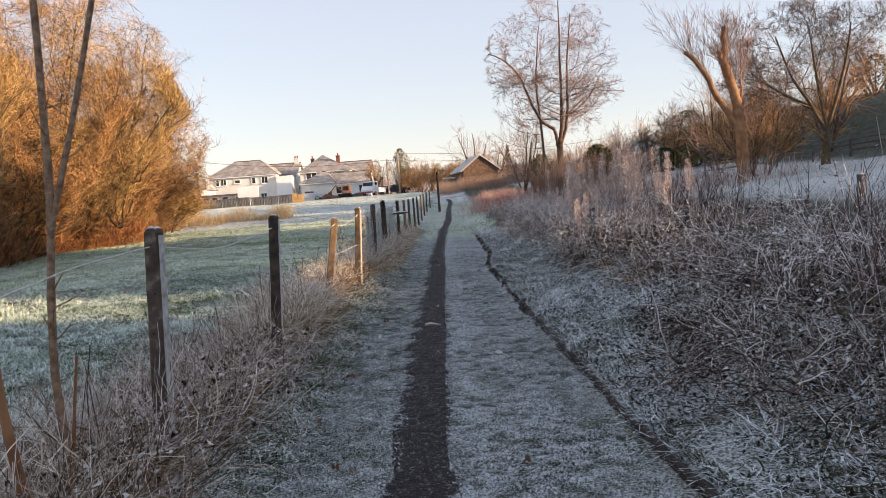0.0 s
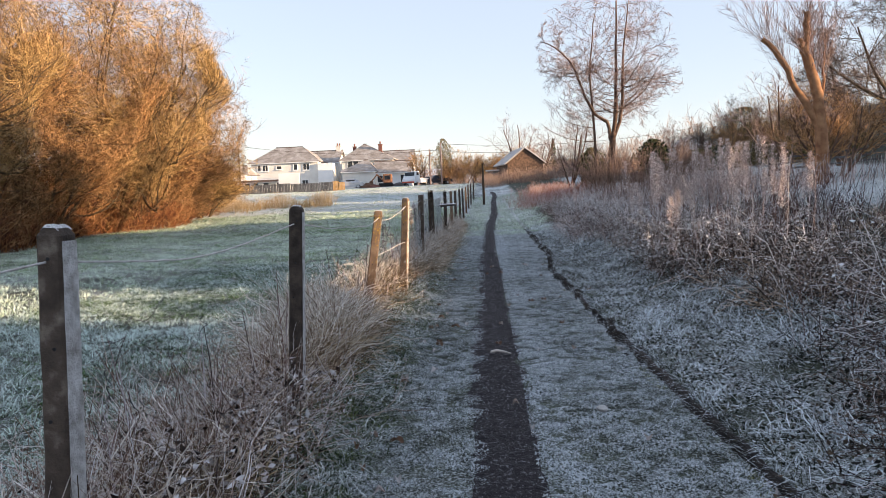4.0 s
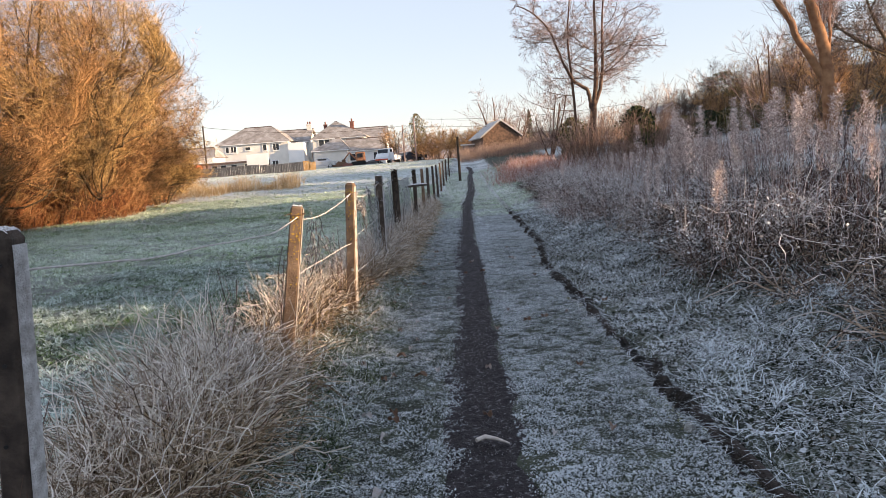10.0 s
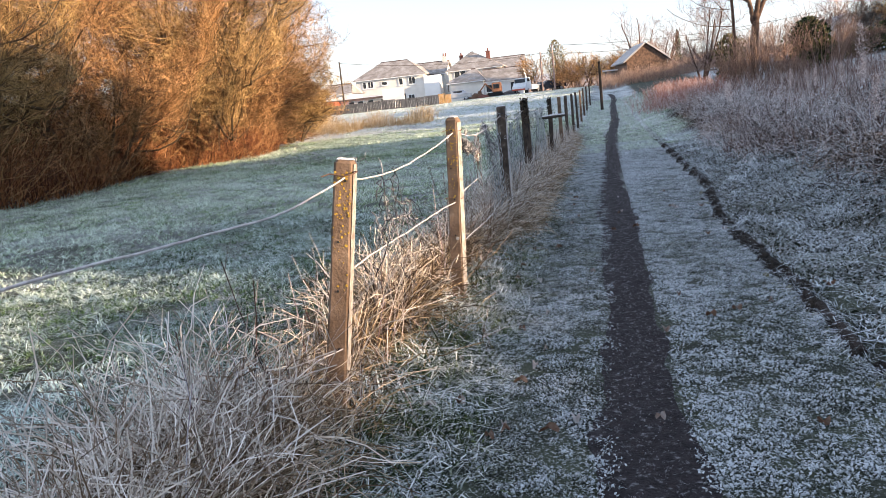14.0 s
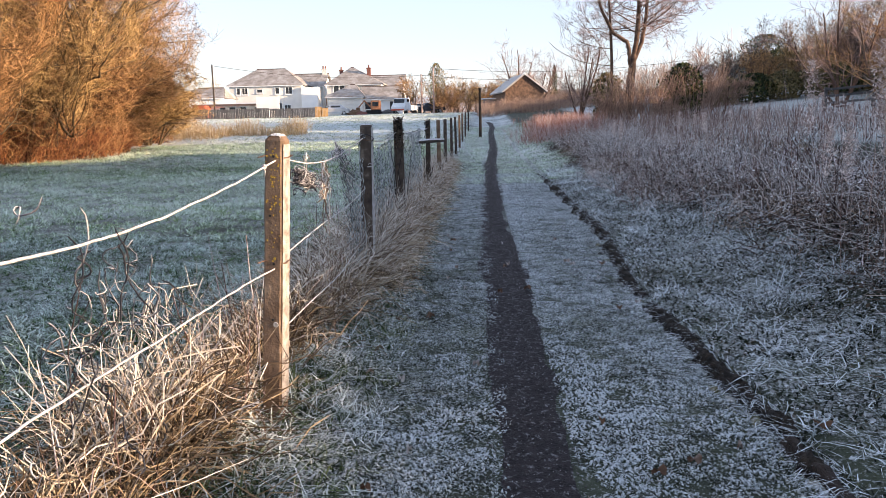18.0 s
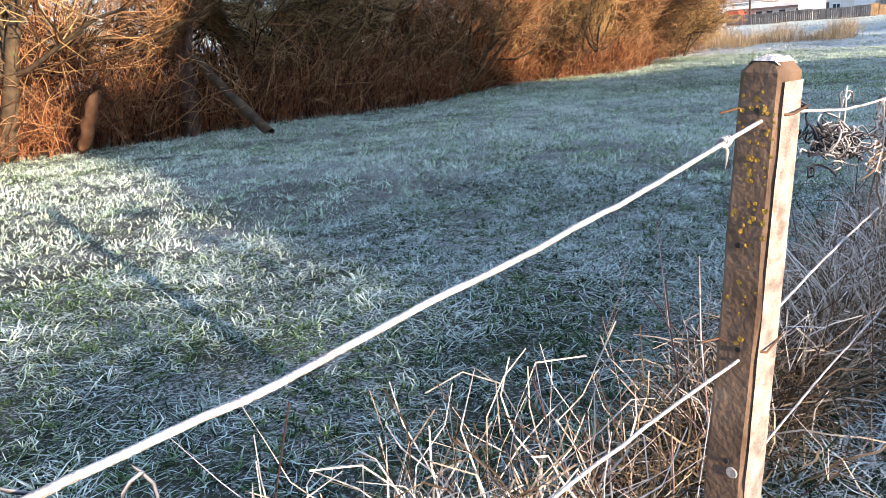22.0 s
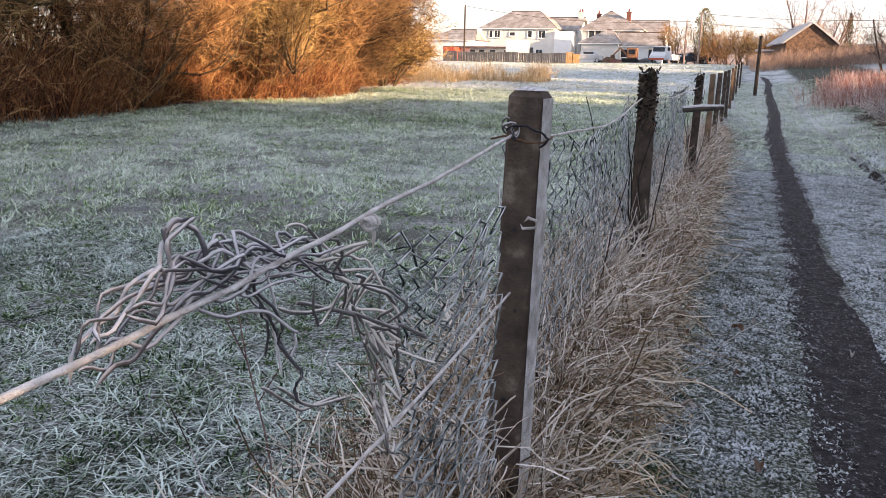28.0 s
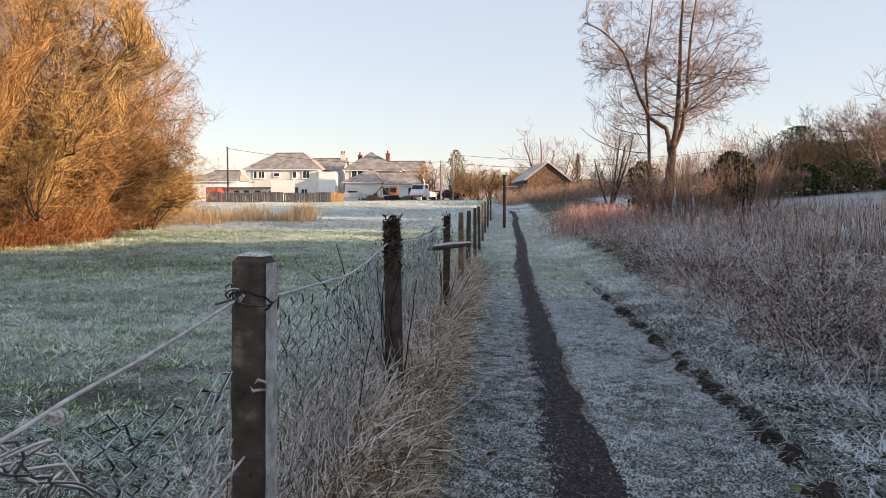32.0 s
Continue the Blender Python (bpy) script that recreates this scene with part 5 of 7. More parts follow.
# old trunks at the foot of the thicket
lv = [dict(n=12, f0=0.25, a0=20, a1=65, l0=0.35, l1=0.6, rr=0.4, steps=6, wig=0.10, up=0.05, sides=4),
      dict(n=9, f0=0.1, a0=20, a1=60, l0=0.4, l1=0.75, rr=0.5, steps=4, wig=0.12, up=0.05, twig=True, rmin=0.011),
      dict(n=9, f0=0.1, a0=20, a1=75, l0=0.4, l1=0.75, rr=0.5, steps=3, wig=0.2, up=0.03, twig=True, rmin=0.008, sides=1)]
tree("willow_tree", "mossy leaning willow trunk lit by low sun", -16.8, 17.8, float(gz(-16.8, 17.8)), [((0.36, 0, 1), 6.5, 0.17, (0, 0, 0)), ((-0.3, 0.2, 1), 5.0, 0.11, (0.5, 0, 1.5))], lv, M_BARK, M_TWIG2, 201)
tree("willow_tree", "dark thick willow trunk at the thicket's edge", -16.7, 21.8, float(gz(-16.7, 21.8)), [((-0.08, 0.1, 1), 6.5, 0.22, (0, 0, 0)), ((0.4, 0, 1), 4.5, 0.11, (0.02, 0, 1.2))], lv, M_ALDER, M_TWIG, 202)


def log(name, label, a, b, r, m, seed):
    g = np.random.default_rng(seed)
    P = np.linspace(a, b, 9) + g.normal(0, 0.03, (9, 3))
    v, f = tubes(P[None], (r * np.linspace(1.1, 0.8, 9) * g.uniform(0.92, 1.08, 9))[None], 9)
    t = np_mesh(name, v, f, m, smooth=True)
    return tagged(t, label, "log")


log("leaning_log", "dead log leaning against a willow trunk", (-13.9, 21.8, 0.05), (-16.3, 21.8, 1.75), 0.10, M_BARK, 1)
log("leaning_stump", "cut leaning willow stump with orange heartwood", (-16.3, 19.0, -0.1), (-15.2, 19.0, 1.2), 0.13, M_ORANGEBARK, 2)

# ---- houses ----
def slab(pts, thick, material, name, parent, label=""):
    """A roof plane of some thickness from its corners."""
    bm = bmesh.new()
    vs = [bm.verts.new(p) for p in pts]
    fc = bm.faces.new(vs)
    fc.normal_update()
    r = bmesh.ops.extrude_face_region(bm, geom=[fc])
    k = fc.normal * thick * (1 if fc.normal.z > 0 else -1)
    bmesh.ops.translate(bm, vec=k, verts=[e for e in r["geom"] if isinstance(e, bmesh.types.BMVert)])
    bmesh.ops.recalc_face_normals(bm, faces=bm.faces)
    return part(name, bm, material, parent, label)


def prism(pts, h0, h1, material, name, parent, label=""):
    bm = bmesh.new()
    a, b = [bm.verts.new((x, y, h0)) for x, y in pts], [bm.verts.new((x, y, h1)) for x, y in pts]
    n = len(pts)
    for i in range(n):
        bm.faces.new((a[i], a[(i + 1) % n], b[(i + 1) % n], b[i]))
    bm.faces.new(a), bm.faces.new(b)
    bmesh.ops.recalc_face_normals(bm, faces=bm.faces)
    return part(name, bm, material, parent, label)


def hip_house(ob, x0, x1, y0, y1, e, r, hx0, hx1, wallm, roofm, over=0.35, gl=False, gr=False, base=-0.6):
    """Walls to the eaves e, hipped (or gabled, gl / gr) roof with a ridge along x at height r between hx0 and hx1."""
    prism([(x0, y0), (x1, y0), (x1, y1), (x0, y1)], base, e, wallm, "wall", ob)
    ym = (y0 + y1) / 2
    X0, X1, Y0, Y1 = x0 - over, x1 + over, y0 - over, y1 + over
    A, B, C, D = (X0, Y0, e), (X1, Y0, e), (X1, Y1, e), (X0, Y1, e)
    ra, rb = ((X0 if gl else hx0), ym, r), ((X1 if gr else hx1), ym, r)
    slab([A, B, rb, ra], 0.14, roofm, "roof", ob)
    slab([C, D, ra, rb], 0.14, roofm, "roof", ob)
    if not gl:
        slab([D, A, ra], 0.14, roofm, "roof", ob)
    if not gr:
        slab([B, C, rb], 0.14, roofm, "roof", ob)
    for flag, xx in ((gl, x0), (gr, x1)):
        if flag:
            bm = bmesh.new()
            for dx in (0, 0.25 if xx == x0 else -0.25):
                bm.verts.new((xx + dx, y0, e)), bm.verts.new((xx + dx, y1, e)), bm.verts.new((xx + dx, ym, r - 0.05))
            bm.verts.ensure_lookup_table()
            q = bm.verts
            bm.faces.new((q[0], q[1], q[2])), bm.faces.new((q[3], q[5], q[4]))
            for i, j in ((0, 1), (1, 2), (2, 0)):
                bm.faces.new((q[i], q[j], q[j + 3], q[i + 3]))
            bmesh.ops.recalc_face_normals(bm, faces=bm.faces)
            part("gable", bm, wallm, ob)
    P = np.array([ra, rb], float) + np.array([0, 0, 0.14])
    v, f = tubes(P[None], np.full((1, 2), 0.12), 6)
    np_mesh("ridge_tiles", v, f, M_TILEDARK, ob)
    for yy in (Y0 - 0.05,):
        part("gutter", box_bm(X1 - X0, 0.12, 0.12, 0.02, False, (X0 + X1) / 2, yy, e - 0.02), M_FRAME, ob)


def win(ob, x, y, z, w, h, bars=2, side=False):
    """Window on a wall that looks to -y, or to +x where side."""
    k = empty("window", 0, 0, 0)
    k.parent = ob
    wm = (lambda bm: bmesh.ops.rotate(bm, verts=bm.verts, cent=(0, 0, 0), matrix=Matrix.Rotation(radians(90), 3, "Z"))) if side else (lambda bm: None)

    def put(name, bm, m):
        wm(bm)
        bmesh.ops.translate(bm, vec=(x, y, z), verts=bm.verts)
        part(name, bm, m, k)
    put("pane", box_bm(w, 0.05, h, 0, False, 0, -0.01, 0), M_GLASS)
    for s in (-1, 1):
        put("frame", box_bm(0.09, 0.12, h + 0.18, 0.01, False, s * (w / 2 + 0.045), -0.02, 0), M_FRAME)
        put("frame", box_bm(w, 0.12, 0.09, 0.01, False, 0, -0.02, s * (h / 2 + 0.045)), M_FRAME)
    for i in range(1, bars):
        put("bar", box_bm(0.06, 0.1, h, 0.01, False, -w / 2 + w * i / bars, -0.02, 0), M_FRAME)
    put("sill", box_bm(w + 0.3, 0.25, 0.08, 0.01, False, 0, -0.08, -h / 2 - 0.13), M_FRAME)


def chimney(ob, x, y, z, h, w, m, pots=2):
    c = part("chimney", box_bm(w, w * 0.8, h, 0.02, True, x, y, z), m, ob)
    part("chimney_cap", box_bm(w * 1.25, w * 1.05, 0.14, 0.02, True, x, y, z + h), m, c)
    for i in range(pots):
        bm = bmesh.new()
        bmesh.ops.create_cone(bm, segments=10, radius1=0.14, radius2=0.11, depth=0.45, cap_ends=True)
        bmesh.ops.translate(bm, vec=(x + (i - (pots - 1) / 2) * 0.38, y, z + h + 0.36), verts=bm.verts)
        part("chimney_pot", bm, M_BRICK, c)


HZ = 2.3
h1 = empty("house", -32.6, 130, HZ)
hip_house(h1, -5.9, 5.2, 0, 8.5, 4.7, 7.3, -2.6, 1.9, M_CREAM, M_SLATE)
for x, w, hh, n in ((-4.5, 0.45, 0.9, 1), (-3.5, 0.8, 0.9, 2), (-1.2, 0.8, 0.45, 1), (1.5, 0.55, 0.9, 1), (3.3, 0.95, 1.0, 2)):
    win(h1, x, -0.02, 3.95, w, hh, n)
for x in (-4.0, -0.5, 3.0):
    win(h1, x, -0.02, 1.3, 0.9, 0.9, 2)
part("door", box_bm(0.95, 0.1, 2.05, 0.02, True, 1.6, -0.05, 0), M_GREYFENCE, h1)
part("porch_wall", box_bm(2.5, 3.0, 4.75, 0.03, True, 6.55, 0.9, -0.4), M_WHITE, h1, "bright white rendered side wall")
tagged(h1, "cream rendered two-storey house with frosted hipped slate roof", "house")
h1b = empty("house", -27.0, 137, HZ)
hip_house(h1b, -3.5, 1.6, 0, 7.5, 4.7, 6.8, 0, 0, M_CREAM, M_SLATE, gl=True, gr=True)
chimney(h1b, 1.2, 3.75, 6.3, 1.3, 0.8, M_CREAM)
win(h1b, 1.62, 2.0, 2.4, 1.0, 1.5, 1, True)
tagged(h1b, "cream gabled house behind, with a chimney at its gable end", "house")

h2 = empty("house", -19.6, 131, HZ)
hip_house(h2, -4.0, 4.3, 0, 8.0, 4.6, 7.3, -0.9, -0.4, M_CREAM, M_SLATE)
for x in (-2.6, -1.7):
    win(h2, x, -0.02, 4.0, 0.75, 1.0, 1)
chimney(h2, -2.4, 4.0, 5.8, 1.2, 0.55, M_BRICK, 1)
chimney(h2, 2.2, 2.2, 4.9, 2.2, 0.6, M_BRICK, 1)
tagged(h2, "cream house with steep hipped roof and red brick chimneys", "house")
h2b = empty("house", -14.0, 136, HZ)
hip_house(h2b, -4.0, 1.4, 0, 7.5, 4.3, 6.25, 0, 0, M_WHITE, M_SLATE, gl=True, gr=True)
tagged(h2b, "white gabled house wing with frosted roof", "house")
gar = empty("garage", -17.5, 124.5, HZ)
hip_house(gar, -4.9, 0.2, 0, 5.5, 2.55, 4.3, -1.9, -1.2, M_CREAM, M_SLATE)
hg = empty("annexe", -14.6, 125.3, HZ)
hip_house(hg, -2.8, 2.6, 0, 5.2, 2.2, 4.0, 0, 0, M_WHITE, M_SLATE, gl=True, gr=True)
win(hg, 1.7, -0.02, 1.3, 0.9, 1.1, 1)
win(hg, -2.0, -0.02, 1.3, 0.8, 1.0, 1)
tagged(gar, "low cream garage with hipped frosted roof", "garage")
tagged(hg, "low white annexe with pale frosted roof", "annexe")

out = empty("outbuilding", -31.3, 108, 2.0)
prism([(-4.3, 0), (4.4, 0), (4.4, 4), (-4.3, 4)], -0.5, 1.75, M_CREAM, "wall", out)
part("roof", box_bm(9.6, 5.0, 0.16, 0.02, True, 0.0, 1.9, 1.78), M_VANWHITE, out, "flat roof white with frost")
part("fascia", box_bm(9.7, 0.08, 0.24, 0.01, True, 0.0, -0.64, 1.6), M_TILEDARK, out)
for x in (-1.2, 0.0, 1.4, 3.2):
    win(out, x, -0.02, 1.1, 0.7, 0.7, 1)
tagged(out, "long low flat-roofed outbuilding with small dark windows", "outbuilding")
low = empty("bungalow", -38.6, 118, 2.3)
hip_house(low, -3.4, 2.8, 0, 6, 2.6, 4.0, -1.5, 2.2, M_WHITE, M_SLATE)
tagged(low, "white bungalow with frosted roof behind the outbuilding", "house")

scr = empty("white_screen", -25.7, 104, 2.0)
part("board", box_bm(2.8, 0.08, 1.55, 0.02, True, 0, 0, 0.95), M_WHITE, scr)
for s in (-1.2, 1.2):
    part("leg", box_bm(0.1, 0.1, 1.2, 0.01, True, s, 0.1, -0.2), M_GREYFENCE, scr)
tagged(scr, "bright white board standing behind the grey fence", "board")

con = empty("red_container", -34.8, 107, 2.0)
part("body", box_bm(1.5, 2.4, 1.7, 0.03, True), M_RED, con)
for i in range(5):
    part("rib", box_bm(0.08, 0.06, 1.5, 0.01, True, -0.6 + i * 0.3, -1.22, 0.1), M_RED, con)
tagged(con, "small red-orange metal container beside the outbuilding", "container")

# grey boundary fence of the yards, panel by panel
px = -33.4
gp = box_bm(1.78, 0.05, 1.15, 0.01)
first = None
i = 0
while px < -19.4:
    zz = float(gz(px, 102.5))
    if first is None:
        first = empty("yard_fence", px, 102.5, zz)
        for k in range(9):
            part("slat", box_bm(0.185, 0.03, 1.25, 0.006, True, -0.8 + k * 0.2, 0.01 * (k % 2), -0.1), M_GREYFENCE, first)
        part("rail", box_bm(1.8, 0.06, 0.09, 0.01, True, 0, 0.05, 0.9), M_GREYFENCE, first)
        tagged(first, "grey weathered timber fence panel of the yards", "fence panel", "yard fence panels")
    else:
        copy_thing(first, pose(px, 102.5, zz))
    px += 1.83
for k, px in enumerate((-19.35, -18.6)):
    q = empty("timber_gate", px, 102.6, float(gz(px, 102.5)))
    for j in range(5):
        part("board", box_bm(0.15, 0.03, 1.3 - 0.15 * k, 0.005, True, -0.34 + j * 0.17, 0, -0.1), M_ORANGEWOOD, q)
    tagged(q, "new orange timber panel at the end of the grey fence", "gate", "timber panels")


def car(name, label, x, y, rz, body, L=4.2, W=1.75, H=1.45, van=False):
    c = empty(name, x, y, float(gz(x, y)), rz)
    prof = [(-0.5, 0.22), (-0.5, 0.55), (-0.44, 0.62), (-0.26, 0.66), (-0.14, 0.98), (0.22, 1.0), (0.38, 0.68), (0.49, 0.62), (0.5, 0.25)]
    if van:
        prof = [(-0.5, 0.2), (-0.5, 0.42), (-0.42, 0.58), (-0.34, 0.98), (-0.12, 1.0), (-0.1, 0.55), (0.5, 0.52), (0.5, 0.22)]
    bm = bmesh.new()
    sides = []
    for s, k in ((-1, 0.96), (-0.85, 1.0), (0.85, 1.0), (1, 0.96)):
        sides.append([bm.verts.new((px * L * (k if abs(s) == 1 else 1), s * W / 2 * (0.86 if pz > 0.8 and abs(s) == 1 else 1), pz * H * (1 if abs(s) < 1 else 0.985))) for px, pz in prof])
    for A, B in zip(sides, sides[1:]):
        for j in range(len(prof)):
            j2 = (j + 1) % len(prof)
            bm.faces.new((A[j], A[j2], B[j2], B[j]))
    bm.faces.new(sides[0]), bm.faces.new(sides[-1])
    bmesh.ops.recalc_face_normals(bm, faces=bm.faces)
    part("body", bm, body, c)
    for s in (-1, 1):
        part("side_window", box_bm(L * (0.3 if not van else 0.14), 0.02, H * 0.2, 0.02, False, (0.04 if not van else -0.24) * L, s * W * 0.47, H * 0.83), M_GLASS, c)
        part("headlight", box_bm(0.06, 0.3, 0.14, 0.02, False, -0.495 * L, s * W * 0.34, H * 0.46), M_FRAME, c)
    bm = box_bm(0.03, W * 0.78, H * 0.26, 0.02, False)
    bmesh.ops.rotate(bm, verts=bm.verts, cent=(0, 0, 0), matrix=Matrix.Rotation(radians(40 if not van else 14), 3, "Y"))
    bmesh.ops.translate(bm, vec=((-0.2 if not van else -0.385) * L - 0.03, 0, H * (0.83 if not van else 0.80)), verts=bm.verts)
    part("windscreen", bm, M_GLASS, c)
    part("bumper", box_bm(0.12, W * 0.98, 0.22, 0.04, False, -0.5 * L, 0, H * 0.25), M_RED if van else M_TYRE, c)
    for sx in (-0.31, 0.31):
        for sy in (-1, 1):
            w = empty("wheel", 0, 0, 0)
            w.parent = c
            for nm, r, d, m in (("tyre", 0.31, 0.2, M_TYRE), ("rim", 0.19, 0.22, M_RIM)):
                bm = bmesh.new()
                bmesh.ops.create_cone(bm, segments=16, radius1=r, radius2=r, depth=d, cap_ends=True)
                bmesh.ops.rotate(bm, verts=bm.verts, cent=(0, 0, 0), matrix=Matrix.Rotation(radians(90), 3, "X"))
                bmesh.ops.translate(bm, vec=(sx * L, sy * (W / 2 - 0.1), 0.31), verts=bm.verts)
                part(nm, bm, m, w)
    return tagged(c, label, "vehicle")


car("car", "silver hatchback parked by the garage", -20.4, 119, 8, M_SILVER)
car("pickup_truck", "white pickup truck with red bumper parked in the yard", -10.4, 118, 70, M_VANWHITE, 5.2, 2.0, 2.1, True)
car("car", "dark saloon car parked at the field end", -7.3, 121, 20, M_DARKCAR)
car("car", "dark car parked behind the fence", -8.6, 126, 60, M_DARKCAR)

# rusty yard machine and heaps beside the garage
dg = empty("digger", -15.0, 119.5, float(gz(-15, 119.5)))
part("track", box_bm(2.4, 1.4, 0.6, 0.2, True, segs=2), M_TYRE, dg)
part("cab", box_bm(1.3, 1.2, 1.3, 0.1, True, 0.3, 0, 0.6), M_RUSTPAINT, dg)
part("cab_window", box_bm(0.8, 0.05, 0.6, 0.02, True, 0.3, -0.61, 1.1), M_GLASS, dg)
v, f = tubes(np.array([[(-0.3, 0, 0.9), (-1.3, 0, 1.9), (-2.1, 0, 1.0)]]), np.array([[0.14, 0.13, 0.1]]), 6)
np_mesh("arm", v, f, M_RUSTPAINT, dg)
part("bucket", box_bm(0.5, 0.7, 0.5, 0.1, True, -2.2, 0, 0.5), M_RUST, dg)
tagged(dg, "orange-brown small digger parked before the annexe", "digger")
hr = np.random.default_rng(5)
for k, (x, y, s, m) in enumerate([(-17.6, 119, 0.9, M_RUST), (-12.8, 119.5, 0.8, M_GREYFENCE), (-16.6, 118.5, 0.6, M_BRICK), (-18.6, 119.5, 0.7, M_GREYFENCE)]):
    bm = bmesh.new()
    bmesh.ops.create_icosphere(bm, subdivisions=3, radius=1)
    for vv in bm.verts:
        d = 1 + 0.35 * noise.noise(vv.co * 2.1 + Vector((k * 7, 0, 0)))
        vv.co = Vector((vv.co.x * s * 1.4 * d, vv.co.y * s * d, max(-0.05, vv.co.z * s * 0.8 * d)))
    ob = part("rubble_heap", bm, m)
    ob.matrix_world = pose(x, y, float(gz(x, y)))
    tagged(ob, "low heap of yard rubble and old timber", "heap", "yard heaps")

barn = empty("house", 4.7, 104, float(gz(4.7, 104)), 8)
hip_house(barn, -2.2, 3.2, 0, 9, 2.2, 3.9, 0, 0, M_CREAM, M_SLATE)
for o in [o for o in barn.children]:
    bpy.data.objects.remove(o)
prism([(-2.0, 0), (2.6, 0), (2.6, 9), (-2.0, 9)], -0.6, 2.1, M_ALDER, "wall", barn)
for s, xe in ((-1, -2.35), (1, 2.95)):
    slab([(xe, -0.3, 1.95), (xe, 9.3, 1.95), (0.3, 9.3, 4.0), (0.3, -0.3, 4.0)], 0.16, M_PALESLATE, "roof", barn)
bm = bmesh.new()
for dy in (0, 0.2):
    bm.verts.new((-2.0, dy, 2.1)), bm.verts.new((2.6, dy, 2.1)), bm.verts.new((0.3, dy, 3.95))
bm.verts.ensure_lookup_table()
q = bm.verts
bm.faces.new((q[0], q[1], q[2])), bm.faces.new((q[3], q[5], q[4]))
for i, j in ((0, 1), (1, 2), (2, 0)):
    bm.faces.new((q[i], q[j], q[j + 3], q[i + 3]))
bmesh.ops.recalc_face_normals(bm, faces=bm.faces)
part("gable", bm, M_ALDER, barn)
part("bargeboard", box_bm(0.1, 0.12, 0.2, 0.01, True, 0.3, -0.3, 3.95), M_FRAME, barn)
tagged(barn, "brown gabled cottage with a pale frosted roof edge", "house")
bung = empty("bungalow", 29.7, 113, 5.2)
prism([(-2.6, 0), (1.4, 0), (1.4, 8), (-2.6, 8)], -3.0, 1.0, M_WHITE, "wall", bung)
for xe in (-3.0, 1.8):
    slab([(xe, -0.3, 0.85), (xe, 8.3, 0.85), (-0.6, 8.3, 2.3), (-0.6, -0.3, 2.3)], 0.15, M_SLATE, "roof", bung)
bm = bmesh.new()
vs = [bm.verts.new(p) for p in ((-2.6, 0, 1.0), (1.4, 0, 1.0), (-0.6, 0, 2.2))]
fc = bm.faces.new(vs)
r = bmesh.ops.extrude_face_region(bm, geom=[fc])
bmesh.ops.translate(bm, vec=(0, 0.2, 0), verts=[e for e in r["geom"] if isinstance(e, bmesh.types.BMVert)])
bmesh.ops.recalc_face_normals(bm, faces=bm.faces)
part("gable", bm, M_WHITE, bung)
tagged(bung, "pale bungalow gable half hidden behind the bank", "house")
shed = empty("shed", 1.3, 112, float(gz(1.3, 112)))
part("wall", box_bm(2.2, 3, 1.7, 0.02, True, 0, 0, -0.2), M_GREYFENCE, shed)
part("roof", box_bm(2.8, 3.4, 0.14, 0.02, True, 0, 0, 1.55), M_VANWHITE, shed)
tagged(shed, "low grey shed with a white frosted flat roof", "shed")


# ---- poles and overhead wires ----
def pole(x, y, z0, z1, r, label, m=M_POLE, arm=False):
    p = empty("utility_pole", x, y, z0)
    v, f = tubes(np.array([[(0, 0, -0.3), (0, 0, (z1 - z0) / 2), (0, 0, z1 - z0)]]), np.array([[r, r * 0.9, r * 0.8]]), 10)
    np_mesh("shaft", v, f, m, p, smooth=True)
    part("cap", box_bm(r * 2, r * 2, 0.05, 0.02, True, 0, 0, z1 - z0 - 0.02), m, p)
    if arm:
        part("crossarm", box_bm(1.2, 0.1, 0.1, 0.01, True, 0, 0, z1 - z0 - 0.5), m, p)
    return tagged(p, label, "pole", "poles")


pole(-0.36, 54.0, float(gz(-0.36, 54)), 3.05, 0.09, "dark tarred post standing beside the path")
pole(-32.2, 104, 2.0, 8.4, 0.11, "grey timber utility pole by the outbuilding")
pole(-8.2, 118, 2.2, 7.5, 0.10, "pale timber utility pole at the road", M_GREYTWIG)
pole(-6.2, 112, 2.2, 8.0, 0.10, "pale timber utility pole at the field end", M_GREYTWIG)
for a, b, d in (((-32.2, 104, 8.3), (-8.2, 118, 7.4), 0.8), ((-8.2, 118, 7.4), (20, 125, 7.8), 0.9), ((-6.2, 112, 7.9), (30, 122, 9.0), 1.0)):
    tagged(tube_ob("overhead_wire", sag(a, b, d, 20, 0.0), 0.022, M_POLE, sides=4), "thin dark overhead wire between poles", "wire", "overhead wires")

# hill fence: rails on posts along the slope
hp = None
for i in range(13):
    x, y = 15.0 + i * 1.9, 46.0 - i * 0.35
    z = float(gz(x, y))
    q = empty("field_fence", x, y, z, -10)
    part("post", box_bm(0.12, 0.12, 1.2, 0.015, True, 0, 0, -0.15), M_GREYFENCE, q)
    for zz in (0.35, 0.65, 0.95):
        z2 = float(gz(x + 1.9, y - 0.35)) - z
        bm = box_bm(1.95, 0.04, 0.1, 0.01, False)
        bmesh.ops.rotate(bm, verts=bm.verts, cent=(0, 0, 0), matrix=Matrix.Rotation(-math.atan2(z2, 1.93), 3, "Y"))
        bmesh.ops.translate(bm, vec=(0.96, -0.08, zz + z2 / 2), verts=bm.verts)
        part("rail", bm, M_GREYFENCE, q)
    tagged(q, "grey timber post-and-rail bay on the hillside", "fence", "hillside rails")
hp = empty("wooden_post", 5.8, 12.0, float(gz(5.8, 12)))
part("shaft", box_bm(0.1, 0.1, 0.85, 0.012, True, 0, 0, -0.1), M_GREYFENCE, hp)
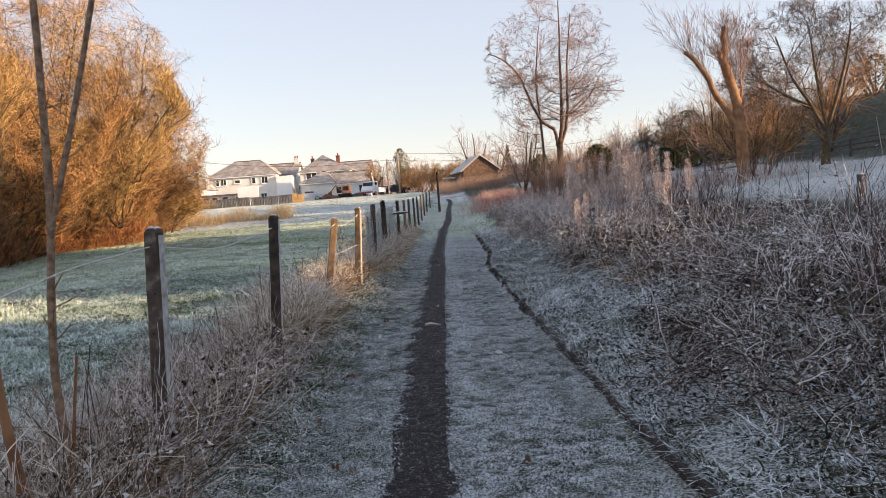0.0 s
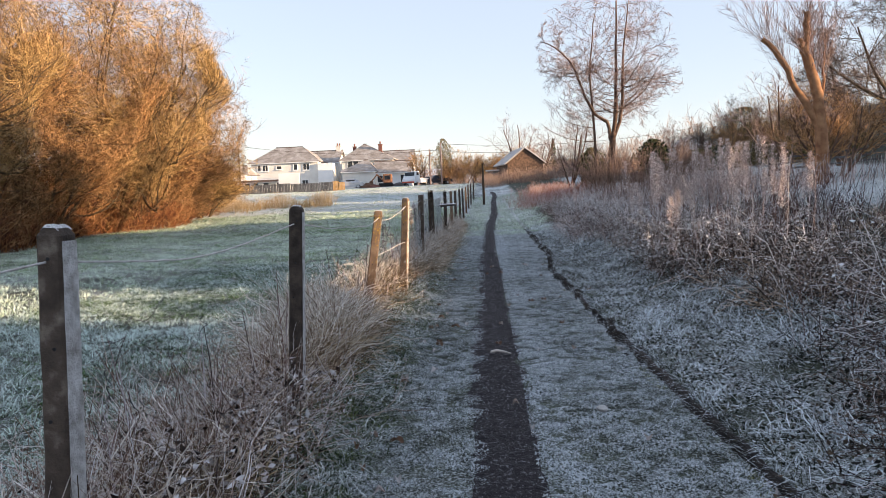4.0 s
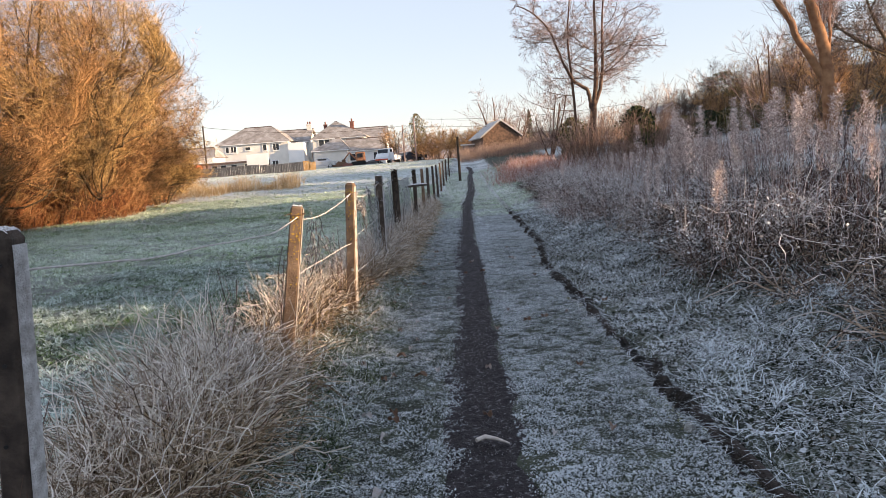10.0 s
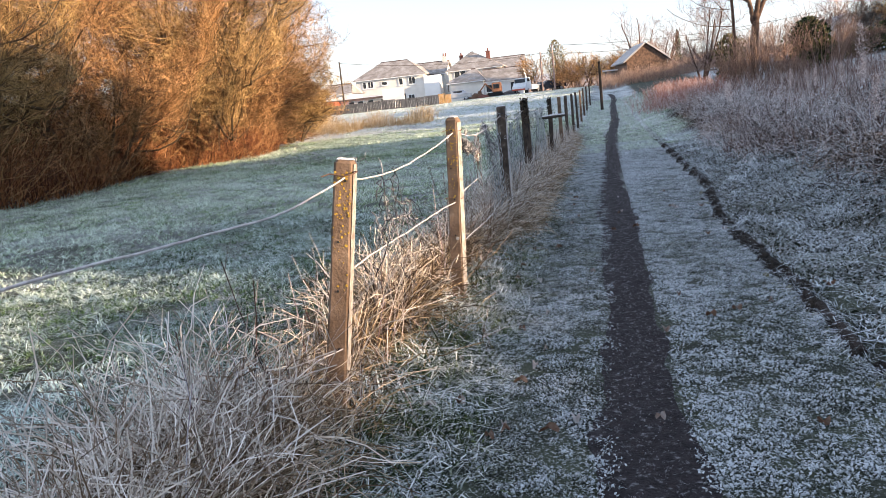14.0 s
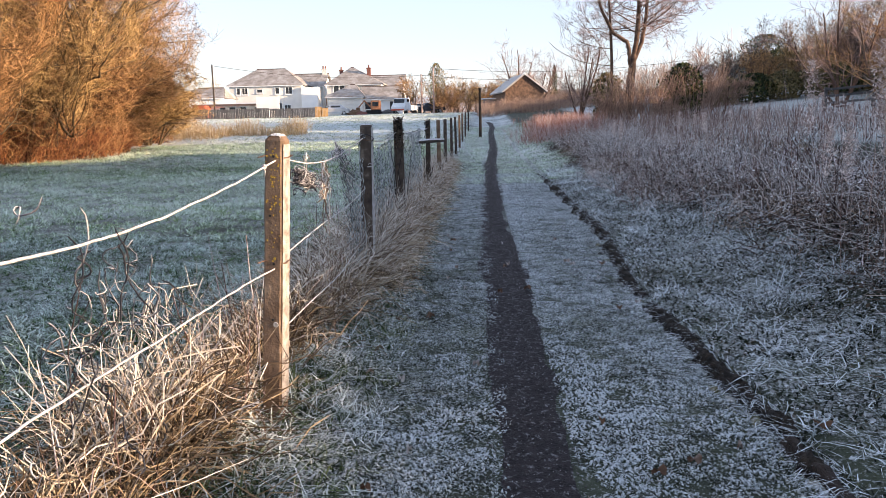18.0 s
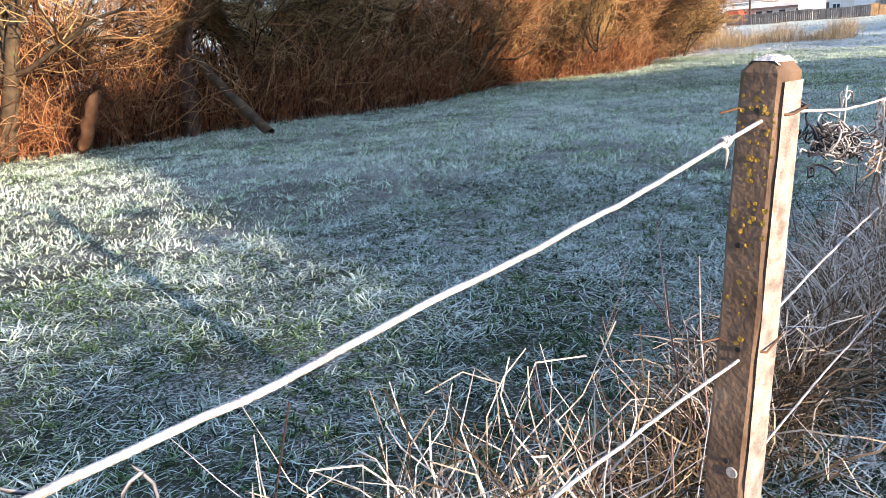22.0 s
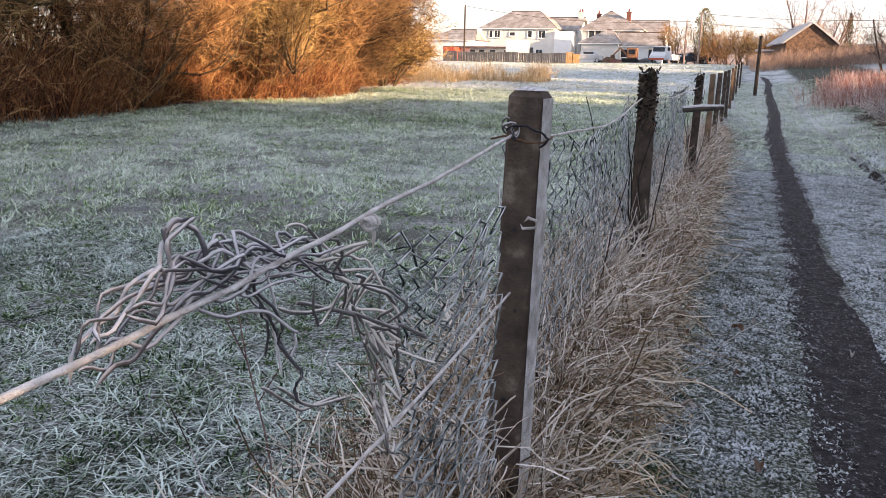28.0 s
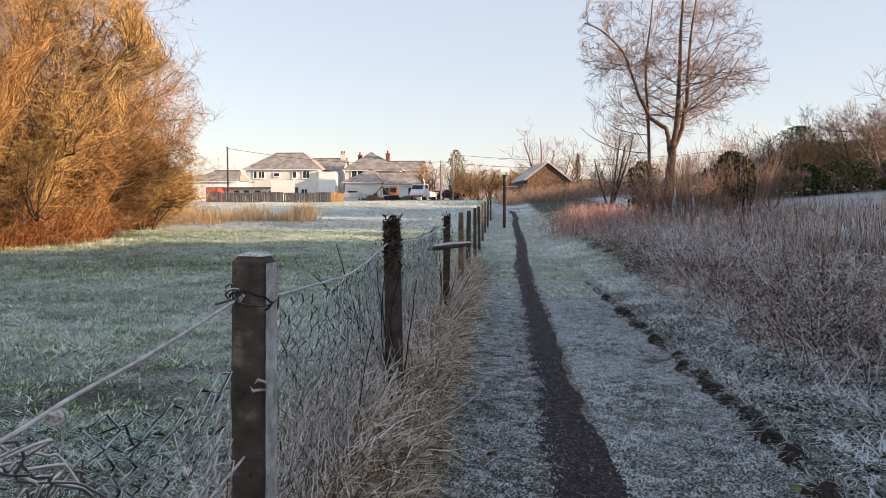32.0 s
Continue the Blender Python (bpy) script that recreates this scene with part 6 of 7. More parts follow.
part("rime_cap", box_bm(0.09, 0.09, 0.015, 0.004, True, 0, 0, 0.75), M_FROSTCAP, hp)
tagged(hp, "grey weathered wooden post on the bank", "post")

# distant bare woods on the rising ground
g = np.random.default_rng(91)
n = 3800
ang = g.uniform(-0.75, 0.65, n)
dist = g.uniform(150, 420, n)
x, y = np.sin(ang) * dist, np.cos(ang) * dist
keep = ~((x > -48) & (x < 2) & (y < 150))
x, y = x[keep], y[keep]
n = len(x)
hgt = g.uniform(3, 6.5, n)
d = unit(np.stack([g.normal(0, 0.3, n), g.normal(0, 0.3, n), np.ones(n)], -1))
P, R = stems(g, np.stack([x, y, gz(x, y)], -1), d, hgt, np.full(n, 0.05), 1, 0.1, 0, 0.5)
q, w, ln, r = shoots(g, P, R, hgt, 13, 0.1, 1.0, 20, 70, 0.3, 0.7, 0.7)
P2, R2 = stems(g, q, w, ln, np.full(len(r), 0.030), 1, 0.15, 0.05, 0.5)
v, f = merge([tubes(P, R, 3), tubes(P2, R2, 1)])
tagged(np_mesh("distant_wood", v, f, M_FARWOOD), "belt of bare brown woodland in the distance", "wood", kind="stuff")
# brown scrub between the path and the houses
n = 3600
x, y = g.uniform(-0.5, 14, n), g.uniform(86, 112, n)
k = ~((x > 1.0) & (x < 7.5) & (y > 98))
x, y = x[k], y[k]
n = len(x)
d = unit(np.stack([g.normal(0, 0.35, n), g.normal(0, 0.35, n), np.ones(n)], -1))
hgt = g.uniform(0.5, 1.5, n)
P, R = stems(g, np.stack([x, y, gz(x, y)], -1), d, hgt, np.full(n, 0.012), 2, 0.1, 0, 0.5)
q, w, ln, r = shoots(g, P, R, hgt, 4, 0.1, 1.0, 20, 60, 0.4, 0.8, 0.7)
P2, R2 = stems(g, q, w, ln, np.full(len(r), 0.010), 2, 0.15, 0.05, 0.5)
v, f = merge([tubes(P, R, 3), tubes(P2, R2, 1)])
tagged(np_mesh("scrub", v, f, M_FARWOOD), "brown leafless scrub beyond the end of the path", "scrub", kind="stuff")

# ---- vegetation ----
def stem_stuff(name, label, cat, material, seed, x, y, hgt, rad, lean=0.15, kids=2, kl=0.4, steps=3, wig=0.1, up=0.0, sides=3, a0=15, a1=50):
    g = np.random.default_rng(seed)
    n = len(x)
    d = unit(np.stack([g.normal(0, lean, n), g.normal(0, lean, n), np.ones(n)], -1))
    P, R = stems(g, np.stack([x, y, gz(x, y) - 0.03], -1), d, hgt, rad, steps, wig, up, 0.5)
    ps = [tubes(P, R, sides)]
    if kids:
        q, w, ln, r = shoots(g, P, R, hgt, kids, 0.35, 1.0, a0, a1, kl * 0.6, kl * 1.3, 0.7)
        P2, R2 = stems(g, q, w, ln, r, 2, wig, 0.04, 0.5)
        ps.append(tubes(P2, R2, 1))
    v, f = merge(ps)
    return tagged(np_mesh(name, v, f, material), label, cat, kind="stuff")


def grass(name, label, material, seed, x, y, az, h, w, lean, bend, steps, curl=0.0, tone=0.0, kink=0.0):
    """tone: how much more or less rime each blade carries than the mean."""
    g = np.random.default_rng(seed)
    n = len(x)
    v, f, s = blades(g, x, y, gz(x, y) - 0.005, h, np.full(n, w) * g.uniform(0.6, 1.4, n), g.uniform(0, lean, n), g.uniform(0, bend, n), steps, az, curl, kink)
    s = (s.reshape(n, -1) + np.broadcast_to(tone, n)[:, None]).ravel()
    return tagged(np_mesh(name, v, f, material, rime=s), label, "grass", kind="stuff")


def over(P, top):
    """Height of points over the ground, as a share of the growth's height."""
    return np.clip((P[..., 2] - gz(P[..., 0], P[..., 1])) / top, 0, 1.2)


def hay(name, label, material, seed, x, y, ln, r, wig=0.40, up=-0.12, lean=0.25, tone=0.0, group=""):
    """Dead grass: long flat blades that arch over, fold and curl."""
    g = np.random.default_rng(seed)
    n = len(x)
    d = unit(np.stack([g.normal(0, lean, n), g.normal(0, lean, n), np.ones(n)], -1))
    P, R = stems(g, np.stack([x, y, gz(x, y) - 0.01], -1), d, ln, r * g.uniform(0.6, 1.4, n), 7, wig, up, 0.5)
    P[..., 2] = np.maximum(P[..., 2], gz(P[..., 0], P[..., 1]) + 0.004)
    v, f = tubes(P, R, 1)
    s = (over(P, 0.38) * 0.75 + 0.04 + np.broadcast_to(tone, n)[:, None]).ravel()
    return tagged(np_mesh(name, v, f, material, rime=np.repeat(s, 2)), label, "grass", group, kind="stuff")


def clumpy(g, n, x0, x1, y0, y1, per=14, spread=0.05, power=1.0):
    """Tufted scatter, denser towards y0; blades splay out from the middle of their tuft."""
    k = n // per
    cx, cy = g.uniform(x0, x1, k), y0 + (y1 - y0) * g.uniform(0, 1, k) ** power
    sp = np.repeat(spread * g.uniform(0.5, 1.5, k), per)
    dx, dy = g.normal(0, 1, k * per) * sp, g.normal(0, 1, k * per) * sp
    return np.repeat(cx, per) + dx, np.repeat(cy, per) + dy, np.arctan2(dy, dx) + g.normal(0, 0.7, k * per), np.repeat(g.uniform(0.5, 1.35, k), per)


def sun_lane(x, y):
    """Where the scrub on the bank is cut low to let the sun reach the posts."""
    v = y + 0.2586 * (x + 1.4)
    return (v > 11.7) & (v < 13.7)


g = np.random.default_rng(101)
# reeds at the far end of the field
n = 2600
x, y = -12 - 9 * g.uniform(0, 1, n) ** 1.3, 61 + g.normal(0, 0.9, n)
x = np.where(g.uniform(0, 1, n) < 0.75, np.round(x / 0.8) * 0.8 + g.normal(0, 0.16, n), x)
x[:900] = g.uniform(-21, -16, 900)
y[:900] = 58 + g.normal(0, 1.5, 900)
stem_stuff("reeds", "pale tan dead reeds at the field's far edge", "reeds", M_REED, 102, x, y, g.uniform(0.3, 1.15, n) * (0.8 + 0.35 * np.sin(x * 1.9)), np.full(n, 0.011), 0.26, 2, 0.35, 2)
# red dogwood and tan coppice beside the path
n = 1500
stem_stuff("dogwood", "thicket of pinkish-red dogwood stems beside the path", "shrub", M_DOGWOOD, 103, g.normal(3.3, 0.8, n), g.normal(46, 2.0, n), g.uniform(0.35, 1.15, n), np.full(n, 0.008), 0.3, 4, 0.4)
n = 420
a = g.uniform(0, 2 * np.pi, n)
cx = np.array([6.6, 8.4, 10.2, 7.5])[g.integers(0, 4, n)]
d0 = np.stack([cx + np.cos(a) * 0.6, 49.5 + np.sin(a) * 0.6, 0 * a], -1)
d0[:, 2] = gz(d0[:, 0], d0[:, 1])
P, R = stems(g, d0, unit(np.stack([np.cos(a) * 0.35, np.sin(a) * 0.35, np.ones(n)], -1)), g.uniform(1.2, 3.0, n), np.full(n, 0.010), 5, 0.05, 0.02, 0.5)
q, w, ln, r = shoots(g, P, R, np.full(n, 1.6), 7, 0.3, 1.0, 12, 40, 0.3, 0.6, 0.7)
P2, R2 = stems(g, q, w, ln, np.full(len(r), 0.005), 2, 0.08, 0.04, 0.5)
v, f = merge([tubes(P, R, 3), tubes(P2, R2, 1)])
tagged(np_mesh("coppice", v, f, M_FARWOOD), "fans of tall straight orange coppice shoots below the alder", "shrub", kind="stuff")
n = 3200
y = g.uniform(26, 50, n)
x = g.uniform(4.0, 12.0, n)
stem_stuff("pale_weeds", "pale pinkish dead weeds below the alder", "weeds", M_HERB, 109, x, y, g.uniform(0.3, 0.95, n), np.full(n, 0.007), 0.2, 2, 0.35, 2)
n = 4000
y = g.uniform(20, 46, n)
x = 1.7 + np.abs(g.normal(0, 1.5, n)) + 0.8 * smooth(24, 34, y)
stem_stuff("scrub_edge", "low rimed leafless scrub along the bank", "scrub", M_RIMETWIG, 105, x, y, g.uniform(0.2, 0.7, n) * (0.6 + 0.25 * (x - 1.5)).clip(0.5, 1.3), np.full(n, 0.0055), 0.6, 5, 0.5, 4, 0.32, -0.10, 3, 25, 80)
# willowherb stalks on the bank
n = 620
y = g.uniform(3.5, 27, n)
x = 2.3 + np.abs(g.normal(0, 1.3, n)) + 0.4 * np.sin(y * 1.3)
h = g.uniform(0.35, 1.0, n)
# stalks shifted out of the sun's way to the posts
y = np.where(np.abs(y - 11.2) < 1.5, y + 4.2, y)
m = 74
x[:m], y[:m], h[:m] = np.clip(g.normal(2.9, 0.5, m), 2.0, 4.2), g.uniform(12.7, 15.9, m), g.uniform(1.05, 1.75, m)
far = slice(m, m + 60)
x[far], y[far], h[far] = g.normal(4.6, 0.9, 60), g.uniform(19, 27, 60), g.uniform(0.7, 1.15, 60)
h = np.where(sun_lane(x, y) & (h < 1.04), 0.3, h) * np.where(h < 1.04, 1 - 0.35 * smooth(15.5, 17, y), 1.0)
stem_stuff("willowherb", "tall pinkish-brown dead willowherb stalks on the bank", "stalks", M_HERB, 106, x, y, h, g.uniform(0.0022, 0.0042, n), 0.10, 6, 0.22, 4, 0.05, 0.02, 3)
# fluffy seed heads of the tallest stalks
k = h > 1.04
per = 330
n2 = int(k.sum()) * per
xs, ys2, hs = np.repeat(x[k], per), np.repeat(y[k], per), np.repeat(h[k], per)
u = g.uniform(0, 1, n2) ** 0.8
wid = 0.006 + 0.022 * np.sin(u * np.pi) ** 0.7
v, f, s_ = blades(g, xs + g.normal(0, 1, n2) * wid, ys2 + g.normal(0, 1, n2) * wid, gz(xs, ys2) + hs * (0.66 + 0.34 * u), g.uniform(0.015, 0.045, n2), np.full(n2, 0.010), g.uniform(0.3, 1.3, n2), g.uniform(0.2, 1.2, n2), 1)
tagged(np_mesh("seed_heads", v, f, M_PLUME), "frosted fluffy pinkish seed heads of willowherb", "seed heads", kind="stuff")
# dark bare bushes among the brambles
n = 420
y = np.concatenate([g.normal(15.5, 1.0, 150), g.normal(20, 1.8, 120), g.normal(9, 1.0, 60), g.normal(6.5, 1.2, 90)])
x = np.concatenate([g.normal(4.4, 0.5, 150), g.normal(3.9, 0.6, 120), g.normal(4.4, 0.5, 60), g.normal(4.0, 0.6, 90)])
stem_stuff("bare_bush", "dark purplish leafless bush stems on the bank", "shrub", M_BUSH, 108, x, y, g.uniform(0.5, 1.25, n) * np.where(sun_lane(x, y), 0.2, 1.0) * (1 - 0.35 * smooth(16.5, 18, y)), np.full(n, 0.006), 0.3, 8, 0.4, 4, 0.08, 0.02, 3, 15, 45)


# brambles: arching stems, rimed where they are open to the sky, dark inside
n = 8400
y = 0.8 + 37 * g.uniform(0, 1, n) ** 1.12
x = 2.25 - 0.35 * smooth(14, 8, y) + 0.35 * np.sin(y * 0.8) + 0.3 * patch(0 * y, y, 0.9, 5) + np.abs(g.normal(0, 1.6, n))
x = np.where(x > 6.5, g.uniform(2.4, 6.5, n), x)
a = g.uniform(0, 2 * np.pi, n)
d = unit(np.stack([np.cos(a) * 0.7, np.sin(a) * 0.7, g.uniform(0.7, 1.8, n)], -1))
mound = np.clip(1.0 + 0.60 * patch(x, y, 1.1, 6) + 0.3 * patch(x, y, 0.45, 7), 0.3, 1.7) * (0.55 + 0.45 * smooth(2.0, 3.0, x)) * (1 - 0.3 * smooth(16, 20, y)) * (1 - 0.3 * smooth(3.6, 4.8, x) * smooth(15, 17, y))
P, R = stems(g, np.stack([x, y, gz(x, y)], -1), d, g.uniform(0.4, 1.35, n) * mound * np.where(sun_lane(x, y), 0.32, 1.0), g.uniform(0.0016, 0.0040, n), 6, 0.28, -0.22, 0.6)
P[..., 2] = np.maximum(P[..., 2], gz(P[..., 0], P[..., 1]) + 0.04)
q, w, ln, r = shoots(g, P, R, np.full(n, 0.6), 4, 0.2, 1.0, 25, 80, 0.2, 0.6, 0.75)
P2, R2 = stems(g, q, w, ln, np.maximum(r, 0.0016), 3, 0.25, -0.05, 0.5)
v, f = merge([tubes(P, R, 3), tubes(P2, R2 * 1.2, 1)])
rim = np.concatenate([np.repeat((over(P, 0.55) + 0.2 * smooth(17, 23, P[..., 1])).ravel(), 3), np.repeat((over(P2, 0.55) + 0.2 * smooth(17, 23, P2[..., 1])).ravel(), 2)])
tagged(np_mesh("brambles", v, f, M_BRAMBLE, rime=rim), "tangled arching bramble stems covered with rime", "brambles", kind="stuff")


def leaf_stuff(name, label, material, seed, P, per, size, jitter=0.05, top=0.0):
    g = np.random.default_rng(seed)
    q = P.reshape(-1, 3)
    q = q[g.integers(0, len(q), per)]
    q = q + g.normal(0, jitter, q.shape)
    s = g.uniform(0.5, 1.35, (per, 1)) * size
    e1 = unit(g.normal(0, 1, (per, 3)) * np.array([1, 1, 0.5]))
    e2 = unit(np.cross(e1, g.normal(0, 1, (per, 3)) + np.array([0, 0, 1.0])))
    nn = np.cross(e1, e2) * s * 0.35
    V = np.stack([q - e1 * s, q - e2 * s * 0.55 + nn, q + e1 * s, q + e2 * s * 0.55 + nn], 1).reshape(-1, 3)
    i = np.arange(per)[:, None] * 4
    F = np.concatenate([i + np.array([0, 1, 2]), i + np.array([0, 2, 3])])
    return tagged(np_mesh(name, V, F, material, rime=np.repeat(over(q, top), 4) if top else None), label, "leaves", kind="stuff")


# bleached grass and low weeds among the brambles
xb, yb, ab, mb = clumpy(g, 17000, 2.1, 6.2, 10.0, 36, 22, 0.07, 1.2)
kb = patch(xb, yb, 0.7, 65) > -0.05
xb, yb, mb = xb[kb], yb[kb], mb[kb]
hay("bank_dead_grass", "bleached pinkish dead grass among the brambles on the bank", M_BANKSTRAW, 145, xb, yb, g.uniform(0.2, 0.65, len(xb)) * mb, 0.0042, 0.30, -0.20, 0.5, 0.2 * patch(xb, yb, 0.4, 66))
leaf_stuff("bramble_leaves", "curled frosted bramble leaves on the bank", M_LEAF, 111, np.concatenate([P[:, 2:].reshape(-1, 3), P2.reshape(-1, 3)]), 70000, 0.017, 0.05, 0.55)


n = 70000
y = 1.5 + 24 * g.uniform(0, 1, n) ** 1.5
x = edge_x(y) + 0.06 + np.abs(g.normal(0, 0.9, n))
k = (x < 2.4) & (patch(x, y, 0.35, 8) + g.normal(0, 0.4, n) > -0.1)
q = np.stack([x[k], y[k], gz(x[k], y[k]) + g.uniform(0.0, 0.06, int(k.sum())) * (0.5 + 0.6 * (x[k] - 0.9))], -1)
leaf_stuff("leaf_litter", "small rimed leaves and clover among the bank grass", M_LITTER, 112, q, 34000, 0.015, 0.004)


def tufts(g, x0, x1, y0, y1, cell, per, spread, thin=-1.25):
    """Tufts of meadow grass on a loose lattice: blades, their ways, the tuft's vigour and its rime."""
    cx, cy = np.meshgrid(np.arange(x0, x1, cell), np.arange(y0, y1, cell))
    cx, cy = cx.ravel() + g.uniform(-0.5, 0.5, cx.size) * cell, cy.ravel() + g.uniform(-0.5, 0.5, cy.size) * cell
    k = patch(cx, cy, cell * 2.0, 31) + 0.5 * patch(cx, cy, cell * 9, 32) + g.normal(0, 0.25, len(cx)) > thin
    cx, cy = cx[k], cy[k]
    vig = np.clip(0.9 + 0.55 * patch(cx, cy, cell * 2.0, 31) + 0.25 * patch(cx, cy, cell * 9, 32) + g.normal(0, 0.15, len(cx)), 0.35, 1.8)
    tone = 0.45 * (vig - 0.9) + 0.18 * patch(cx, cy, cell * 12, 34) + g.normal(0, 0.10, len(cx))
    r = np.abs(g.normal(0, 1, (len(cx), per))) * spread * vig[:, None]
    a = g.uniform(0, 2 * np.pi, (len(cx), per))
    lay = 0.5 * patch(cx, cy, 1.4, 35) * np.pi
    x, y = cx[:, None] + np.cos(a) * r, cy[:, None] + np.sin(a) * r
    az = a + g.normal(0, 0.6, a.shape) + 0.35 * np.sin(lay[:, None] - a)
    hh = vig[:, None] * np.clip(1.1 - 0.35 * r / spread, 0.35, 1.1) * g.uniform(0.55, 1.1, a.shape)
    return x.ravel(), y.ravel(), az.ravel(), hh.ravel(), np.repeat(tone, per)


def pick(k, *arrays):
    return [a[k] for a in arrays]


# field
x, y, az, h, tn = tufts(g, -6.2, -1.62, 12.2, 19.5, 0.105, 22, 0.050)
grass("field_grass", "tufted frosted meadow grass", M_FIELDGRASS, 121, x, y, az, 0.090 * h, 0.0088, 0.8, 2.6, 3, 2.0, tn - 0.08)
x, y, az, h, tn = tufts(g, -7.5, -1.6, 4.5, 12.2, 0.115, 22, 0.055)
grass("field_grass_near", "tufted frosted meadow grass behind the first posts", M_FIELDGRASS, 119, x, y, az, 0.095 * h, 0.0105, 0.9, 2.0, 2, 0.9, tn + 0.22)
x, y, az, h, tn = tufts(g, -17.0, -1.6, 19.3, 31, 0.16, 20, 0.075)
grass("field_grass_middle", "tufted frosted meadow grass in the middle of the field", M_MIDGRASS, 120, x, y, az, 0.095 * h, 0.0140, 0.9, 1.8, 1, 0.0, tn + 0.10)
x, y, az, h, tn = tufts(g, -17.0, -6.2, 10, 19.5, 0.16, 18, 0.075)
grass("field_grass_side", "tufted frosted meadow grass towards the willows", M_MIDGRASS, 117, x, y, az, 0.095 * h, 0.0140, 0.9, 1.8, 1, 0.0, tn + 0.26)
x, y, az, h, tn = tufts(g, -17.5, -1.7, 30.5, 52, 0.25, 20, 0.12)
grass("field_grass_far", "frosted meadow grass at the far side of the field", M_MIDGRASS, 122, x, y, az, 0.13 * h, 0.019, 0.8, 1.4, 1, 0.0, tn)
x, y, az, h, tn = tufts(g, -32, -1.6, 52, 116, 0.62, 16, 0.24)
grass("field_grass_end", "white frosted grass before the houses, whitened for the sun", M_FARGRASS, 118, x, y, az, 0.12 * h, 0.040, 1.0, 1.0, 1, 0.0, tn * 0.5)


# verges of the path
def turf_tone(x, y):
    """Patches where the verge is whiter or barer."""
    edge = np.exp(-((np.abs(x - path_mid(y)) - 0.30) / 0.16) ** 2) * (x > path_mid(y))
    return 0.20 * patch(x, y, 0.8, 41) + 0.14 * patch(x, y, 0.16, 42) + 0.18 * edge + 0.10 * smooth(7, 16, y) - 0.10 * (x < path_mid(y)) - 0.14 * smooth(-0.55, -1.05, x) + 0.08 * smooth(11, 6, y) + 0.14 * np.exp(-((y - 10) / 4.0) ** 2) + 0.08 * smooth(10, 14, y) + 0.12 * smooth(18, 24, y) - 0.22 * np.exp(-((y - 14.8) / 2.0) ** 2)


def verge(n, x0, x1, seed):
    """Matted turf: rimed leaflets and curled blade ends, heaped into small cushions with dark hollows between."""
    x, y = g.uniform(x0, x1, n), 2.6 + 27.4 * g.uniform(0, 1, n) ** 1.6
    k = (np.abs(x - path_mid(y)) > 0.165 + 0.05 * g.normal(0, 1, n) + 0.05 * patch(x, y, 0.22, 43)) & (x < edge_x(y) - 0.03)
    rel = 0.62 * patch(x, y, 0.06, 44) + 0.38 * patch(x, y, 0.15, 45)
    k &= rel + g.normal(0, 0.15, n) > -0.36
    x, y, rel = pick(k, x, y, rel)
    n = len(x)
    z = gz(x, y) + np.clip(0.010 + 0.020 * rel, 0.001, 0.03) * g.uniform(0.3, 1.0, n)
    sz = g.uniform(0.0040, 0.0098, n) * (1 + 0.25 * smooth(8, 22, y))
    a = g.uniform(0, 2 * np.pi, n)
    e1 = unit(np.stack([np.cos(a), np.sin(a), g.uniform(0.2, 1.6, n)], -1)) * sz[:, None] * 1.5
    e2 = unit(np.cross(e1, np.stack([g.normal(0, 0.5, n), g.normal(0, 0.5, n), np.ones(n)], -1))) * sz[:, None] * 0.6
    c = np.stack([x, y, z], -1)
    tip = c + e1 - np.array([0, 0, 0.5]) * sz[:, None]
    V = np.stack([c - e1, c - e2, tip, c + e2], 1).reshape(-1, 3)
    i = np.arange(n)[:, None] * 4
    F = np.concatenate([i + np.array([0, 1, 3]), i + np.array([1, 2, 3])])
    # hollows carry less rime, which also paints in their shade
    tone = (turf_tone(x, y) + 0.6 * rel)[:, None] + np.array([-0.2, 0.45, 1.05, 0.45])
    tagged(np_mesh("verge_turf", V, F, M_VERGE, rime=tone.ravel()), "short matted frosted turf on the path's verge", "grass", kind="stuff")


verge(290000, -1.25, -0.30, 123)
verge(310000, -0.05, 1.0, 124)
# loose taller blades in the verge
x, y, az, m = clumpy(g, 60000, -1.25, 1.0, 2.8, 26, 14, 0.02, 1.6)
x, y, az, m = pick((np.abs(x - path_mid(y)) > 0.23) & (x < edge_x(y) - 0.03) & (patch(x, y, 0.3, 46) > -0.1), x, y, az, m)
grass("verge_grass", "short frosted grass blades on the path's verge", M_VERGE, 125, x, y, az, g.uniform(0.015, 0.04, len(x)) * m, 0.0055, 1.0, 2.2, 2, 1.2, turf_tone(x, y))
# frosted grass beside the far path
x, y, az, m = clumpy(g, 60000, -1.2, 3.2, 27, 66, 14, 0.07, 1.2)
x, y, az, m = pick(np.abs(x - path_mid(y)) > 0.2 + 0.06 * g.normal(0, 1, len(x)), x, y, az, m)
grass("verge_grass_far", "frosted grass beside the far end of the path", M_MIDGRASS, 140, x, y, az, g.uniform(0.03, 0.09, len(x)) * m, 0.013, 1.4, 1.0, 1, 0.0, 0.25)
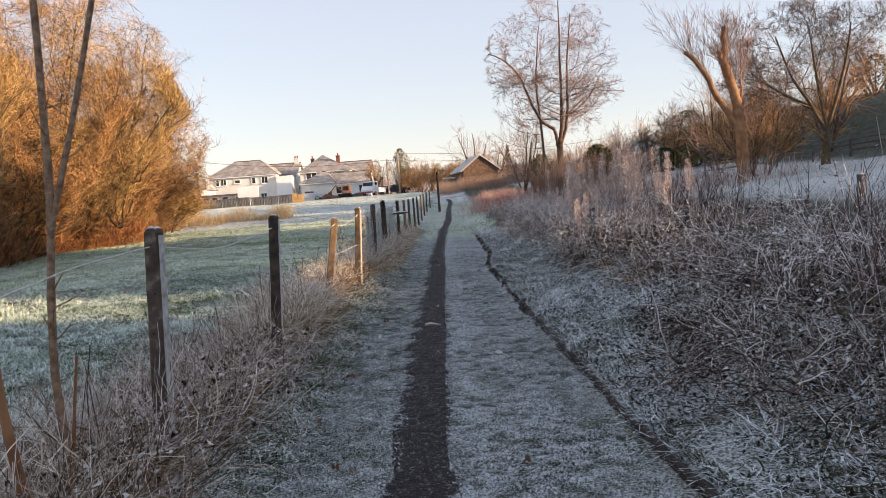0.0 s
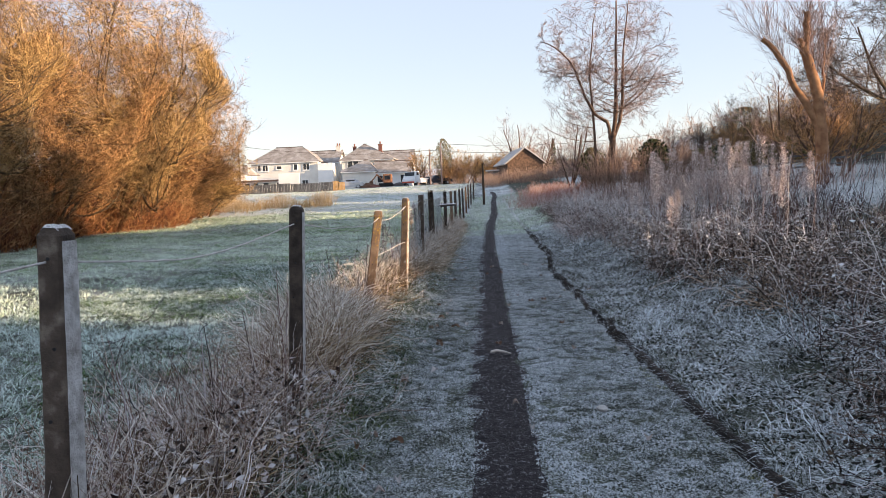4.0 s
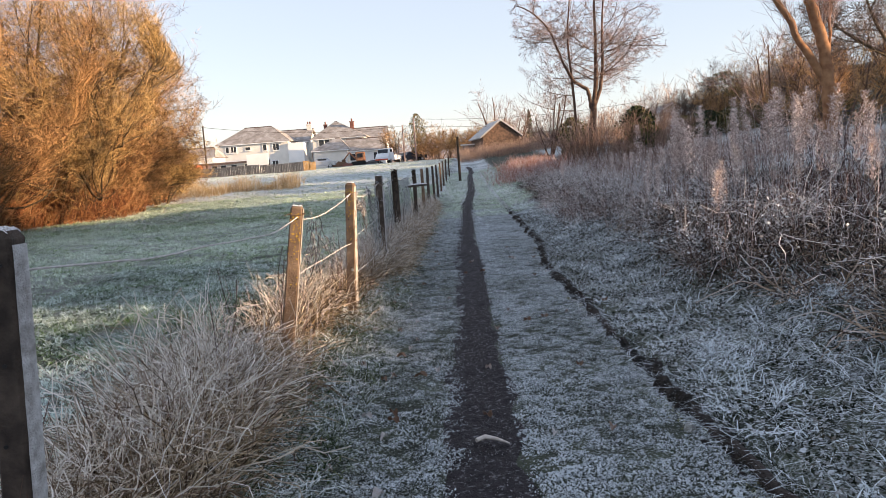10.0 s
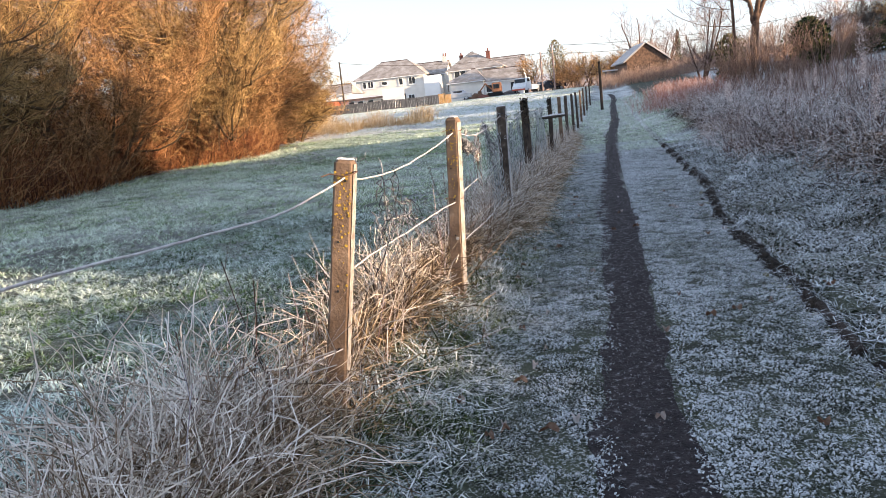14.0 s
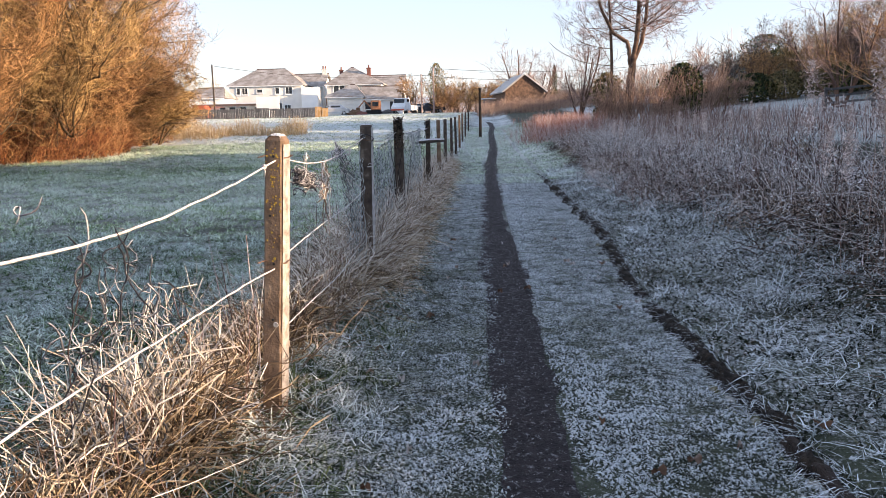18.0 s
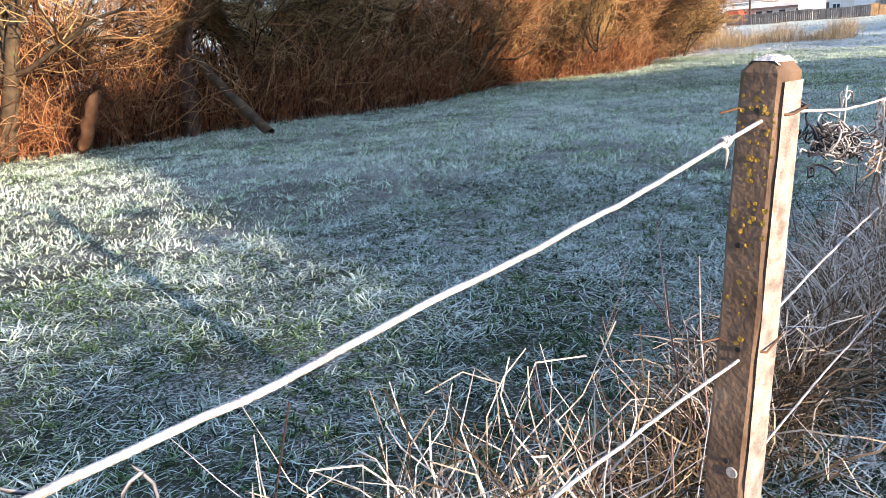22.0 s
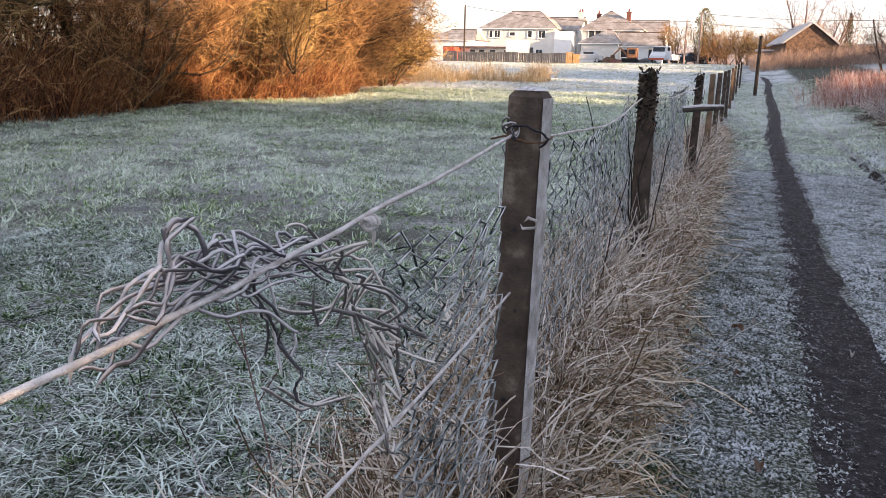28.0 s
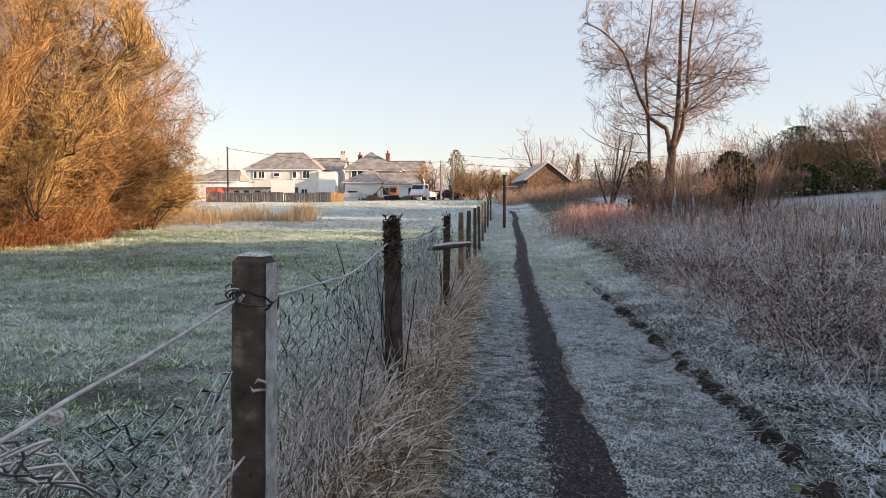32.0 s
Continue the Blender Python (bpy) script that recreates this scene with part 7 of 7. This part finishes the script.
# turf of the bank
x, y, az, m = clumpy(g, 66000, 0.8, 2.7, 1.5, 30, 14, 0.032, 1.3)
rel = 0.65 * patch(x, y, 0.10, 51) + 0.35 * patch(x, y, 0.28, 52)
x, y, az, m, rel = pick((x > edge_x(y) + 0.005) & (rel + g.normal(0, 0.12, len(x)) > -0.30), x, y, az, m, rel)
# less rime in the dips, to darken them as shade would
grass("bank_grass", "rough frosted grass of the bank", M_BANK, 125, x, y, az, g.uniform(0.05, 0.15, len(x)) * m * (0.55 + 0.38 * (x - 0.9)) * np.clip(1 + 0.9 * rel, 0.4, 1.7), 0.0078, 0.9, 2.4, 4, 2.0, 0.16 * patch(x, y, 0.6, 53) + 0.7 * rel + 0.16 * smooth(17, 24, y) + 0.24 * np.exp(-((y - 10) / 4.5) ** 2) * smooth(2.0, 1.5, x) - 0.08 * np.exp(-((y - 14.8) / 2.0) ** 2))
# yellow moss along the foot of the edging
n = 11000
y = 2.4 + 8.0 * g.uniform(0, 1, n)
y = np.where(g.uniform(0, 1, n) < 0.2, y + 6, y)
x = edge_x(y) - 0.03 - np.abs(g.normal(0, 0.05, n))
k = np.sin(y * 3.1 + 1.7 * np.sin(y * 1.3)) + g.normal(0, 0.4, n) > -0.35
grass("moss", "yellow-green moss along the foot of the edging", M_MOSSGRASS, 142, x[k], y[k], None, g.uniform(0.008, 0.024, int(k.sum())), 0.007, 1.4, 1.0, 1)
# green moss at the foot of the fence
n = 5000
x, y = g.normal(-1.06, 0.10, n), g.normal(14.95, 0.28, n)
grass("fence_moss", "bright green moss in the turf below the fence", M_MOSSGRASS, 143, x, y, None, g.uniform(0.012, 0.035, n), 0.006, 1.2, 1.6, 1, 0.0, -0.2)
# turf that hangs over the edging
n = 26000
y = 2.6 + 26 * g.uniform(0, 1, n) ** 1.4
cover = 0.5 + 0.5 * patch(0 * y, y, 0.45, 55)
k = g.uniform(0, 1, n) < np.where(y < 9, 0.35, 1.3 * cover + 0.05 + 0.25 * smooth(15, 18, y))
y = y[k]
x = edge_x(y) + g.uniform(0.0, 0.09, len(y)) - 0.02 * (y > 9)
grass("edge_turf", "frosted turf hanging over the rotten edging", M_BANK, 141, x, y, np.pi + g.normal(0, 0.9, len(y)), g.uniform(0.03, 0.10, len(y)), 0.0066, 0.9, 2.4, 3, 0.9, 0.0)
# rough tussocks and dead grass along the fence
x, y, az, m = clumpy(g, 21000, -1.95, -1.30, 2.2, 30, 18, 0.030, 1.2)
k = ((x < -1.36) | (y > 15.8)) & ((x < -1.54) | (y < 11.2) | (y > 15.2))
x, y, az = pick(k, x, y, az)
h = g.uniform(0.10, 0.36, len(x)) * (0.7 + 0.4 * np.sin(y * 1.7 + 2 * np.sin(y * 0.6))) * np.clip(1.25 - 1.1 * np.abs(x + 1.45), 0.3, 1.2)
hay("dead_grass", "long bleached dead grass along the fence", M_DEADGRASS, 126, x, y, h * 1.9, 0.0030, tone=0.3 * patch(x, y, 0.25, 56) - 0.05)
x, y, az, m = clumpy(g, 58000, -1.70, -0.92, 2.2, 34, 18, 0.05, 1.2)
h = g.uniform(0.05, 0.20, len(x)) * np.clip(1 - 1.4 * (x + 1.35), 0.30, 1.1)
tn = 0.3 * patch(x, y, 0.3, 57) + 0.2 * patch(x, y, 0.1, 58)
for name, mt, k in (("fence_grass", M_FENCEGRASS, y < 15.6), ("fence_grass_far", M_FENCEGRASS, y >= 15.6)):
    grass(name, "green frosted grass at the foot of the fence", mt, 127, x[k], y[k], az[k], h[k], 0.0074, 0.7, 2.6, 3, 1.8, tn[k] )
x, y, az, m = clumpy(g, 19000, -1.62, -1.08, 15.9, 33, 16, 0.05, 1.2)
hay("pale_grass", "pale beige dead grass beside the farther posts", M_PALEGRASS, 128, x, y, g.uniform(0.15, 0.62, len(x)) * np.clip(1 - 2.0 * (x + 1.38), 0.25, 1.1), 0.0031, tone=0.25 * patch(x, y, 0.3, 59) + 0.10)
# bright frosty tussocks between the near posts: arching leaves and upright culms
for k, (cx, cy, s, hh, n) in enumerate([(-1.66, 12.35, 0.22, 0.50, 3000), (-1.62, 10.0, 0.28, 0.50, 2600), (-1.62, 12.75, 0.14, 0.62, 2400), (-1.5, 9.3, 0.25, 0.55, 2400), (-1.45, 17.0, 0.3, 0.55, 2800), (-1.4, 18.3, 0.35, 0.55, 2800), (-1.3, 20.5, 0.5, 0.55, 2600), (-1.24, 22.2, 0.4, 0.55, 2000), (-1.22, 24.4, 0.5, 0.55, 2000), (-1.2, 27.0, 0.6, 0.55, 2000), (-1.56, 14.2, 0.25, 0.50, 2200), (-1.42, 15.2, 0.32, 0.62, 3000)] + [(-1.40, 15.9, 0.18, 0.55, 1600), (-1.6, 6.4, 0.4, 0.5, 2400), (-1.7, 4.6, 0.35, 0.55, 2400), (-1.85, 9.25, 0.22, 0.62, 2600), (-1.85, 10.35, 0.28, 0.72, 4200), (-1.58, 10.55, 0.20, 0.55, 2200), (-1.60, 9.75, 0.22, 0.60, 2600), (-1.58, 8.6, 0.25, 0.5, 2200)]):
    n = int(n * 0.55)
    x, y = np.minimum(g.normal(cx - 0.11, s * 0.32, n), (-1.38 if cy < 16.5 else -1.24) - np.abs(g.normal(0, 0.05, n))), g.normal(cy, s * 1.2, n)
    hay("grass_tussock", "bleached tussock of long dead grass rimed at the tips", M_PALEGRASS if cy > 14.5 or cy < 11 else M_DEADGRASS, 300 + k, x, y, g.uniform(0.5, 1.5, n) * hh * (0.8 if 13.5 < cy < 16.5 else 0.95), 0.0032, group="tussocks")
# curled dead weeds behind the first post
n = 2100
y = 2.8 + 5.2 * g.uniform(0, 1, n) ** 1.2
stem_stuff("curled_weeds", "tangle of curled brown dead weeds white with rime", "weeds", M_WEED, 132, np.minimum(g.normal(-1.8, 0.30, n), -1.25), y, g.uniform(0.2, 0.78, n), g.uniform(0.0020, 0.0036, n), 0.40, 6, 0.5, 6, 0.34, 0.0, 3, 20, 80)
# thin dark stalks by the posts
n = 90
y = g.uniform(3, 22, n)
stem_stuff("dock_stalks", "thin dark dead dock stalks by the fence", "stalks", M_BUSH, 130, g.normal(-1.75, 0.18, n), y, g.uniform(0.4, 0.95, n), np.full(n, 0.004), 0.15, 3, 0.3, 4, 0.06, 0.02, 4)
n = 330
stem_stuff("fence_weeds", "rimed dead weed stems along the fence", "stalks", M_WEED, 131, g.normal(-1.6, 0.25, n), g.uniform(2.5, 24, n), g.uniform(0.25, 0.75, n), np.full(n, 0.0022), 0.4, 7, 0.5, 5, 0.22, 0.0, 3, 20, 70)

# withered leaves on the weeds along the fence
n = 10000
y = 2.6 + 5.2 * g.uniform(0, 1, n) ** 1.2
x = g.normal(-1.62, 0.28, n)
k = x < -1.05
q = np.stack([x[k], y[k], gz(x[k], y[k]) + 0.42 * g.uniform(0, 1, int(k.sum())) ** 1.4], -1)
leaf_stuff("withered_leaves", "curled brown withered leaves rimed white along the fence", M_WITHER, 113, q, 6500, 0.020, 0.01)
# ---- young saplings by the first post ----
def sapling(label, x, y, way, h, r, seed, bare=False):
    g = np.random.default_rng(seed)
    t = empty("sapling", x, y, float(gz(x, y)))
    P, R = stems(g, np.array([[0, 0, -0.1]]), unit(np.array([way], float)), np.array([h]), np.array([r]), 10, 0.03, 0.0, 0.5)
    v, f = tubes(P, R, 8)
    np_mesh("stem", v, f, M_ORANGEBARK, t, smooth=True)
    if not bare:
        q, w, ln, rr = shoots(g, P, R, np.array([h]), 12, 0.15, 0.95, 35, 70, 0.06, 0.2, 0.3)
        P2, R2 = stems(g, q, w, ln, rr, 4, 0.1, 0.08, 0.4)
        v, f = tubes(P2, R2, 5)
        np_mesh("twigs", v, f, M_HERB, t)
    return tagged(t, label, "sapling", "saplings")


t = empty("sapling", -1.60, 4.4, 0)
sg = np.random.default_rng(6)
for nm, knots, r0, r1 in (("stem", [(0.0, 0.0), (-0.005, 0.4), (-0.035, 0.75), (-0.012, 1.1), (0.02, 1.44)], 0.019, 0.015),
                          ("fork_stem", [(0.02, 1.42), (0.03, 1.6), (0.03, 1.9), (0.04, 2.2), (0.06, 3.3)], 0.017, 0.010),
                          ("fork_stem", [(0.02, 1.42), (0.07, 1.6), (0.14, 1.83), (0.24, 2.19), (0.55, 3.3)], 0.013, 0.0085)):
    zs = np.linspace(knots[0][1], knots[-1][1], 16)
    P = np.stack([np.interp(zs, [k[1] for k in knots], [k[0] for k in knots]), 0.01 * np.sin(zs * 4), zs], -1)
    P[1:-1] = (P[:-2] + P[1:-1] + P[2:]) / 3
    P, R = P[None], np.linspace(r0, r1, 16)[None] * (1 + 0.08 * (np.arange(16) % 5 == 2))
    v, f = tubes(P, R, 9)
    np_mesh(nm, v, f, M_SAPLING, t, smooth=True)
    q, w, l2, rr = shoots(sg, P, R, np.array([1.6]), 6, 0.5 if nm == "stem" else 0.1, 0.98, 45, 75, 0.05, 0.18, 0.25)
    P2, R2 = stems(sg, q, w, l2, rr, 4, 0.1, 0.08, 0.4)
    v, f = tubes(P2, R2, 5)
    tagged(np_mesh("twigs", v, f, M_SAPLING, t), kind="stuff")
tagged(t, "slender forked leafless sapling beside the fence", "sapling", "saplings")
sapling("cut orange-brown sapling stump with a side stem", -1.52, 4.0, (-0.13, 0, 1), 1.18, 0.026, 3, True)
sapling("short cut sapling stem in dead grass", -1.63, 4.36, (0.14, 0.0, 1), 0.95, 0.011, 4, True)

# ---- small things on the path ----
P = np.array([(-0.27, 9.80, 0.03), (-0.22, 9.83, 0.035), (-0.16, 9.80, 0.03), (-0.10, 9.74, 0.025)])
v, f = tubes(P[None], np.array([[0.012, 0.014, 0.010, 0.005]]), 7)
tagged(np_mesh("stick", v, f, M_STICK, smooth=True), "short pale bleached stick on the earth path", "stick")


def fallen_leaf(x, y, s, rz):
    bm = bmesh.new()
    n = 10
    c = bm.verts.new((0, 0, 0.012))
    ring = []
    for i in range(n):
        a = i / n * math.tau
        r = s * (0.55 + 0.45 * abs(math.cos(a))) * (1 + 0.15 * math.sin(a * 5))
        ring.append(bm.verts.new((math.cos(a) * r, math.sin(a) * r * 0.6, 0.012 + 0.02 * math.sin(a * 2 + x))))
    for i in range(n):
        bm.faces.new((c, ring[i], ring[(i + 1) % n]))
    bmesh.ops.solidify(bm, geom=bm.faces[:], thickness=0.002)
    ob = part("fallen_leaf", bm, M_DEADLEAF)
    ob.matrix_world = pose(x, y, float(gz(x, y)) + 0.02, 0, 0, rz)
    tagged(ob, "curled frosted brown leaf lying on the verge", "leaf", "fallen leaves")


fallen_leaf(-0.63, 11.16, 0.05, 20)
fallen_leaf(-0.72, 9.2, 0.06, 80)
lr = random.Random(4)
for i in range(130):
    fallen_leaf(lr.uniform(-1.25, -0.7) if i < 80 else lr.uniform(-0.7, 1.0), 3 + 17 * lr.random() ** 1.5, lr.uniform(0.018, 0.042), lr.uniform(0, 360))
bm = bmesh.new()
bmesh.ops.create_icosphere(bm, subdivisions=2, radius=0.03)
for vv in bm.verts:
    vv.co = Vector((vv.co.x * 1.3, vv.co.y, vv.co.z * 0.7)) * (1 + 0.3 * noise.noise(vv.co * 40))
ob = part("stone", bm, M_STONE)
ob.matrix_world = pose(0.42, 8.0, 0.03)
tagged(ob, "small pale stone on the frosted verge", "stone")

# grit and rimed crumbs on the trodden earth
n = 15000
y = 2.8 + 26 * g.uniform(0, 1, n) ** 1.5
x = path_mid(y) + g.uniform(-0.21, 0.21, n)
c = np.stack([x, y, gz(x, y) + 0.012], -1)
sz = 0.002 + 0.007 * g.uniform(0, 1, (n, 1)) ** 2.5
e1 = unit(g.normal(0, 1, (n, 3))) * sz
e2 = unit(np.cross(e1, g.normal(0, 1, (n, 3)))) * sz
e3 = unit(np.cross(e1, e2)) * sz * 0.7
V = np.stack([c - e1, c + e2, c + e1, c + e3], 1).reshape(-1, 3)
i = np.arange(n)[:, None] * 4
F = np.concatenate([i + np.array(k) for k in ((0, 1, 2), (0, 2, 3), (0, 3, 1), (1, 3, 2))])
tagged(np_mesh("path_grit", V, F, M_GRIT), "small pale grit and rimed crumbs on the path", "grit", kind="stuff")
